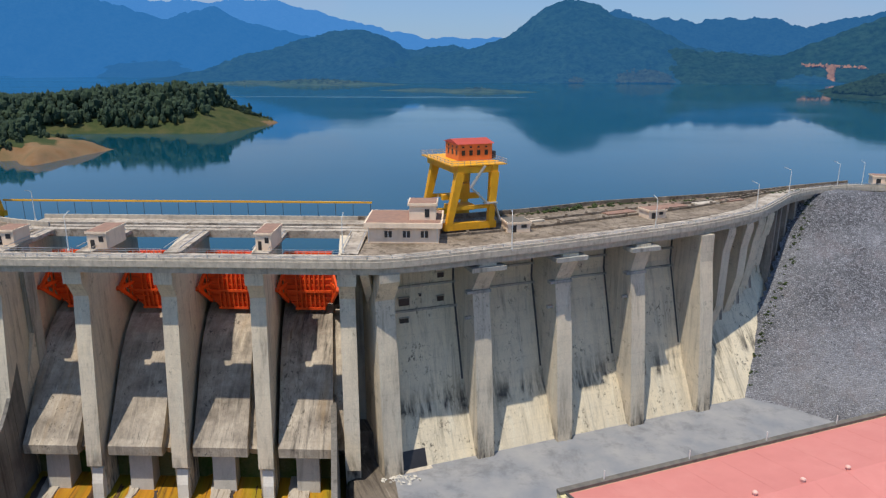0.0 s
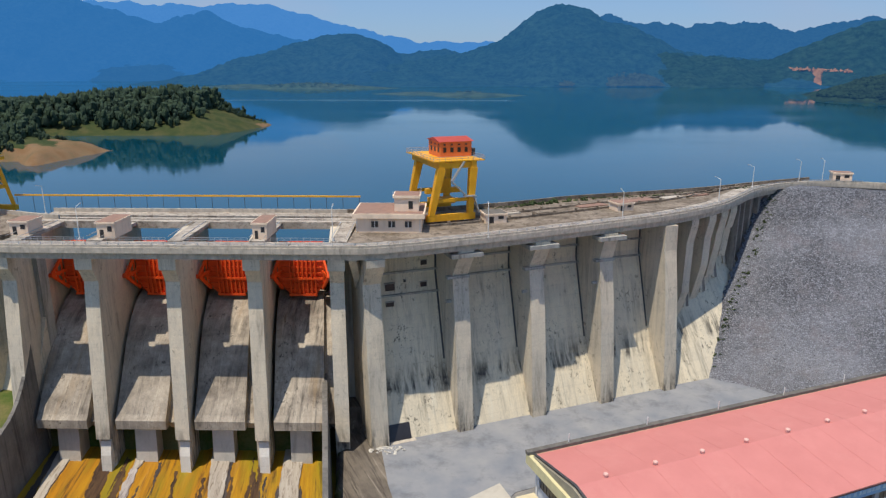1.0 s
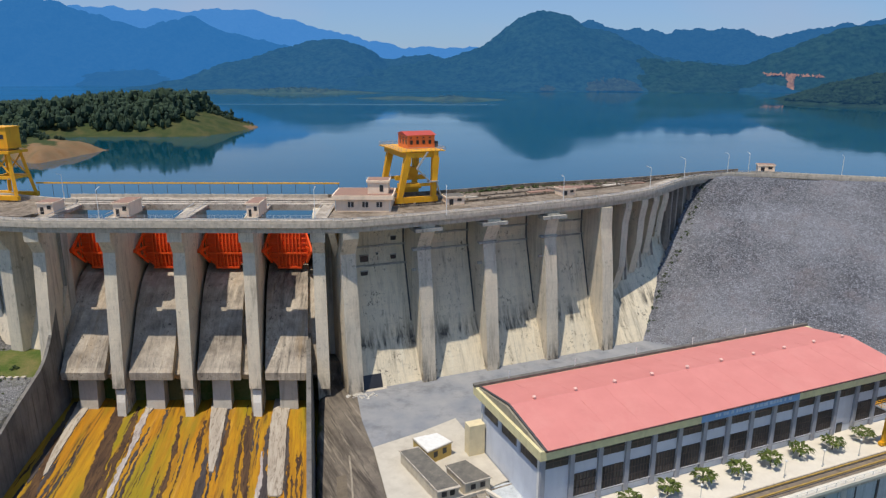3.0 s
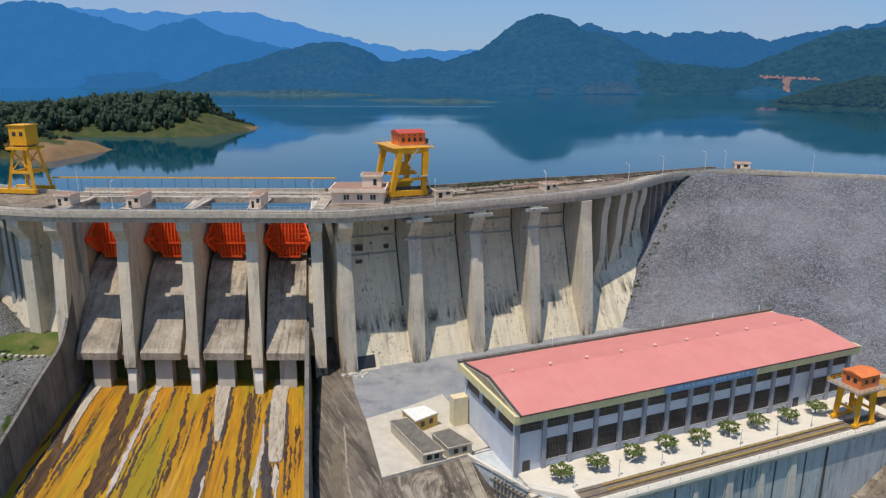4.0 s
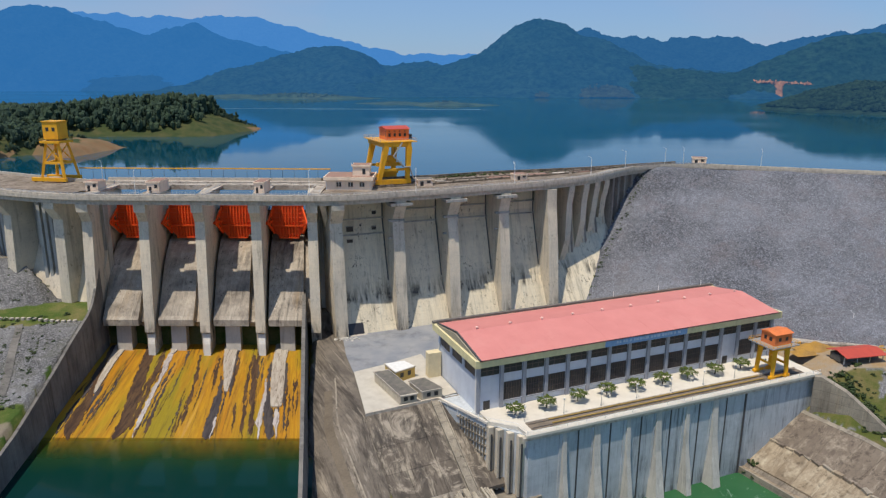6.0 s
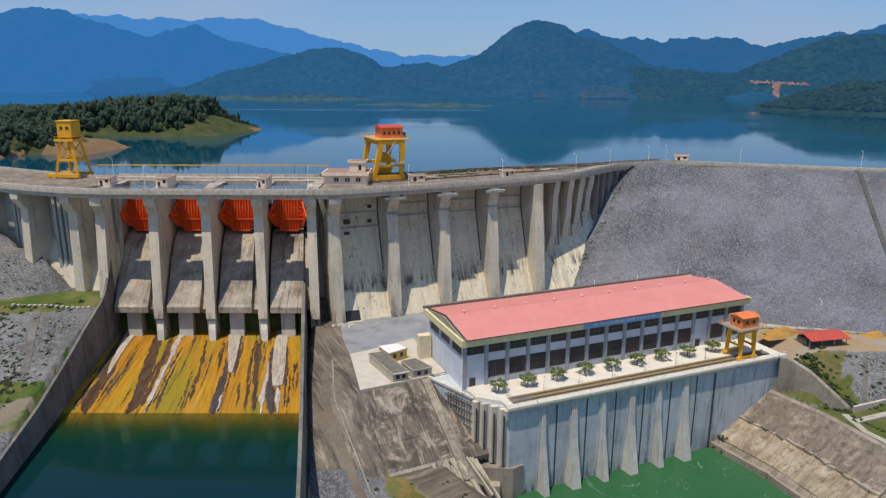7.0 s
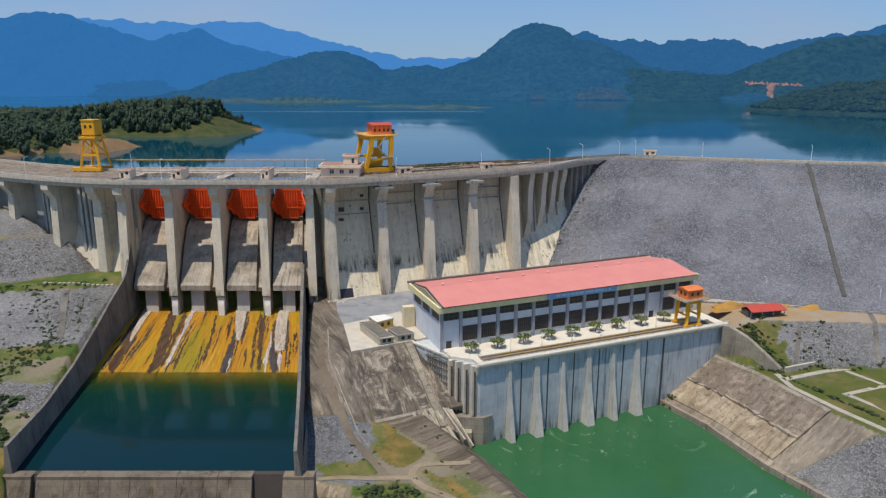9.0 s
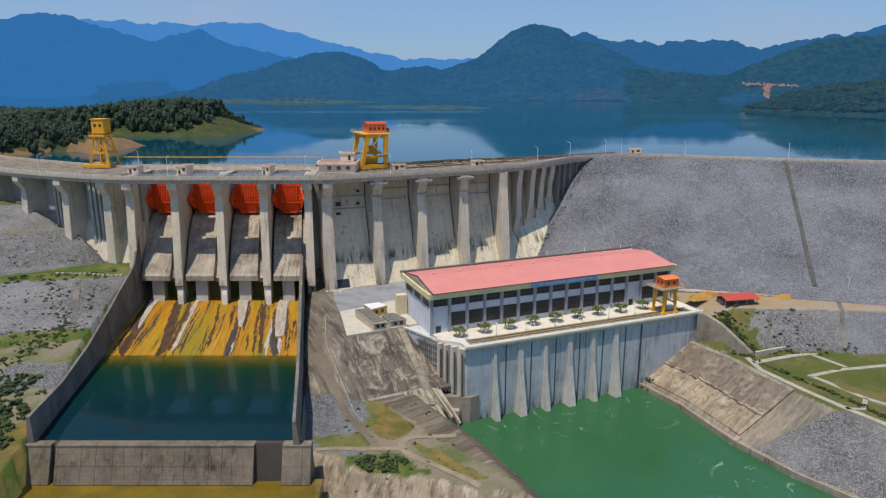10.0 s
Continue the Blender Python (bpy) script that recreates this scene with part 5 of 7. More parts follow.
def pen_height(x, y):
    """Low near spit with a bare bank, higher wooded land behind it."""
    d = seg_dist(x, y, PEN, True) + wavy(x, y, 9, 4.0) * 1.6
    near = y < 455
    top = np.where(near, np.interp(x, [-330, -255, -225, -212], [1, -1.5, -3.5, -8]), np.interp(x, [-420, -320, -250, -190], [0, 5, 11, 9]))
    rise = np.where(near, np.where(y < 375, 0.75, 0.5), 0.42)
    z = LAKE_Z - 0.3 + np.minimum(d * rise, top + 10.3)
    return np.where(within(x, y, PEN), z + wavy(x, y, 7, 1.0) * np.clip(d * 0.06, 0, 0.7), LAKE_Z - 0.4 - d * 0.4)


def pen_kind(x, y, z):
    k = np.full(x.shape, 0)
    wob = wavy(x, y, 9, 2.0)
    k[(x > -246 + 5 * wob) & (y < 440) & (z < -2.8 + 1.2 * wob)] = 1
    k[(x <= -255) & (y < 400) & (z < -7.2)] = 1
    k[(x > -170) & (y > 575) & (z < -7.5 + wob)] = 1
    return k


PENGRASS = grassy("shore_grass", (0.035, 0.055, 0.022), (0.075, 0.085, 0.03), (0.11, 0.095, 0.045), 0.5)
tagged(new("peninsula", sheet("peninsula", np.arange(-640, -140, 2.5), np.arange(290, 740, 2.5), pen_height, pen_kind, [PENGRASS, SOIL])), "low grassy peninsula with bare red banks", "land", kind="structure")


def clump(bm, c, r, squash, rng):
    m = Matrix.Translation(c) @ Matrix.Diagonal((r, r, r * squash, 1)) @ Euler((0, 0, rng.random() * 6)).to_matrix().to_4x4()
    got = bmesh.ops.create_icosphere(bm, subdivisions=1, radius=1.0, matrix=m)
    for v in got["verts"]:
        v.co += (v.co - Vector(c)) * rng.uniform(-0.32, 0.34)


CLUMPS = []
rng = random.Random(3)
for k in range(10):
    bm = fresh()
    for q in range(9):
        clump(bm, (rng.uniform(-0.8, 0.8), rng.uniform(-0.8, 0.8), rng.uniform(0.1, 0.9)), rng.uniform(0.25, 0.48), 0.8, rng)
    verts = np.array([v.co[:] for v in bm.verts])
    bm.verts.index_update()
    CLUMPS.append((verts, np.array([[v.index for v in f.verts] for f in bm.faces])))
    bm.free()


def woods(name, spots, material, label, category="trees"):
    """Many uneven crowns in one mesh; spots are x, y, z, radius, height."""
    vs, fs, n = [], [], 0
    for i, (x, y, z, r, h) in enumerate(spots):
        v, f = CLUMPS[i % len(CLUMPS)]
        a = i * 2.4
        c, s = math.cos(a), math.sin(a)
        vs.append(np.stack([x + r * (v[:, 0] * c - v[:, 1] * s), y + r * (v[:, 0] * s + v[:, 1] * c), z + h * v[:, 2]], 1))
        fs.append(f + n)
        n += len(v)
    me = bpy.data.meshes.new(name)
    me.from_pydata(np.concatenate(vs).tolist(), [], np.concatenate(fs).tolist())
    me.materials.append(material)
    me.update()
    return tagged(new(name, me), label, category, kind="stuff")


spots = []
rng = random.Random(5)
while len(spots) < 3300:
    x, y = rng.uniform(-520, -160), rng.uniform(306, 690)
    z = float(pen_height(np.array([x]), np.array([y]))[0])
    if y < 455:
        keep, big = z > -7.6 and x < -243, rng.uniform(0.5, 1.0) * (1.0 if x < -258 else 0.6)
    else:
        keep = z > -5.6 and (x < -204 + 4 * math.sin(y / 7) or (y > 590 and z > -2 and rng.random() < 0.5))
        big = rng.uniform(0.75, 1.45) * (1.0 if x < -200 else 0.6)
    if keep:
        spots.append((x, y, z - 0.5, 4.3 * big, 9.6 * big * (1.0 if x > -330 else 0.85)))
for k in range(60):                         # thin line of trees along the bare end
    f = rng.random()
    x, y = -206 + 40 * f + rng.gauss(0, 1.5), 572 + 28 * f + rng.gauss(0, 2.5)
    z, big = float(pen_height(np.array([x]), np.array([y]))[0]), rng.uniform(0.25, 0.6) * (1.1 - 0.5 * f)
    spots.append((x, y, z - 0.4, 4.0 * big, 9.0 * big))
woods("peninsula_woods", spots, FOREST, "dense dark green woods on the peninsula")

# canopy on the wooded hills
def canopy(name, peaks, seed, rugged, material, count, size, label):
    rng = np.random.default_rng(int(seed * 10))
    height = peaks_height(peaks, seed, rugged)
    x0, x1 = min(p[0] - p[3] for p in peaks), max(p[0] + p[3] for p in peaks)
    y0, y1 = min(p[1] - p[4] for p in peaks), max(p[1] for p in peaks)
    x, y = rng.uniform(x0, x1, count * 5), rng.uniform(y0, y1, count * 5)
    z = height(x, y)
    ok = (z > -5) & (np.abs(x) < y * 0.82)
    x, y, z = x[ok][:count], y[ok][:count], z[ok][:count]
    ico = bmesh.new()
    bmesh.ops.create_icosphere(ico, subdivisions=1, radius=1.0)
    ico.verts.index_update()
    v = np.array([q.co[:] for q in ico.verts])
    f = np.array([[q.index for q in g.verts] for g in ico.faces])
    ico.free()
    r = size * rng.uniform(0.5, 1.3, len(x))
    jit = rng.uniform(0.65, 1.3, (len(x), len(v), 1))
    vs = v[None] * jit * r[:, None, None] * np.array([1, 1, 0.8]) + np.stack([x, y, z + r * 0.15], 1)[:, None]
    fs = f[None] + (np.arange(len(x)) * len(v))[:, None, None]
    me = bpy.data.meshes.new(name)
    me.from_pydata(vs.reshape(-1, 3).tolist(), [], fs.reshape(-1, 3).tolist())
    me.materials.append(material)
    me.polygons.foreach_set("use_smooth", np.ones(len(me.polygons), bool))
    me.update()
    return tagged(new(name, me), label, "trees", kind="stuff")


for name, count, size in (("backdrop_hills_east_near", 4200, 5.0), ("backdrop_shore", 500, 3.0)):
    peaks, seed, rugged, material = RANGES[name]
    canopy("hill_woods", peaks, seed, rugged, material, count, size, "dense hazy green woods on the far hills")

# ---- spillway gates ----
def gate_at(x0, x1):
    """A radial gate between two piers, seen from its ribbed side."""
    w = x1 - x0
    g = thing("radial_gate", pose((x0 + x1) / 2 + SKEW * (138 - 163.2), 163.2, -20.7), "bright orange ribbed steel radial gate, closed", "gate", "spillway gates")
    h = w / 2 - 0.9
    arc = [(-1.2 + 0.16 * abs(z - 7.7) ** 1.25 * 0.35, z) for z in np.linspace(0, 15.4, 9)]
    bm = fresh()
    rings = []
    for y, z in arc:
        inset = max(0.0, 2.6 * (1 - z / 3.6))
        rings.append([(-h + inset, y, z), (h - inset, y, z), (h - inset, y + 0.3, z), (-h + inset, y + 0.3, z)])
    part("skin_plate", loft(bm, rings), GATE, g)
    for i in range(7):
        x = -h + 2.9 + i * (2 * h - 5.2) / 6
        part("rib", loft(fresh(), [[(x - 0.2, y - 0.75, z), (x + 0.2, y - 0.75, z), (x + 0.2, y, z), (x - 0.2, y, z)] for y, z in arc]), GATE, g)
    for i in range(10):
        z = 0.4 + i * 1.6
        inset = max(0.3, 2.6 * (1 - z / 3.6))
        y = -1.2 + 0.056 * abs(z - 7.7) ** 1.25
        deep, thick = (0.85, 0.3) if i in (0, 3, 8) else (0.5, 0.11)
        part("stiffener", box(fresh(), -h + inset, y - deep, z - thick, h - inset, y + 0.1, z + thick), GATE, g)
    for s in (-1, 1):
        p, q = s * (h - 0.5), s * (h + 1.4) + 0.9
        for z in (2.2, 7.2, 12.4):
            part("arm", beam(fresh(), (p, -1.0, z), (q, -6.6, 7.2), 0.55, 0.8), GATE, g)
        for f, zs in ((0.3, (3.7, 7.2, 10.8)), (0.62, (5.3, 7.2, 9.2))):
            x, y = p + (q - p) * f, -1.0 - 5.6 * f
            part("brace", beam(fresh(), (x, y, zs[0]), (x, y, zs[2]), 0.35, 0.35), GATE, g)
            part("brace", beam(fresh(), (p, -1.0, zs[0] - 1.0), (x, y, zs[1]), 0.25, 0.25), GATE, g)
        part("trunnion", rod(fresh(), (q - s * 0.4, -6.6, 7.2), (q + s * 0.7, -6.6, 7.2), 0.6), GATE, g)
        part("side_girder", beam(fresh(), (s * (h - 0.25), -0.9, 3.4), (s * (h - 0.25), -0.9, 15.2), 0.45, 0.6), GATE, g)
    return g


for a, b in BAYS:
    gate_at(a + 2.8, b - 3.2)
part("web", prism_x(fresh(), [(136.4, -2.85), (136.4, -3.2), (146, -13), (150, -13), (150, -2.85)], -20.9, -19.1), PALE_CONCRETE, spillway, "wedge-shaped web")
part("recess", box(fresh(), -25.2, 150, -60, -17, 151, -2.9), CONCRETE, spillway)

# ---- left wing of the dam ----
wing = thing("wing_wall", label="concrete wing wall on columns above the rock slope", category="wall", kind="structure")
wl = stretch_of(FRONT, -331, -104)
part("wall", strip(fresh(), offset(wl, 13), offset(wl, 16), -48, -0.95), CONCRETE, wing, "panelled back wall")
part("toe", loft(fresh(), [[(p.x, p.y, -50), (q.x, q.y, -50), (q.x, q.y, -22), (p.x, p.y, -41)] for p, q in zip(offset(wl, 6), offset(wl, 13.1))]), PALE_CONCRETE, wing)
for cx, cy, bottom, turn in ((-116.4, 139.2, -42, -14), (-139.5, 146.6, -31, -22), (-166, 159, -24, -26), (-190, 172, -20, -28)):
    m = pose(cx, cy, 0, 0, 0, turn)
    col = prism_x(fresh(), [(0, -2.85), (0, -5.0), (3.4, -9.5), (2.4, bottom), (14, bottom), (14, -2.85)], -2.1, 2.1)
    bmesh.ops.transform(col, matrix=m, verts=col.verts[:])
    part("column", col, PALE_CONCRETE, wing, "haunched column")
    if cx > -150:
        for i in range(5):
            rb = box(fresh(), -14 + i * 2.5, 8.6, bottom, -12.6 + i * 2.5, 13.2, -2.9)
            bmesh.ops.transform(rb, matrix=m, verts=rb.verts[:])
            part("panel", rb, CONCRETE, wing)

# ---- yard ----
yard = thing("yard", label="grey concrete yard with a white slab", category="yard", kind="structure")
part("pavement", prism_z(fresh(), [(-15, 139), (-11, 120), (-6.8, 106.4), (-2, 106), (13, 112), (18, 118), (60, 136), (140, 168), (140, 178), (91, 180), (8, 147)], -52.5, -51.36), YARD, yard)
part("slab", prism_z(fresh(), [(-6.6, 106.2), (0.2, 78.4), (20.3, 88.4), (26, 92), (14.4, 121), (5, 113.6)], -52.4, -51.2), SLAB, yard, "white concrete slab")
part("kerb", prism_z(fresh(), [(0.2, 77.7), (20.8, 87.8), (20.5, 88.5), (0.2, 78.5)], -52.6, -50.8), KERB, yard)


def low_house(corners, z0, h, wall, roofing, label, name="store_house"):
    """Corners of the roof in plan, with overhang."""
    c = sum((Vector(p) for p in corners), Vector((0, 0))) / 4
    ob = thing(name, pose(c.x, c.y, z0), label, "building")
    loc = [Vector(p) - c for p in corners]
    small = [tuple(p * 0.93) for p in loc]
    part("wall", prism_z(fresh(), small, -0.3, h - 0.28), wall, ob)
    part("roof", prism_z(fresh(), [tuple(p) for p in loc], h - 0.3, h), KERB, ob, "pale rimmed slab roof")
    part("roof_surface", prism_z(fresh(), [tuple(p * 0.93) for p in loc], h - 0.1, h + 0.06), roofing, ob)
    a, b = Vector(small[2]), Vector(small[3])
    for f in (0.3, 0.68):
        p = a.lerp(b, f)
        d = (b - a).normalized()
        n = Vector((-d.y, d.x))
        if n.dot(p) < 0:
            n = -n
        q = [p - d * 0.6 - n * 0.1, p + d * 0.6 - n * 0.1, p + d * 0.6 + n * 0.05, p - d * 0.6 + n * 0.05]
        part("window", prism_z(fresh(), [tuple(v) for v in q], h * 0.35, h * 0.75), DARKGLASS, ob)
    return ob


PALEWALL = plain("stained_beige_render", (0.55, 0.48, 0.36), (0.45, 0.39, 0.3), 0.5, 0.9, dirt=(0.2, 0.17, 0.13), dirt_amount=0.6)
low_house([(0.2, 99.6), (4.9, 101.4), (14.9, 84.8), (9.8, 82.7)], -51.2, 3.2, PALEWALL, GREYROOF, "low cream store house with a dirty flat roof")
low_house([(11.4, 93.2), (16.2, 95.6), (22.0, 88.4), (15.8, 85.7)], -51.2, 3.2, PALEWALL, GREYROOF, "small cream store house with a dirty flat roof")
low_house([(3.2, 104.4), (9.6, 107), (13.4, 102.7), (7.3, 97.8)], -51.2, 3.7, plain("yellow_render", (0.6, 0.42, 0.12), (0.5, 0.34, 0.1)), WHITE, "yellow kiosk house with a white slab roof")

# ---- powerhouse details ----
STEP = LEN / 15.0
for k in range(16):
    part("pilaster", box(fresh(), k * STEP - 0.55, -0.35, -0.9, k * STEP + 0.55, 0.3, TOP - 0.02), PILASTER, house)
for k in range(15):
    x0, x1 = k * STEP + 0.75, (k + 1) * STEP - 0.75
    win = part("window", box(fresh(), x0, 0.12, 10.2, x1, 0.3, 13.3), DARKGLASS, house, "dark upper window")
    part("frame", box(fresh(), x0, 0.02, 11.6, x1, 0.12, 11.8), FRAME, win)
    for f in (0.33, 0.66):
        part("mullion", box(fresh(), x0 + (x1 - x0) * f - 0.08, 0.02, 10.2, x0 + (x1 - x0) * f + 0.08, 0.12, 13.3), FRAME, win)
    if k in (0, 12):
        dx = x0 + 1.0
        part("door", box(fresh(), dx, 0.1, -0.05, dx + 2.0, 0.3, 2.6), DARKGLASS, house, "dark doorway")
        continue
    win = part("window", box(fresh(), x0, 0.12, 2.0, x1, 0.3, 7.4), DARKGLASS, house, "dark barred lower window")
    for i in range(1, 7):
        x = x0 + (x1 - x0) * i / 7
        part("bar", box(fresh(), x - 0.06, -0.02, 2.0, x + 0.06, 0.12, 7.4), FRAME, win)
    for z in (3.8, 5.6):
        part("bar", box(fresh(), x0, -0.03, z - 0.06, x1, 0.1, z + 0.06), FRAME, win)
    part("sill", box(fresh(), x0 - 0.2, -0.2, 1.75, x1 + 0.2, 0.28, 2.0), PILASTER, house)
for k in range(3):
    v0 = 1.6 + k * 9.2
    win = part("window", box(fresh(), -0.06, v0, 9.6, 0.1, v0 + 7.6, 13.2), DARKGLASS, house, "dark gable window")
    for i in range(1, 6):
        part("bar", box(fresh(), -0.14, v0 + 7.6 * i / 6 - 0.06, 9.6, -0.06, v0 + 7.6 * i / 6 + 0.06, 13.2), FRAME, win)
    part("pilaster", box(fresh(), -0.3, v0 + 7.7, 9.2, 0.1, v0 + 9.1, TOP - 0.02), WALL, house)
part("corner_post", box(fresh(), -0.4, -0.2, -0.9, 0.3, 1.4, TOP - 0.02), WHITE, house, "white corner post")
part("downpipe", rod(fresh(), (-0.25, 28.6, -0.9), (-0.25, 28.6, TOP), 0.14), WHITE, house)
GABLE = plain("stained_gable_render", (0.36, 0.32, 0.23), (0.27, 0.245, 0.185), 0.4, 0.9, dirt=(0.14, 0.125, 0.1), dirt_amount=0.7)
part("gable", prism_x(fresh(), [(-1.2, rz), (DEP / 2, rz + 2.2), (DEP, rz)], -0.9, -0.25), GABLE, house, "stained beige gable wall")
part("gable", prism_x(fresh(), [(-1.2, rz), (DEP / 2, rz + 2.2), (DEP, rz)], LEN + 0.95, LEN + 1.5), GABLE, house, "stained beige gable wall")
for a, b in (((-0.3, -1.9, rz + 0.12), (-0.3, DEP / 2, rz + 2.62)), ((-0.3, DEP / 2, rz + 2.62), (-0.3, DEP + 0.5, rz + 0.12))):
    part("verge_trim", beam(fresh(), a, b, 0.5, 0.3), DARKSTEEL, house, "dark verge strip")
lines = fresh()
for i in range(1, 13):
    x = LEN * i / 13.0
    for a, b in (((x, -1.75, rz + 0.05), (x, DEP / 2, rz + 2.53)), ((x, DEP / 2, rz + 2.53), (x, DEP + 0.3, rz + 0.05))):
        beam(lines, a, b, 0.05, 0.012)
part("seam", lines, PINK, house)
part("gutter", box(fresh(), -0.5, -2.0, rz - 0.15, LEN + 1.0, -1.76, rz + 0.12), plain("maroon_gutter", (0.13, 0.055, 0.05), (0.09, 0.04, 0.038)), house, "dark maroon gutter")
PALEBLUE = plain("faded_letter_paint", (0.5, 0.62, 0.72), (0.42, 0.52, 0.62), 0.8, 0.8)
rng = random.Random(8)
x = 44.5
while x < 67.5:
    w = rng.uniform(0.5, 1.5)
    part("letter_bar", box(fresh(), x, -1.70, TOP + 0.75, x + w, -1.645, TOP + 1.5), PALEBLUE, house)
    x += w + rng.choice((0.25, 0.25, 0.8))
SALMON = plain("salmon_vent_paint", (0.78, 0.5, 0.42), (0.7, 0.42, 0.36), 1.0, 0.6)
for k in range(10):
    u = 6.5 + k * 11.1
    vent = part("vent", rod(fresh(), (u, DEP / 2 + 0.6, rz + 2.1), (u, DEP / 2 + 0.6, rz + 2.8), 0.34, 0.3, 10), SALMON, house, "pale roof vent")
    bm = fresh()
    bmesh.ops.create_uvsphere(bm, u_segments=12, v_segments=7, radius=0.5, matrix=Matrix.Translation((u, DEP / 2 + 0.6, rz + 2.95)) @ Matrix.Diagonal((1, 1, 0.7, 1)))
    part("cap", bm, SALMON, vent)
for k in range(6):
    part("post", rod(fresh(), (8 + k * 19.5, DEP + 1.1, rz + 0.6), (8 + k * 19.5, DEP + 1.1, rz + 2.6), 0.1), WHITE, house)
part("porch", box(fresh(), LEN + 0.1, 4, 3.4, LEN + 7, 18, 3.9), KERB, house, "concrete canopy at the far end")
for v in (5, 17):
    part("porch_post", box(fresh(), LEN + 6, v - 0.2, -0.9, LEN + 6.4, v + 0.2, 3.4), KERB, house)
part("annex_wall", box(fresh(), -4.6, 26.5, -0.6, -0.42, 29.3, 7.5), plain("cream_yellow_render", (0.72, 0.62, 0.4), (0.62, 0.53, 0.34)), house, "tall cream wall stub")

# platform rails, crane track and railing
TRACKBED = plain("dirty_track_bed", (0.24, 0.19, 0.14), (0.15, 0.12, 0.09), 0.5, 0.95, dirt=(0.08, 0.065, 0.05), dirt_amount=0.7)
part("track_bed", box(fresh(), 9, -15.0, -0.04, 108, -11.2, 0.04), TRACKBED, base, "dirty brown crane track bed")
part("track_bed", box(fresh(), 9, -11.2, -0.04, 108, -10.9, 0.35), KERB, base)
OCHRE = plain("ochre_rail_paint", (0.42, 0.27, 0.06), (0.3, 0.2, 0.06), 0.8, 0.8, dirt=(0.12, 0.09, 0.05), dirt_amount=0.6)
for v in (-13.6, -11.6):
    part("cable_duct", box(fresh(), 16, v - 0.2, 0.03, 92, v + 0.2, 0.3), OCHRE, base, "rusty yellow cable duct")
for v in (-14.2, -12.0):
    part("crane_rail", box(fresh(), 9.5, v - 0.08, 0.03, 107.5, v + 0.08, 0.2), DARKSTEEL, base)
rail = thing("platform_railing", PH, "white steel railing along the platform edge", "railing")
part("rail", beam(fresh(), (6.5, -16.9, 1.1), (112.6, -16.9, 1.1), 0.1, 0.1), WHITE, rail)
part("rail", beam(fresh(), (6.5, -16.9, 0.6), (112.6, -16.9, 0.6), 0.07, 0.07), WHITE, rail)
for k in range(36):
    part("post", box(fresh(), 6.5 + k * 3.03 - 0.05, -16.95, 0, 6.5 + k * 3.03 + 0.05, -16.85, 1.1), WHITE, rail)
part("rail", beam(fresh(), (6.5, -16.9, 1.1), (6.0, -11.8, 1.1), 0.1, 0.1), WHITE, rail)
part("rail", beam(fresh(), (6.0, -11.8, 1.1), (0.3, -6.6, 1.1), 0.1, 0.1), WHITE, rail)
part("rail", beam(fresh(), (0.3, -6.6, 1.1), (-8.8, 8.2, 1.1), 0.1, 0.1), WHITE, rail)
for f in (0, 0.2, 0.4, 0.6, 0.8):
    part("post", box(fresh(), 0.3 - 9.1 * f - 0.05, -6.6 + 14.8 * f - 0.05, -0.9, 0.3 - 9.1 * f + 0.05, -6.6 + 14.8 * f + 0.05, 1.1), WHITE, rail)


def frond_tree(m, label, seed):
    """A small ornamental tree: thin trunk and a wide flat crown."""
    r = random.Random(seed)
    t = thing("ornamental_tree", m, label, "tree", "trees before the powerhouse")
    limbs = rod(fresh(), (0, 0, -0.3), (0.05, 0.1, 2.3), 0.16, 0.1)
    vs, fs = [], []
    for i in range(130):
        a, rad = r.uniform(0, 6.283), 2.1 * math.sqrt(r.random())
        ln, w = r.uniform(0.8, 1.4), r.uniform(0.16, 0.32)
        d = Vector((math.cos(a + r.uniform(-0.9, 0.9)), math.sin(a + r.uniform(-0.9, 0.9)), 0))
        side = Vector((-d.y, d.x, 0)) * w
        p0 = Vector((rad * math.cos(a), rad * math.sin(a), 2.75 - 0.09 * rad * rad + r.uniform(-0.35, 0.4)))
        p1 = p0 + d * ln * 0.55 + Vector((0, 0, r.uniform(0.05, 0.4)))
        p2 = p0 + d * ln + Vector((0, 0, r.uniform(-0.5, 0.1)))
        n = len(vs)
        vs += [p0 + side * 0.3, p0 - side * 0.3, p1 + side, p1 - side, p2]
        fs += [(n, n + 1, n + 3, n + 2), (n + 2, n + 3, n + 4)]
    for i in range(6):
        rod(limbs, (0.05, 0.1, 1.9), (2.2 * math.cos(i * 1.05), 2.2 * math.sin(i * 1.05), 2.7), 0.08, 0.03, 5)
    me = bpy.data.meshes.new("crown")
    me.from_pydata([tuple(v) for v in vs], [], fs)
    me.materials.append(PALM)
    part("trunk", limbs, BARK, t)
    part("crown", me, None, t, "leafy green crown")
    return t


TREES = [frond_tree(PH @ pose(8.8, -5.6, -0.05), "small flat-crowned ornamental tree planted in the paving", 1)]
for k, u in enumerate((19, 29.6, 39.9, 49.8, 60.2, 70.2, 80.5, 91.5)):
    TREES.append(copy_thing(TREES[0], PH @ pose(u, -5.2 + 0.3 * (k % 3), -0.05, 0, 0, 50 * k)))


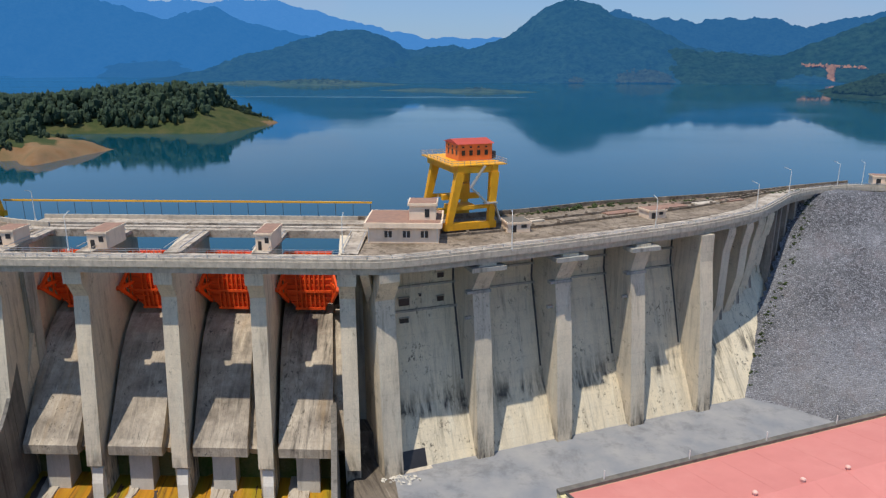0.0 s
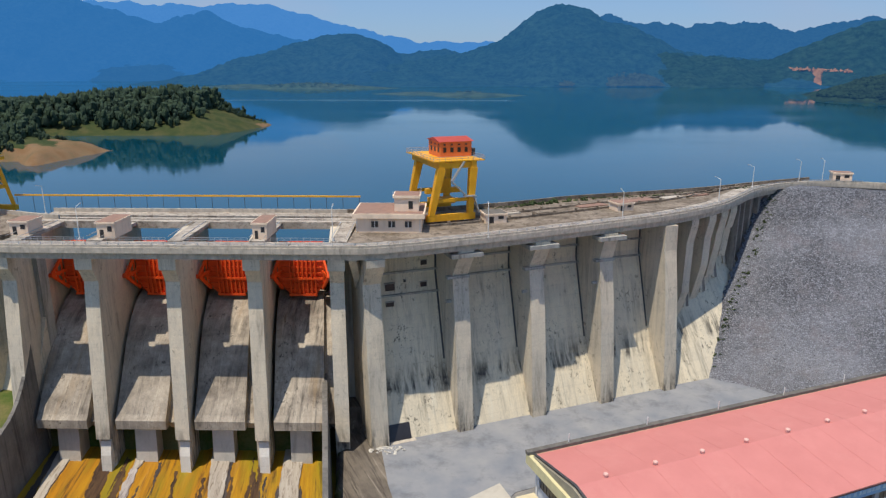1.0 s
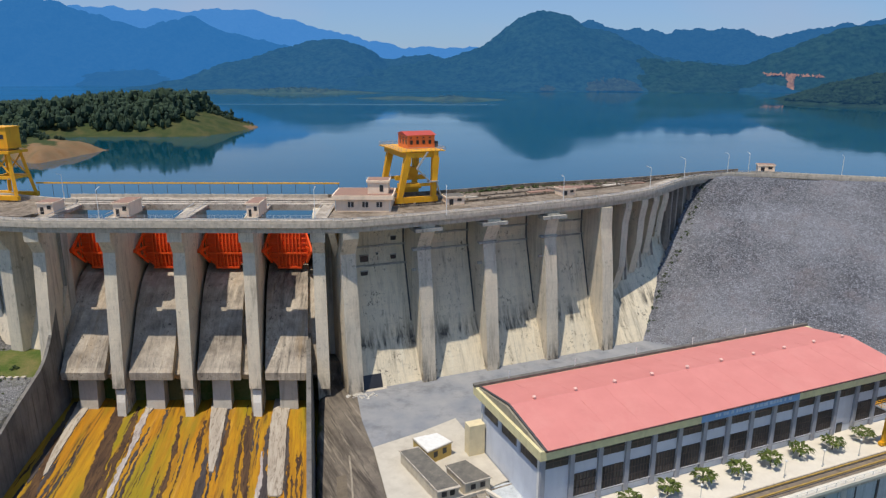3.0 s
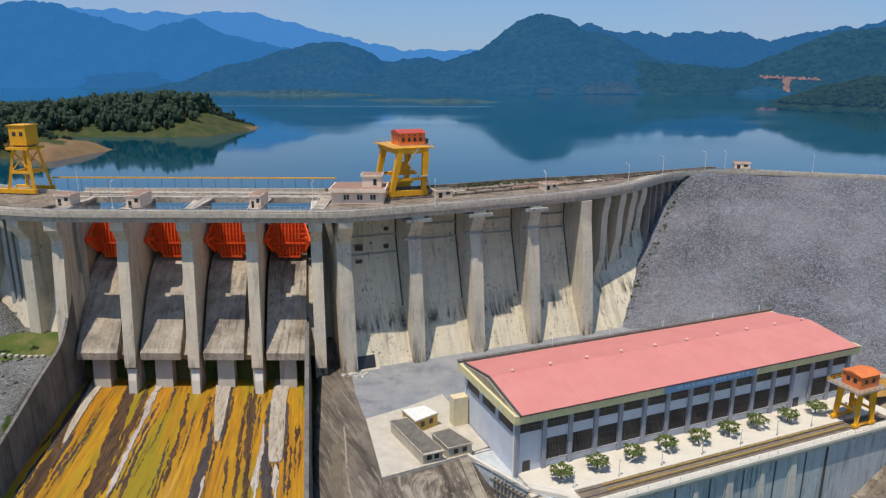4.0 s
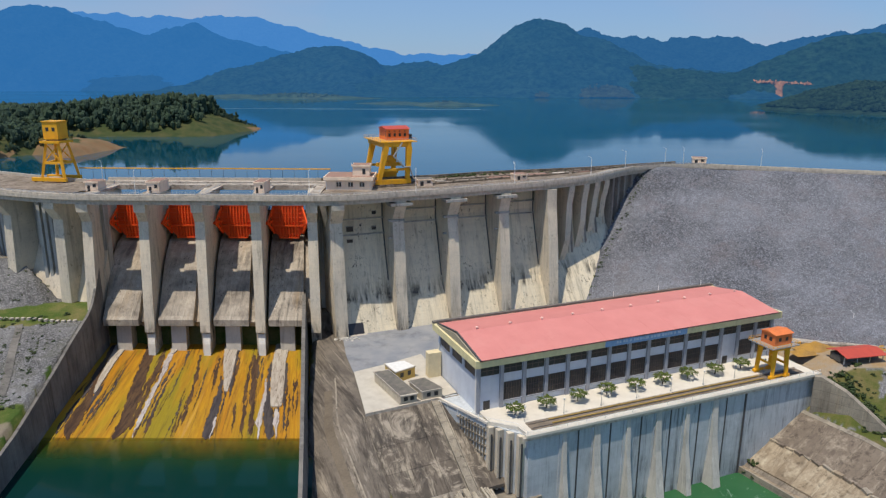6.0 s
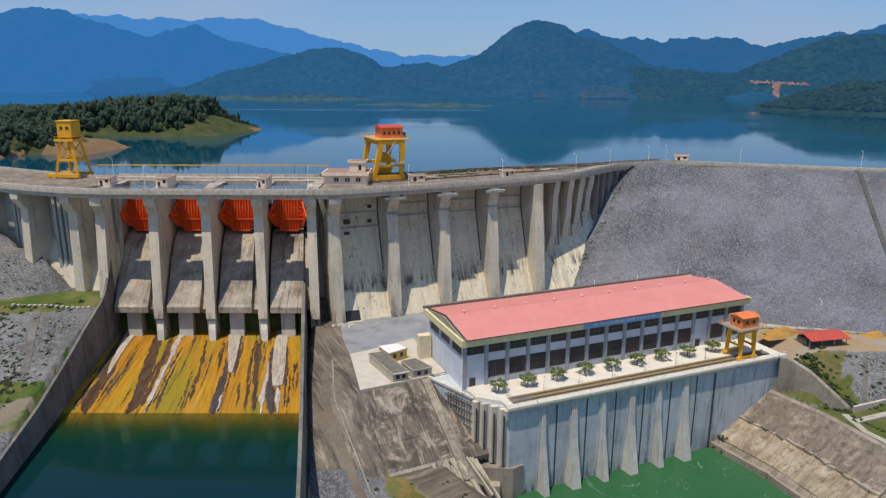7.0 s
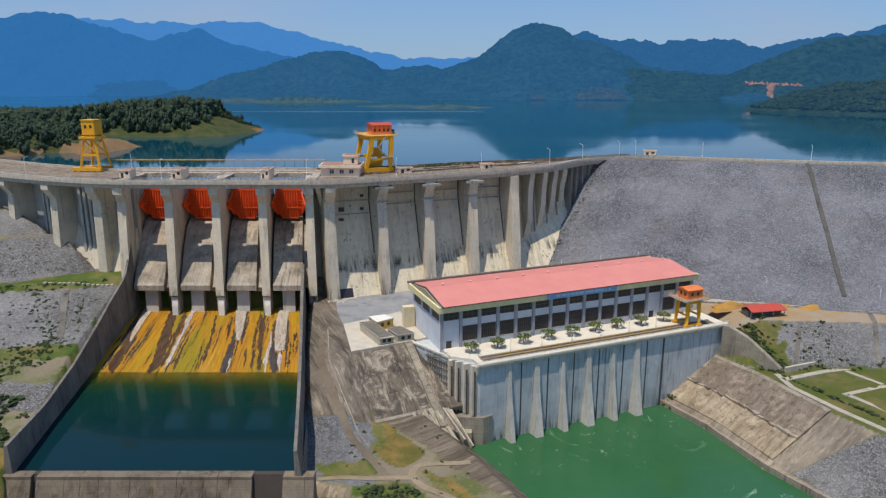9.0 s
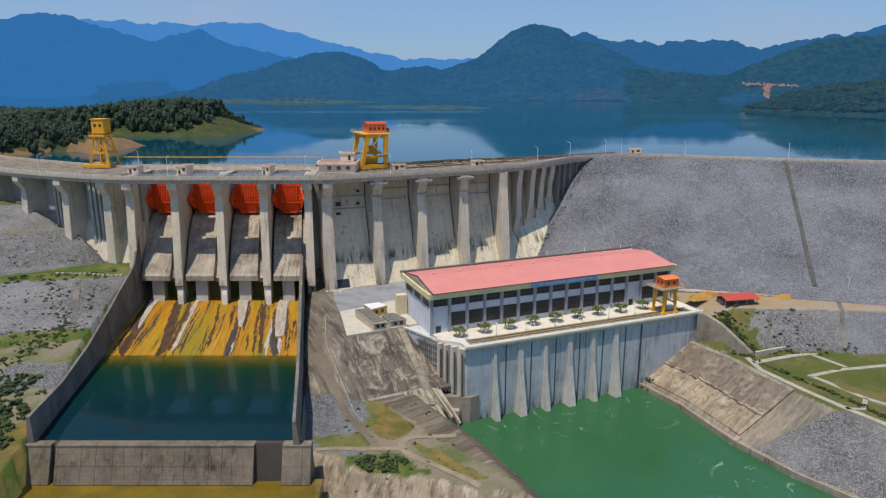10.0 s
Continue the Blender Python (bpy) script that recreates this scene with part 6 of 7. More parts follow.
def plaza_lamp(m):
    p = thing("plaza_lamp", m, "grey lamp post on the paving", "lamp", "lamps on the platform")
    part("pole", rod(fresh(), (0, 0, 0), (0, 0, 4.2), 0.09, 0.06), GALV, p)
    bm = fresh()
    bmesh.ops.create_uvsphere(bm, u_segments=10, v_segments=6, radius=0.32, matrix=Matrix.Translation((0, 0, 4.4)))
    part("globe", bm, WHITE, p)
    part("foot", rod(fresh(), (0, 0, -0.1), (0, 0, 0.4), 0.2), GALV, p)
    return p


first = plaza_lamp(PH @ pose(9.5, -9.8, -0.05))
for k in range(1, 8):
    copy_thing(first, PH @ pose(9.5 + 12.4 * k, -9.8, -0.05))

# ---- cranes ----
def gantry_crane():
    """Crest gantry crane with an orange machine house."""
    c = thing("gantry_crane", pose(-2.2, 163.9, 0, 0, 0, 22), "yellow gantry crane with an orange machine house, parked on the crest", "crane")
    for v in (-1.2, 16.6):
        part("sill_beam", box(fresh(), -2.2, v - 0.7, 0.5, 11.8, v + 0.7, 2.3), YELLOW, c)
        for u in (-1.2, 1.4, 8.2, 10.8):
            part("wheel", rod(fresh(), (u, v - 0.35, 0.42), (u, v + 0.35, 0.42), 0.42, n=14), DARKSTEEL, c)
        for u0, u1 in ((-0.8, 2.0), (10.4, 11.2)):
            part("leg", beam(fresh(), (u0, v, 2.2), (u1, v, 14.6), 1.5, 1.5, 1.9, 2.1), YELLOW, c)
    for u in (2.0, 11.2):
        part("girder", box(fresh(), u - 0.8, -2.0, 14.4, u + 0.8, 20.5, 16.4), YELLOW, c)
    for v in (-1.2, 17.6):
        part("girder", box(fresh(), 2.8, v - 0.6, 14.6, 10.4, v + 0.6, 16.2), YELLOW, c)
    part("platform", box(fresh(), -0.4, -2.2, 16.4, 14.2, 21.0, 16.65), YELLOW, c, "yellow walkway deck")
    for a, b in (((-0.4, -2.2), (14.2, -2.2)), ((14.2, -2.2), (14.2, 21.0)), ((14.2, 21.0), (-0.4, 21.0)), ((-0.4, 21.0), (-0.4, -2.2))):
        for z in (17.2, 17.75):
            part("handrail", beam(fresh(), (*a, z), (*b, z), 0.1, 0.1), GALV, c)
        for i in range(9):
            f = i / 9.0
            x, y = a[0] + (b[0] - a[0]) * f, a[1] + (b[1] - a[1]) * f
            part("handrail_post", box(fresh(), x - 0.05, y - 0.05, 16.65, x + 0.05, y + 0.05, 17.75), GALV, c)
    cab = part("machine_house", box(fresh(), 4.2, 5.0, 16.65, 13.4, 14.4, 20.9), ORANGE, c, "orange sheet-clad machine house")
    part("roof", prism_x(fresh(), [(4.5, 20.9), (9.7, 21.9), (14.9, 20.9)], 3.7, 13.9), REDROOF, cab, "dark red gable roof")
    for k in range(4):
        part("window", box(fresh(), 5.0 + k * 2.1, 4.93, 18.0, 5.9 + k * 2.1, 5.02, 19.3), DARKGLASS, cab)
        part("vent", box(fresh(), 5.1 + k * 2.1, 4.94, 19.9, 5.7 + k * 2.1, 5.02, 20.3), DARKGLASS, cab)
    for k in range(3):
        part("window", box(fresh(), 4.13, 6.0 + k * 2.8, 18.0, 4.22, 7.0 + k * 2.8, 19.3), DARKGLASS, cab)
        part("window", box(fresh(), 4.13, 6.1 + k * 2.8, 19.8, 4.22, 6.8 + k * 2.8, 20.3), DARKGLASS, cab)
    part("hoist", box(fresh(), 13.5, 7, 16.7, 15.4, 11, 18.6), DARKSTEEL, c, "dark winch box")
    part("cross_beam", box(fresh(), 1.2, 8.2, 6.2, 11.4, 9.8, 7.6), YELLOW, c)
    part("spreader", box(fresh(), 2.5, 7.0, 3.4, 9.5, 11.0, 4.8), YELLOW, c)
    part("grab_frame", box(fresh(), 5.6, 7.6, 7.6, 8.4, 10.4, 10.4), YELLOW, c)
    for u in (4.4, 8.8):
        part("cable", rod(fresh(), (u, 9, 7.5), (u, 9, 14.6), 0.09), DARKSTEEL, c)
    part("stair", beam(fresh(), (4.6, -2.4, 11.2), (8.2, -2.4, 16.4), 1.0, 0.35), GALV, c, "grey steel stair")
    part("stair", beam(fresh(), (4.6, -2.4, 11.2), (8.8, -2.4, 7.2), 1.0, 0.35), GALV, c, "grey steel stair")
    part("landing", box(fresh(), 8.2, -3.0, 6.9, 11.6, -1.4, 7.2), GALV, c)
    part("stair", beam(fresh(), (11.0, -2.4, 7.1), (12.6, -2.4, 2.3), 0.9, 0.3), GALV, c, "grey steel stair")
    for v in (-1.2, 16.6):
        part("tie", beam(fresh(), (0.2, v, 6.0), (10.6, v, 6.0), 0.7, 0.9), YELLOW, c)
    return c


gantry_crane()


def tower_crane_gantry():
    """Tall yellow gantry over the left wing."""
    c = thing("gantry_crane", pose(-131, 172.5, 0, 0, 0, -8), "tall all-yellow gantry crane with a yellow cabin, on the crest", "crane")
    part("sill_beam", box(fresh(), -7, -5.0, 0.4, 7.4, -3.6, 1.8), YELLOW, c)
    part("sill_beam", box(fresh(), -7, 3.6, 0.4, 7.4, 5.0, 1.8), YELLOW, c)
    mid = 1.9
    for v, w in ((-4.3, -2.6), (4.3, 2.6)):
        for s in (-1, 1):
            part("leg", beam(fresh(), (mid + s * 4.7, v, 1.7), (mid + s * 2.6, w, 15.0), 1.0, 1.0, 0.9, 0.9), YELLOW, c)
        part("cross_beam", beam(fresh(), (mid - 3.9, v * 0.82, 7.4), (mid + 3.9, v * 0.82, 7.4), 0.7, 0.9), YELLOW, c)
        part("brace", beam(fresh(), (mid - 3.7, v * 0.8, 7.6), (mid + 2.4, w, 14.2), 0.35, 0.35), YELLOW, c)
        part("brace", beam(fresh(), (mid + 3.7, v * 0.8, 7.6), (mid - 2.4, w, 14.2), 0.35, 0.35), YELLOW, c)
        for u in (-5.8, -2.8, 3.6, 6.4):
            part("wheel", rod(fresh(), (u, v - 0.3, 0.42), (u, v + 0.3, 0.42), 0.42, n=14), DARKSTEEL, c)
    for s in (-1, 1):
        part("cross_beam", beam(fresh(), (mid + s * 3.8, -3.5, 7.4), (mid + s * 3.8, 3.5, 7.4), 0.6, 0.8), YELLOW, c)
    part("platform", box(fresh(), mid - 4.1, -4.2, 15.0, mid + 4.1, 4.2, 15.9), YELLOW, c)
    for z in (16.5, 17.0):
        for a, b in (((mid - 4.1, -4.2), (mid + 4.1, -4.2)), ((mid + 4.1, -4.2), (mid + 4.1, 4.2))):
            part("handrail", beam(fresh(), (*a, z), (*b, z), 0.1, 0.1), YELLOW, c)
    cab = part("cabin", box(fresh(), mid - 3.0, -2.9, 16.6, mid + 3.2, 2.9, 23.0), YELLOW, c, "yellow cabin")
    part("roof", box(fresh(), mid - 3.3, -3.2, 23.0, mid + 3.5, 3.2, 23.4), YELLOW, cab)
    part("bracket", box(fresh(), mid - 2.5, -2.5, 15.9, mid + 2.5, 2.5, 16.6), DARKSTEEL, c)
    for x in (mid - 1.7, mid + 0.9):
        part("window", box(fresh(), x, -2.97, 19.6, x + 1.2, -2.88, 21.0), DARKGLASS, cab)
    for k in range(3):
        part("ladder_rung", box(fresh(), 5.0 - 0.6 * k, -4.3, 3 + k * 4, 5.8 - 0.6 * k, -4.1, 3.3 + k * 4), GALV, c)
    return c


tower_crane_gantry()


def platform_crane():
    c = thing("gantry_crane", PH @ pose(94.0, -14.9, -0.02), "small yellow gantry crane with an orange cabin on the platform", "crane")
    for u, lean in ((0.0, 0.5), (5.8, -0.5)):
        for v, tilt in ((0.0, 0.35), (6.2, -0.35)):
            part("leg", beam(fresh(), (u, v, 0.9), (u + lean, v + tilt, 9.6), 1.0, 1.0, 1.35, 1.35), YELLOW, c)
            bogie = part("bogie", box(fresh(), u - 1.1, v - 0.55, 0.3, u + 1.1, v + 0.55, 1.15), YELLOW, c)
            for o in (-0.65, 0.65):
                part("wheel", rod(fresh(), (u + o, v - 0.3, 0.34), (u + o, v + 0.3, 0.34), 0.3, n=12), DARKSTEEL, bogie)
    for v in (0.2, 6.0):
        part("girder", box(fresh(), -0.4, v - 0.5, 9.4, 6.2, v + 0.5, 10.7), YELLOW, c)
        part("sill_beam", box(fresh(), 0.9, v - 0.35, 0.5, 4.9, v + 0.35, 1.1), YELLOW, c)
    for u in (0.4, 5.4):
        part("girder", box(fresh(), u - 0.45, 0.75, 9.5, u + 0.45, 5.45, 10.6), YELLOW, c)
        part("tie", beam(fresh(), (u, 0.3, 4.6), (u, 5.9, 4.6), 0.5, 0.6), YELLOW, c)
    part("platform", box(fresh(), -3.0, -1.6, 10.7, 8.4, 7.8, 10.95), GALV, c, "grey walkway deck")
    for a, b in (((-3.0, -1.6), (8.4, -1.6)), ((8.4, -1.6), (8.4, 7.8)), ((8.4, 7.8), (-3.0, 7.8)), ((-3.0, 7.8), (-3.0, -1.6))):
        for z in (11.4, 11.95):
            part("handrail", beam(fresh(), (*a, z), (*b, z), 0.09, 0.09), YELLOW, c)
        for i in range(6):
            x, y = a[0] + (b[0] - a[0]) * i / 6.0, a[1] + (b[1] - a[1]) * i / 6.0
            part("handrail_post", box(fresh(), x - 0.05, y - 0.05, 10.95, x + 0.05, y + 0.05, 11.95), YELLOW, c)
    cab = part("cabin", box(fresh(), -0.3, 0.2, 10.95, 6.6, 5.6, 14.6), ORANGE, c, "orange cabin")
    part("roof", prism_x(fresh(), [(-0.2, 14.6), (2.9, 15.3), (6.0, 14.6)], -0.7, 7.0), ORANGE, cab, "orange sheet roof")
    for k in range(2):
        part("window", box(fresh(), 1.2 + k * 2.8, 0.13, 12.3, 2.2 + k * 2.8, 0.22, 13.5), DARKGLASS, cab)
        part("window", box(fresh(), -0.37, 1.4 + k * 2.0, 12.3, -0.28, 2.4 + k * 2.0, 13.5), DARKGLASS, cab)
    part("winch", box(fresh(), 6.9, 1.5, 10.95, 8.0, 4.0, 12.2), YELLOW, c)
    part("hook_block", box(fresh(), 2.3, 2.4, 4.6, 3.5, 3.8, 6.4), YELLOW, c)
    part("cable", rod(fresh(), (2.9, 3.1, 6.3), (2.9, 3.1, 10.7), 0.1), DARKSTEEL, c)
    part("ladder", beam(fresh(), (6.3, 5.6, 0.4), (6.0, 6.9, 10.7), 0.6, 0.12), GALV, c, "steel ladder")
    return c


platform_crane()

# ---- houses on the crest ----
def crest_house():
    h = thing("gate_house", pose(-21.2, 152.2, 0), "cream two-storey control house with a brown flat roof", "building")
    part("wall", box(fresh(), 0, 0, -0.1, 16.6, 13.0, 4.0), CREAM, h)
    part("roof_edge", box(fresh(), -0.8, -0.9, 3.7, 17.4, 13.8, 4.9), CREAM, h, "cream parapet band")
    part("roof", box(fresh(), -0.4, -0.5, 4.86, 17.0, 13.4, 4.95), FLATROOF, h)
    cab = part("upper_room", box(fresh(), 9.6, 2.4, 4.95, 15.8, 8.6, 8.6), CREAM, h)
    part("roof_edge", box(fresh(), 9.2, 2.0, 8.4, 16.2, 9.0, 9.0), CREAM, cab)
    part("roof", box(fresh(), 9.5, 2.3, 8.96, 15.9, 8.7, 9.06), FLATROOF, cab)
    part("window", box(fresh(), 13.2, 2.33, 5.6, 14.3, 2.45, 7.6), DARKGLASS, cab)
    for x in (3.9, 8.2, 12.4):
        win = part("window", box(fresh(), x, -0.07, 1.3, x + 1.7, 0.05, 2.9), DARKGLASS, h)
        part("frame", box(fresh(), x + 0.75, -0.12, 1.3, x + 0.92, -0.07, 2.9), WHITE, win)
        part("canopy", box(fresh(), x - 0.2, -0.6, 3.0, x + 1.9, 0.0, 3.15), CREAM, win)
    for x in (0.2, 16.2):
        part("downpipe", rod(fresh(), (x, -0.1, 0), (x, -0.1, 3.8), 0.08), WHITE, h)
    for x, y in ((9.3, 2.1), (16.1, 2.1), (16.1, 8.9)):
        part("aerial", rod(fresh(), (x, y, 8.9), (x, y, 10.0), 0.05), WHITE, h)
    return h


crest_house()


def hoist_house(x0, x1, y0, y1, h, roofing, label, turn=0.0):
    o = thing("hoist_house", pose(x0, y0, 0, 0, 0, turn), label, "building", "hoist houses on the crest")
    w, d = x1 - x0, y1 - y0
    part("wall", box(fresh(), 0, 0, -0.1, w, d, h), CREAM, o)
    part("roof_edge", box(fresh(), -0.3, -0.3, h - 0.35, w + 0.3, d + 0.3, h + 0.1), CREAM, o)
    part("roof", box(fresh(), -0.1, -0.1, h + 0.05, w + 0.1, d + 0.1, h + 0.16), roofing, o)
    part("door", box(fresh(), w * 0.16, -0.06, 0, w * 0.38, 0.06, min(2.1, h * 0.7)), DARKGLASS, o)
    part("window", box(fresh(), w * 0.6, -0.05, h * 0.42, w * 0.85, 0.06, h * 0.75), DARKGLASS, o)
    return o


hoist_house(-83.6, -79.2, 144.6, 153.4, 3.9, FLATROOF, "cream hoist house with a brown roof")
hoist_house(-45.4, -41.9, 144.6, 153.6, 3.9, FLATROOF, "cream hoist house with a brown roof")
hoist_house(-107.0, -102.4, 147.5, 153.5, 3.4, FLATROOF, "cream hoist house with a brown roof")
hoist_house(12.2, 18.0, 162.8, 168.2, 2.5, GREYROOF, "small white-walled store on the crest", 14)
hoist_house(51.4, 56.6, 179.4, 184.2, 2.3, FLATROOF, "small cream store on the crest", 20)
hoist_house(144.0, 150.4, 236.6, 241.2, 3.1, FLATROOF, "cream guard kiosk at the end of the crest", -14)

# yellow lifting beam over the upstream parapet
lb = thing("lifting_beam", label="long yellow rail carried on thin posts along the parapet", category="rail")
part("rail", beam(fresh(), (-124, 177, 4.5), (-23.4, 177, 4.5), 0.4, 0.45), YELLOW, lb)
for k in range(22):
    x = -123.5 + k * 4.75
    part("post", rod(fresh(), (x, 177, -1.5), (x, 177, 4.3), 0.07, n=6), DARKSTEEL, lb)

# guard rails at the openings
for a, b in BAYS:
    g = thing("guard_rail", pose(a + 2, 141.5, -0.02), "thin steel guard rail beside the gate opening", "railing", "guard rails along the openings")
    w = b - a - 4
    for z in (0.55, 1.05):
        part("rail", beam(fresh(), (0, 0, z), (w, 0, z), 0.07, 0.07), GALV, g)
    for i in range(11):
        part("post", box(fresh(), w * i / 10 - 0.04, -0.04, 0, w * i / 10 + 0.04, 0.04, 1.05), GALV, g)
    part("footing", box(fresh(), 0, -0.18, -0.6, w, 0.1, 0.04), KERB, g, "concrete edge strip")

# ---- road lamps ----
def road_lamp(m):
    p = thing("street_lamp", m, "slim white street lamp on the crest road", "lamp", "street lamps along the crest")
    part("pole", rod(fresh(), (0, 0, 0), (0, 0, 8.0), 0.13, 0.08), WHITE, p)
    part("arm", rod(fresh(), (0, 0, 8.0), (0, 1.7, 8.5), 0.07, 0.05), WHITE, p)
    part("lamp_head", beam(fresh(), (0, 1.6, 8.5), (0, 2.4, 8.6), 0.32, 0.16), GALV, p)
    part("base", box(fresh(), -0.25, -0.25, -0.05, 0.25, 0.25, 0.5), WHITE, p)
    return p


lamp = road_lamp(pose(-86.9, 142.6, 0))
for x, y, turn in ((-25.6, 143.2, 0), (12, 146.6, 0), (49.5, 166.4, 10), (84, 189, 30), (105.5, 215.8, 40), (138, 232.6, 0), (171, 222.4, -15), (220.5, 205.6, -15), (272, 193, -15), (-112.4, 171.6, 180), (-150, 152.4, -20), (128.5, 230.4, 20)):
    copy_thing(lamp, pose(x, y, 0, 0, 0, turn))
foot_lamp = road_lamp(pose(172.3, 139.6, -50.8))
for x, y in ((212.8, 125.2), (232, 119.4)):
    copy_thing(foot_lamp, pose(x, y, -50.8))

# ---- embankment stair, foot road, shed ----
stair = thing("slope_stair", label="narrow grey concrete stair down the rock slope", category="stairs")
DARK_STAIR = concrete("dark_stair_concrete", (0.12, 0.115, 0.105), (0.08, 0.078, 0.073), amount=0.5, lifts=0)
top_p, foot_p = Vector((217.4, 203.6, -0.3)), Vector((199.4, 127.5, -49.6))


def down_slope(f, off, lift):
    p = top_p.lerp(foot_p, f)
    x, y = p.x + 0.95 * off, p.y - 0.31 * off
    return (x, y, float(rock_height(np.array([x]), np.array([y]))[0]) * 1.0 + lift)


for k in range(16):
    f0, f1 = k / 16.0, (k + 0.97) / 16.0
    ring = [[down_slope(f, -0.9, -1), down_slope(f, 0.9, -1), down_slope(f, 0.9, 0.45), down_slope(f, -0.9, 0.45)] for f in (f0, f1)]
    part("flight", loft(fresh(), ring), DARK_STAIR, stair)
part("parapet", strip(fresh(), offset(stretch_of(FRONT, 138, 700), 0.2), offset(stretch_of(FRONT, 138, 700), 0.6), 0.86, 1.1), KERB, road)
fr_line = [Vector(p) for p in ((139, 139.5), (168, 134.8), (192, 130), (213, 124), (240, 117), (330, 92), (420, 66))]
part("foot_road", strip(fresh(), offset(fr_line, -6), fr_line, -51.6, -50.75), DECK, yard, "pale road below the rock slope")
shed = thing("shed", pose(161.5, 118.5, -51.2, 0, 0, 12), "open shed with a red sheet roof", "building")
part("roof", prism_x(fresh(), [(-4.6, 2.5), (0, 3.7), (4.6, 2.5), (4.6, 2.35), (0, 3.55), (-4.6, 2.35)], -8, 8), REDROOF, shed, "red sheet roof")
part("wall", box(fresh(), -7.5, -1.5, -0.2, 7.5, 3.0, 2.2), GREYROOF, shed)
for x in (-7.6, -2.5, 2.5, 7.6):
    part("post", box(fresh(), x - 0.12, -3.4, -0.2, x + 0.12, -3.15, 2.4), GALV, shed)

# heaps of ochre soil beside the shed
HEAP = grassy("ochre_heap_soil", (0.46, 0.26, 0.06), (0.38, 0.21, 0.055), (0.3, 0.2, 0.1), 0.5)


def soil_heap(x, y, r, h, seed):
    gx, gy = np.meshgrid(np.linspace(-1, 1, 25), np.linspace(-1, 1, 25))
    gz = np.clip(1 - np.hypot(gx, gy * 1.1) + 0.16 * wavy(gx * 9, gy * 9, 2.2, seed), -0.05, 1)
    vs = np.stack([gx.ravel() * r, gy.ravel() * r * 0.6, gz.ravel() * h - 0.1], 1)
    k = (np.arange(24)[:, None] * 25 + np.arange(24)[None]).ravel()
    me = bpy.data.meshes.new("soil_mound")
    me.from_pydata(vs.tolist(), [], np.stack([k, k + 1, k + 26, k + 25], 1).tolist())
    me.materials.append(HEAP)
    ob = new("soil_mound", me)
    ob.matrix_basis = pose(x, y, -51.5, 0, 0, 14)
    return tagged(ob, "low mound of loose ochre soil", "soil mound", "soil mounds by the shed")


for x, y, r, h, seed in ((153, 128.5, 7.5, 2.6, 1.0), (187, 127, 8, 1.8, 2.0), (147, 124, 4.5, 1.4, 3.0), (177, 128.5, 5, 1.2, 4.0)):
    soil_heap(x, y, r, h, seed)

# ---- lawn paths and wing wall by the river ----
PATHWAY = plain("dusty_path_concrete", (0.42, 0.385, 0.31), (0.32, 0.295, 0.235), 0.4, 0.92, dirt=(0.17, 0.16, 0.09), dirt_amount=0.6)
paths = thing("lawn_paths", label="pale concrete paths round the lawns", category="path", kind="structure")
for line, w in (([(154.6, 88.7), (154.6, 77.5), (161.6, 60.8), (168, 48.1), (175, 35.9), (190, 10)], 2.2), ([(154.8, 84), (156.2, 84.4), (172.2, 90.4), (193, 96), (210.8, 93.4), (260, 86)], 2.3), ([(169.5, 71.6), (185.1, 77.6), (203.5, 81.2), (240, 84)], 1.9), ([(170.6, 71.5), (172.1, 69.2), (179.6, 53.9), (183.5, 49.7), (200, 40)], 1.9), ([(181.5, 91.5), (188, 79.7)], 1.7), ([(179.6, 53.9), (174, 46), (168.6, 46.6)], 1.5)):
    pl = [Vector(p) for p in line]
    part("path", strip(fresh(), offset(pl, -w / 2), offset(pl, w / 2), -66.5, -64.05), PATHWAY, paths)
def bank_concrete(name, light, dark, black, pale):
    n = Net(name)
    c = slope_colour(n, light, dark, black, pale, "x", -28)
    c = n.mix(n.ramp(n.noise(0.25, 6, 0.7), 0.45, 0.65, 0.0, 0.75), c, dark)
    c = n.mix(n.ramp(n.object_random(), 0.0, 1.0, 0.0, 0.4), c, black)
    c = n.mix(n.ramp(n.noise(0.2, 7, 0.75, stretch=(1, 1, 0.5), warp=0.2), 0.52, 0.64, 0.0, 0.6), c, pale)
    c = n.mix(n.ramp(n.noise(0.4, 7, 0.78, stretch=(1, 1, 0.35), warp=0.2), 0.53, 0.63, 0.0, 0.75), c, (black[0] * 0.6, black[1] * 0.6, black[2] * 0.6))
    n.bump(n.noise(1.2, 5, 0.7), 0.5, 0.15)
    return n.done(c, 0.92, 0, 0.2)


BANKLOW = bank_concrete("tan_bank_concrete", (0.44, 0.36, 0.25), (0.28, 0.22, 0.15), (0.17, 0.13, 0.09), (0.52, 0.45, 0.33))
BANKUP = bank_concrete("brown_bank_concrete", (0.27, 0.22, 0.17), (0.18, 0.145, 0.11), (0.12, 0.095, 0.075), (0.4, 0.34, 0.26))
wing2 = thing("river_wing_wall", label="stained concrete wing wall beside the river bank", category="wall", kind="structure")
bm = loft(fresh(), [[(x, y, -82), (x + 1.5, y + 2, -82), (x + 1.5, y + 2, z), (x, y, z)] for x, y, z in ((139.5, 103.5, -51.0), (141.5, 102.8, -51.0), (147, 98, -54), (153, 93, -59.5), (158, 90.5, -64.2))])
part("wall", bm, CORNER, wing2)
part("kerb_wall", prism_z(fresh(), [(158.7, 90.2), (174.2, 96.2), (173.9, 97.0), (158.4, 91.0)], -66, -62.4), KERB, wing2, "low white wall by the path")
toe = [Vector(p) for p in RIVER_R]
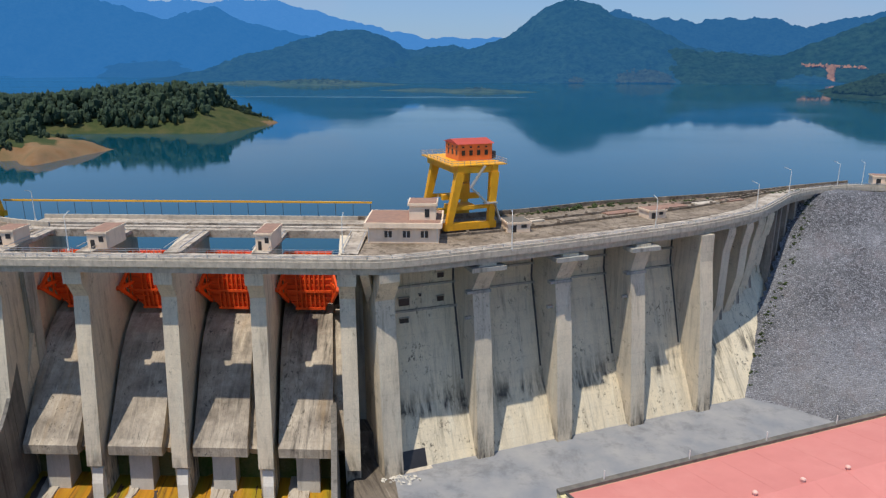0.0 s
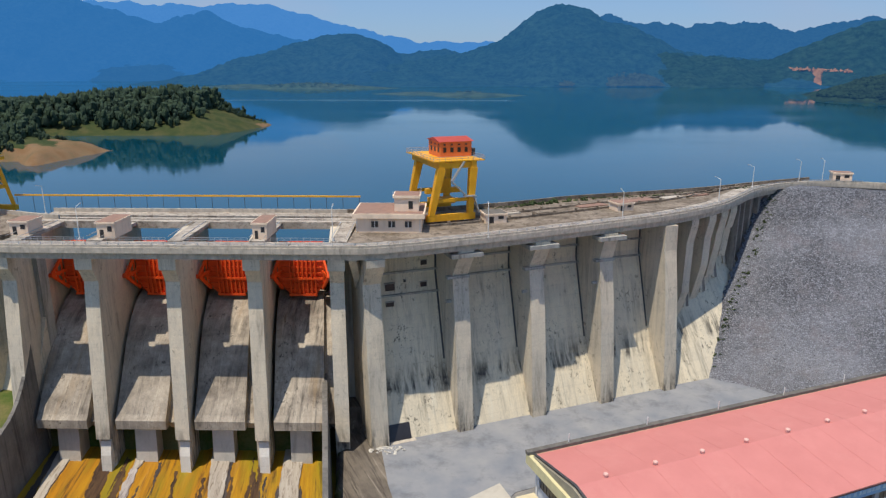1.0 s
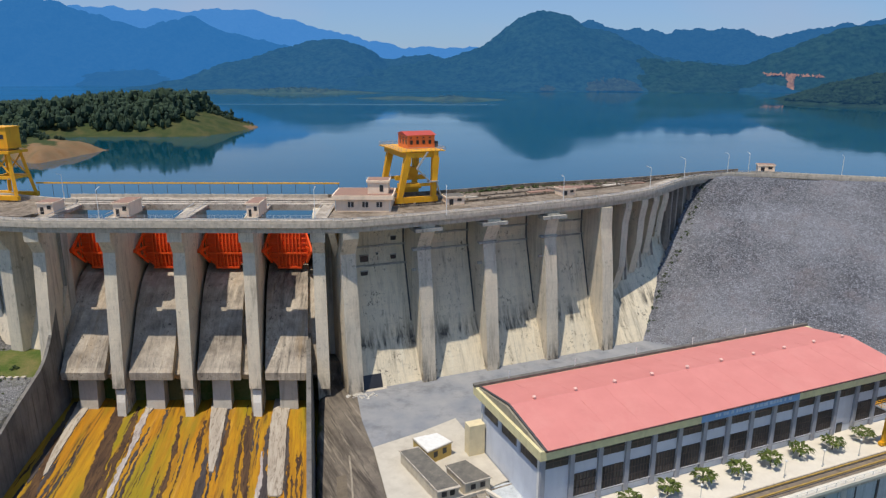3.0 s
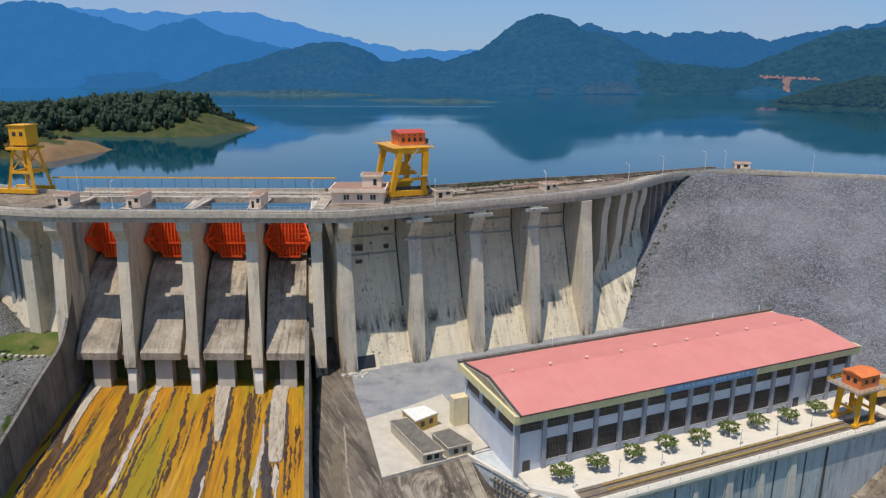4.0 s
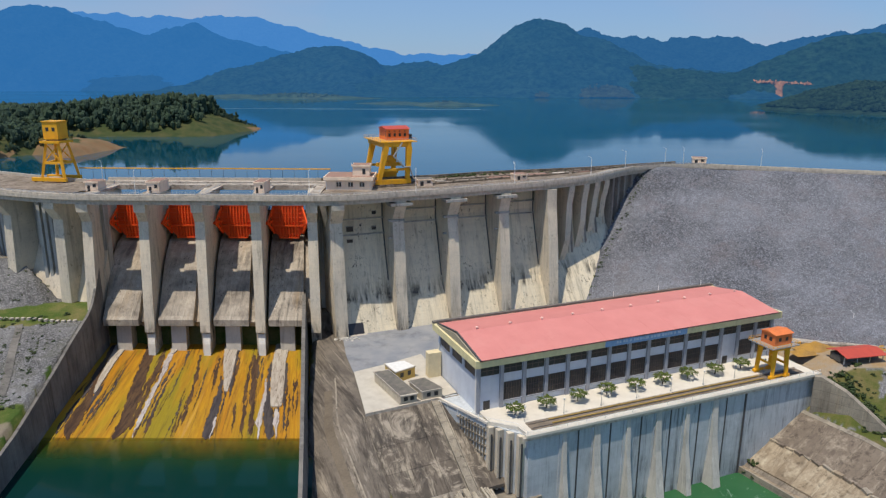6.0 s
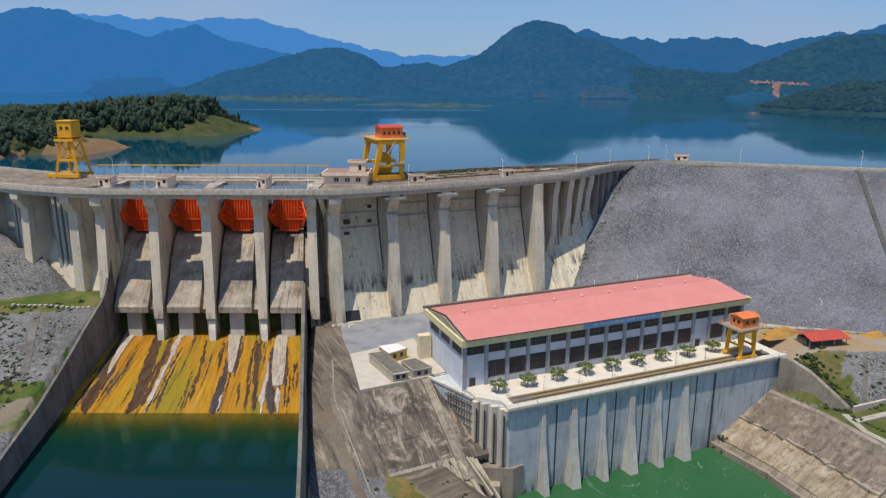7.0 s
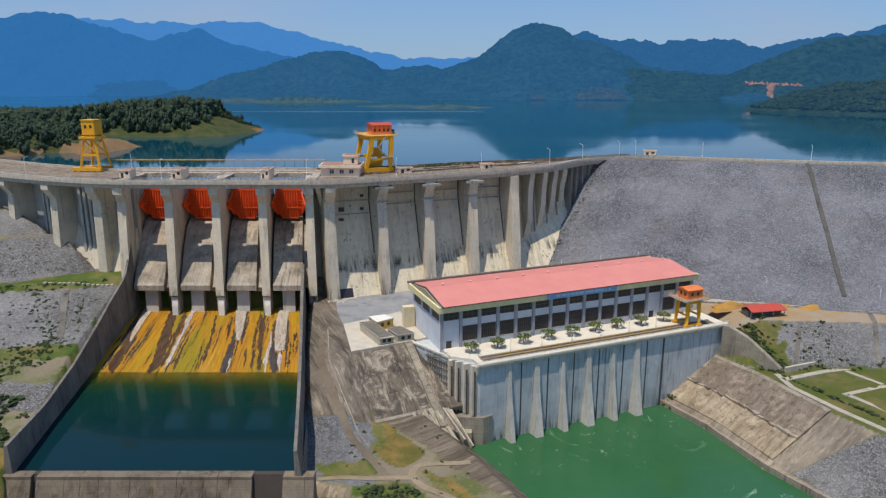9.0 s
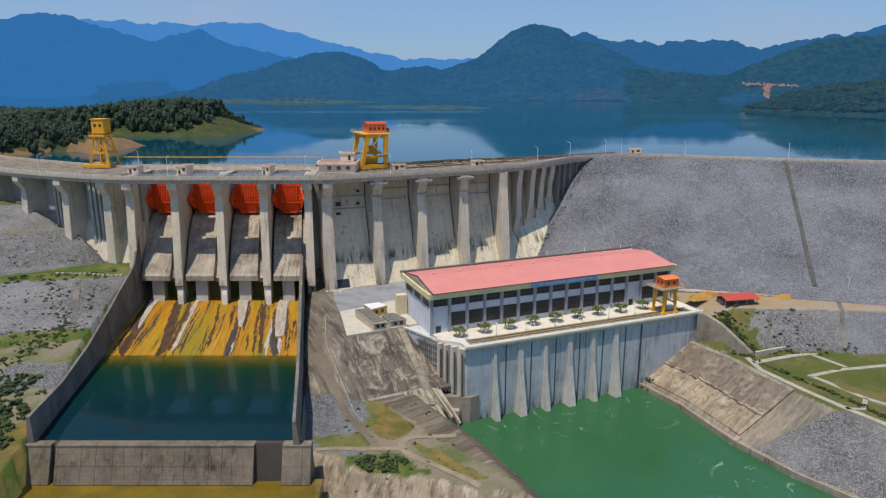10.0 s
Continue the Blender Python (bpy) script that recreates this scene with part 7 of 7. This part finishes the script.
part("toe_walk", strip(fresh(), offset(toe, 0.6), offset(toe, 3.4), -82, -78.2), BANKLOW, wing2, "stained walkway along the water")
part("toe_edge", strip(fresh(), offset(toe, 0.2), offset(toe, 0.8), -82, -77.9), CORNER, wing2)
bank = thing("river_bank_facing", label="tan stained concrete panels on the river bank", category="slope", kind="structure")
line = []
edge = toe[:3] + [Vector((137.6, 44.5))]
for p, q in zip(edge, edge[1:]):
    n = max(1, round((q - p).length / 5.2))
    line += [p.lerp(q, k / n) for k in range(n)]
rows = [offset(line, d) for d in (3.6, 12.6, 12.9, 24.2, 24.3, 25.4)]
for k in range(len(line) - 1):
    for r, (lo, hi, mat) in enumerate(((0, 1, BANKLOW), (2, 3, BANKUP), (4, 5, CORNER))):
        q = [rows[lo][k], rows[lo][k + 1], rows[hi][k + 1], rows[hi][k]]
        gap = (q[1] - q[0]) * 0.004
        q = [q[0] + gap, q[1] - gap, q[2] - gap, q[3] + gap]
        zs = [RIVER_Z + 0.62 * d + 0.4 for d in ((3.6, 12.6, 12.9, 24.2, 24.3, 25.4)[lo], (3.6, 12.6, 12.9, 24.2, 24.3, 25.4)[hi])]
        z4 = (zs[0], zs[0], zs[1], zs[1])
        lift = 0.5 + 0.05 * ((k * 7 + r * 3) % 4) / 3.0
        part("panel", loft(fresh(), [[(p.x, p.y, z - 1.2) for p, z in zip(q, z4)], [(p.x, p.y, z + lift) for p, z in zip(q, z4)]]), mat, bank)

# broken ledge between the lower and upper panels
rng = random.Random(41)
for k in range(len(line) - 1):
    for half in (0, 1):
        p, q = rows[1][k].lerp(rows[1][k + 1], half * 0.5), rows[1][k].lerp(rows[1][k + 1], half * 0.5 + 0.46)
        z = RIVER_Z + 0.62 * 12.7 + 0.6
        part("ledge", beam(fresh(), (p.x + rng.uniform(-0.5, 0.5), p.y, z + rng.uniform(0, 0.5)), (q.x + rng.uniform(-0.5, 0.5), q.y, z + rng.uniform(0, 0.5)), rng.uniform(0.8, 1.9), rng.uniform(0.5, 1.0)), rng.choice((BANKLOW, CORNER, BANKUP)), bank)

# stained concrete facing of the embankment, in cast panels
facing = thing("slope_facing", label="stained concrete panels facing the embankment", category="slope", kind="structure")


def slope_z(x, y):
    return float(ground_height(np.array([x]), np.array([y]))[0])


SN = Net("stained_facing_panels")
_c = slope_colour(SN, (0.23, 0.19, 0.145), (0.115, 0.096, 0.077), (0.05, 0.042, 0.035), (0.46, 0.395, 0.3), "y", -26)
_c = SN.mix(SN.ramp(SN.object_random(), 0.0, 1.0, 0.0, 0.55), _c, (0.085, 0.072, 0.06))
_c = SN.mix(SN.ramp(SN.noise(0.11, 7, 0.75, warp=0.8), 0.54, 0.62, 0.0, 0.7), _c, (0.42, 0.36, 0.28))
_c = SN.mix(SN.ramp(SN.noise(0.2, 7, 0.78, stretch=(1, 0.25, 0.5), warp=0.5, turn=-26), 0.52, 0.6, 0.0, 0.75), _c, (0.06, 0.052, 0.045))
SN.bump(SN.noise(1.5, 5, 0.7), 0.5, 0.15)
FACING = SN.done(_c, 0.92, 0, 0.2)
edge0, along, nrm = Vector((-0.5, 78)), Vector((0.9, 0.437)), Vector((0.437, -0.9))


def on_slope(s, d, lift):
    p = edge0 + along * s + nrm * d
    return (p.x, p.y, YARD_Z - d / 1.6 + lift)


def slope_panel(name, s0, s1, d0, d1, thick, material, parent, label=""):
    q = ((s0, d0), (s1, d0), (s1, d1), (s0, d1))
    return part(name, loft(fresh(), [[on_slope(s, d, -0.8) for s, d in q], [on_slope(s, d, thick) for s, d in q]]), material, parent, label)


for d0, d1 in ((0.1, 9.26), (9.34, 16.06), (16.14, 23.6)):
    for s0, s1 in ((0.2, 6.46), (6.54, 15.26), (15.34, 20.6)):
        slope_panel("panel", s0, s1, d0, d1, 0.22, FACING, facing)
for d0, d1 in ((0.1, 9.26), (9.34, 16.06), (16.14, 25)):
    slope_panel("panel", 23.4, 36, d0, d1, 0.22, FACING, facing)
slope_panel("gutter", 20.8, 23.2, 0, 30, 0.3, CORNER, facing, "pale worn drain gutter")
for s in (20.7, 23.1):
    slope_panel("gutter_edge", s, s + 0.35, 0, 30, 0.75, CORNER, facing)
slope_panel("toe_beam", 0.2, 20.6, 23.7, 24.6, 0.4, CORNER, facing, "pale toe beam")
rng = random.Random(31)
SPILL_PALE = concrete("spilled_pale_concrete", (0.62, 0.55, 0.43), (0.4, 0.34, 0.25), amount=0.7, streak=0.8, rust=0.25, lifts=0)
for k in range(17):
    s = 13.5 + k * 0.82
    a0, a1 = on_slope(s, 25.0 + rng.uniform(-1, 1) - 0.25 * (k % 3), 0.25), on_slope(s + 2.2 + rng.uniform(-0.8, 1.2), 31 + 0.25 * k + rng.uniform(-4, 2), 0.0)
    part("spill_rib", beam(fresh(), (*a0[:2], max(a0[2], -68.2)), (*a1[:2], max(a1[2] - 1.2, -79)), rng.uniform(0.4, 1.2), 0.8), rng.choice((SPILL_PALE, SPILL_PALE, CORNER)), facing, "rough spilled concrete rib")

# dirt track winding down beside the training wall
def draped(bm, line, w, lift):
    a, b = offset(line, -w / 2), offset(line, w / 2)
    rows = []
    for i, (p, q) in enumerate(zip(a, b)):
        rows.append([bm.verts.new((*(p.lerp(q, f)), slope_z(*(p.lerp(q, f))) + lift)) for f in (0, 0.25, 0.5, 0.75, 1)])
    for r0, r1 in zip(rows, rows[1:]):
        for k in range(4):
            bm.faces.new((r0[k], r0[k + 1], r1[k + 1], r1[k]))
    return bm


SAND = grassy("pale_sand", (0.34, 0.275, 0.19), (0.26, 0.21, 0.145), (0.16, 0.135, 0.085), 0.6)
track = thing("dirt_track", label="brown dirt track winding down the embankment", category="track", kind="structure")
part("bed", draped(fresh(), curve([(-13.4, 97), (-11.8, 88), (-9.6, 76), (-3.4, 61), (5, 45), (12.2, 32.5), (17.6, 25), (22.8, 24.3)], 12), 2.4, 0.12), VERGE, track)
part("kerb", draped(fresh(), curve([(-12.4, 104), (-11.2, 98), (-7.2, 77), (-1, 62.5), (7, 47), (10, 41)], 12), 0.45, 0.25), CORNER, track, "stained kerb line")
part("bed", draped(fresh(), curve([(-2.5, 24.4), (8, 24.8), (16.7, 25.2), (23, 25)], 8), 1.8, 0.14), SAND, track, "pale sandy footpath")
part("bed", draped(fresh(), curve([(40, 33.5), (30, 32.4), (25, 30.8), (23.6, 26.3), (26.8, 21), (33.3, 17), (39, 12), (46, 6)], 10), 2.2, 0.16), SAND, track, "pale sandy footpath")

# edge blocks and cast ribs on the stone slopes
edging = thing("terrace_edge", label="row of white concrete edge blocks above the stone slope", category="kerb", kind="structure")
tooth = mesh_of("block", box(fresh(), -0.55, -0.5, -0.6, 0.55, 0.5, 0.75), KERB)
for k in range(15):
    x, y = -132 + 1.95 * k, 125.4 + 0.02 * k
    part("block", tooth, None, edging).matrix_basis = pose(x, y, slope_z(x, y), 0, 0, 3 * (k % 3 - 1))
ribs = thing("slope_ribs", label="flat concrete ribs dividing the stone slopes", category="slope", kind="structure")
for line, w in (([(-121.5, 122), (-117, 112.5), (-111, 100), (-105, 87.5), (-101, 78.5)], 2.2), ([(211, 132), (206, 120), (200, 106), (195.5, 94)], 1.8), ([(172, 109), (168.5, 102), (165, 95.5)], 1.4)):
    part("rib", draped(fresh(), curve(line, 8), w, 0.22), WALL_CONCRETE, ribs)
part("rib", draped(fresh(), curve([(-160, 169.5), (-153, 163.5), (-147.5, 158)], 10), 3.0, 0.25), PALE_CONCRETE, ribs, "pale concrete strip on the cone")

# ---- bushes and grass tufts ----
rng = random.Random(11)


def scatter(count, pick, size):
    out = []
    while len(out) < count:
        got = pick()
        if got:
            x, y = got
            s = size * rng.uniform(0.5, 1.5)
            out.append((x, y, slope_z(x, y) - 0.15 * s, s, s * rng.uniform(0.6, 1.1)))
    return out


def left_band(s0, s1, x0, x1):
    def pick():
        x, s = rng.uniform(x0, x1), rng.uniform(s0, s1)
        y = 131 + (s + (x + 104) * 0.28) / 0.96
        return (x, y) if x < -104 + SKEW * (138 - y) - 4.5 else None
    return pick


def along(x0, y0, x1, y1, wide):
    def pick():
        f = rng.random()
        return (x0 + (x1 - x0) * f + rng.gauss(0, wide), y0 + (y1 - y0) * f + rng.gauss(0, wide))
    return pick


def corner_pick():
    x, y = rng.uniform(-120, -84), rng.uniform(-6, 46)
    return (x, y) if x < -104 + SKEW * (138 - y) - 1.5 else None


spots = scatter(34, along(-131, 116, -114, 86, 1.2), 0.5) + scatter(40, along(-123, 112, -102, 74, 1.3), 0.5) + scatter(22, along(-110, 112, -97.6, 83, 0.8), 0.45) + scatter(110, along(-112, 46, -99, 80, 2.5), 0.65) + scatter(260, corner_pick, 1.5)
woods("slope_scrub", spots, BUSH, "lines of dark scrub on the stone slope", "bushes")
spots = scatter(110, left_band(-70, -54, -150, -92), 0.65) + scatter(150, left_band(-54, -4, -150, -96), 0.4) + scatter(90, left_band(14, 33, -170, -112), 0.4) + scatter(60, left_band(-5, 1, -150, -105), 0.7) + scatter(140, left_band(-130, -92, -140, -80), 1.3)
woods("slope_bushes", spots, BUSH, "scattered green bushes on the stone slope", "bushes")
spots = scatter(26, lambda: (rng.uniform(12, 26), rng.uniform(13.5, 20)), 1.2) + scatter(50, lambda: (rng.uniform(4, 40), rng.uniform(10, 56)), 0.5)
woods("bank_bushes", spots, BUSH, "low green shrubs on the grassy bank", "bushes")
spots = scatter(230, lambda: (149 + (t := rng.random()) * 9 + rng.gauss(0, 2.0), 110 - t * 19 + rng.gauss(0, 1.5)), 0.9) + scatter(60, lambda: (rng.uniform(150, 185), rng.uniform(97, 110)), 0.6) + scatter(70, lambda: (rng.uniform(150, 200), rng.uniform(92, 96)), 0.6) + scatter(70, lambda: (156 + (t := rng.random()) * 26, 88 - t * 54), 0.8) + scatter(16, lambda: (rng.uniform(113, 120), rng.uniform(90, 99)), 1.0)
spots += scatter(26, lambda: (rng.uniform(142, 160), rng.uniform(108, 114)), 0.7)
woods("river_bushes", spots, BUSH, "green shrubs along the bank and paths", "bushes")

spots = []
for k in range(150):
    f = rng.uniform(0.2, 0.92)
    i = f * (len(b2) - 2)
    p = b2[int(i)].lerp(b2[int(i) + 1], i % 1) + Vector((rng.uniform(0, 2.2), rng.uniform(-3.2, -0.8)))
    s = rng.uniform(0.3, 0.9) * (1.3 if 0.25 < f < 0.5 else 0.7)
    spots.append((p.x, p.y, -0.15, s, s * 0.9))
woods("crest_weeds", spots, BUSH, "yellow-green weeds along the upstream parapet", "bushes")

# weeds in the seam between the block and the rock slope
spots = []
for k in range(110):
    f = rng.random() ** 0.8
    x, y = 79 + 38 * f + rng.uniform(0.5, 4), 178 + 50 * f - rng.uniform(0, 2)
    z = float(rock_height(np.array([x]), np.array([y]))[0])
    sz = rng.uniform(0.2, 0.65)
    spots.append((x, y, z - 0.2, sz, sz))
woods("seam_weeds", spots, BUSH, "weeds along the foot of the curved wall", "bushes")

# broken white rubble at the foot of the first buttress
spots = []
for k in range(40):
    x, y = rng.gauss(-13.2, 1.8), rng.gauss(134.6, 1.0)
    spots.append((x, y, -51.5, rng.uniform(0.25, 0.7), rng.uniform(0.25, 0.6)))
woods("rubble", spots, WHITE_NOSE, "broken white concrete rubble beside the buttress", "rubble")
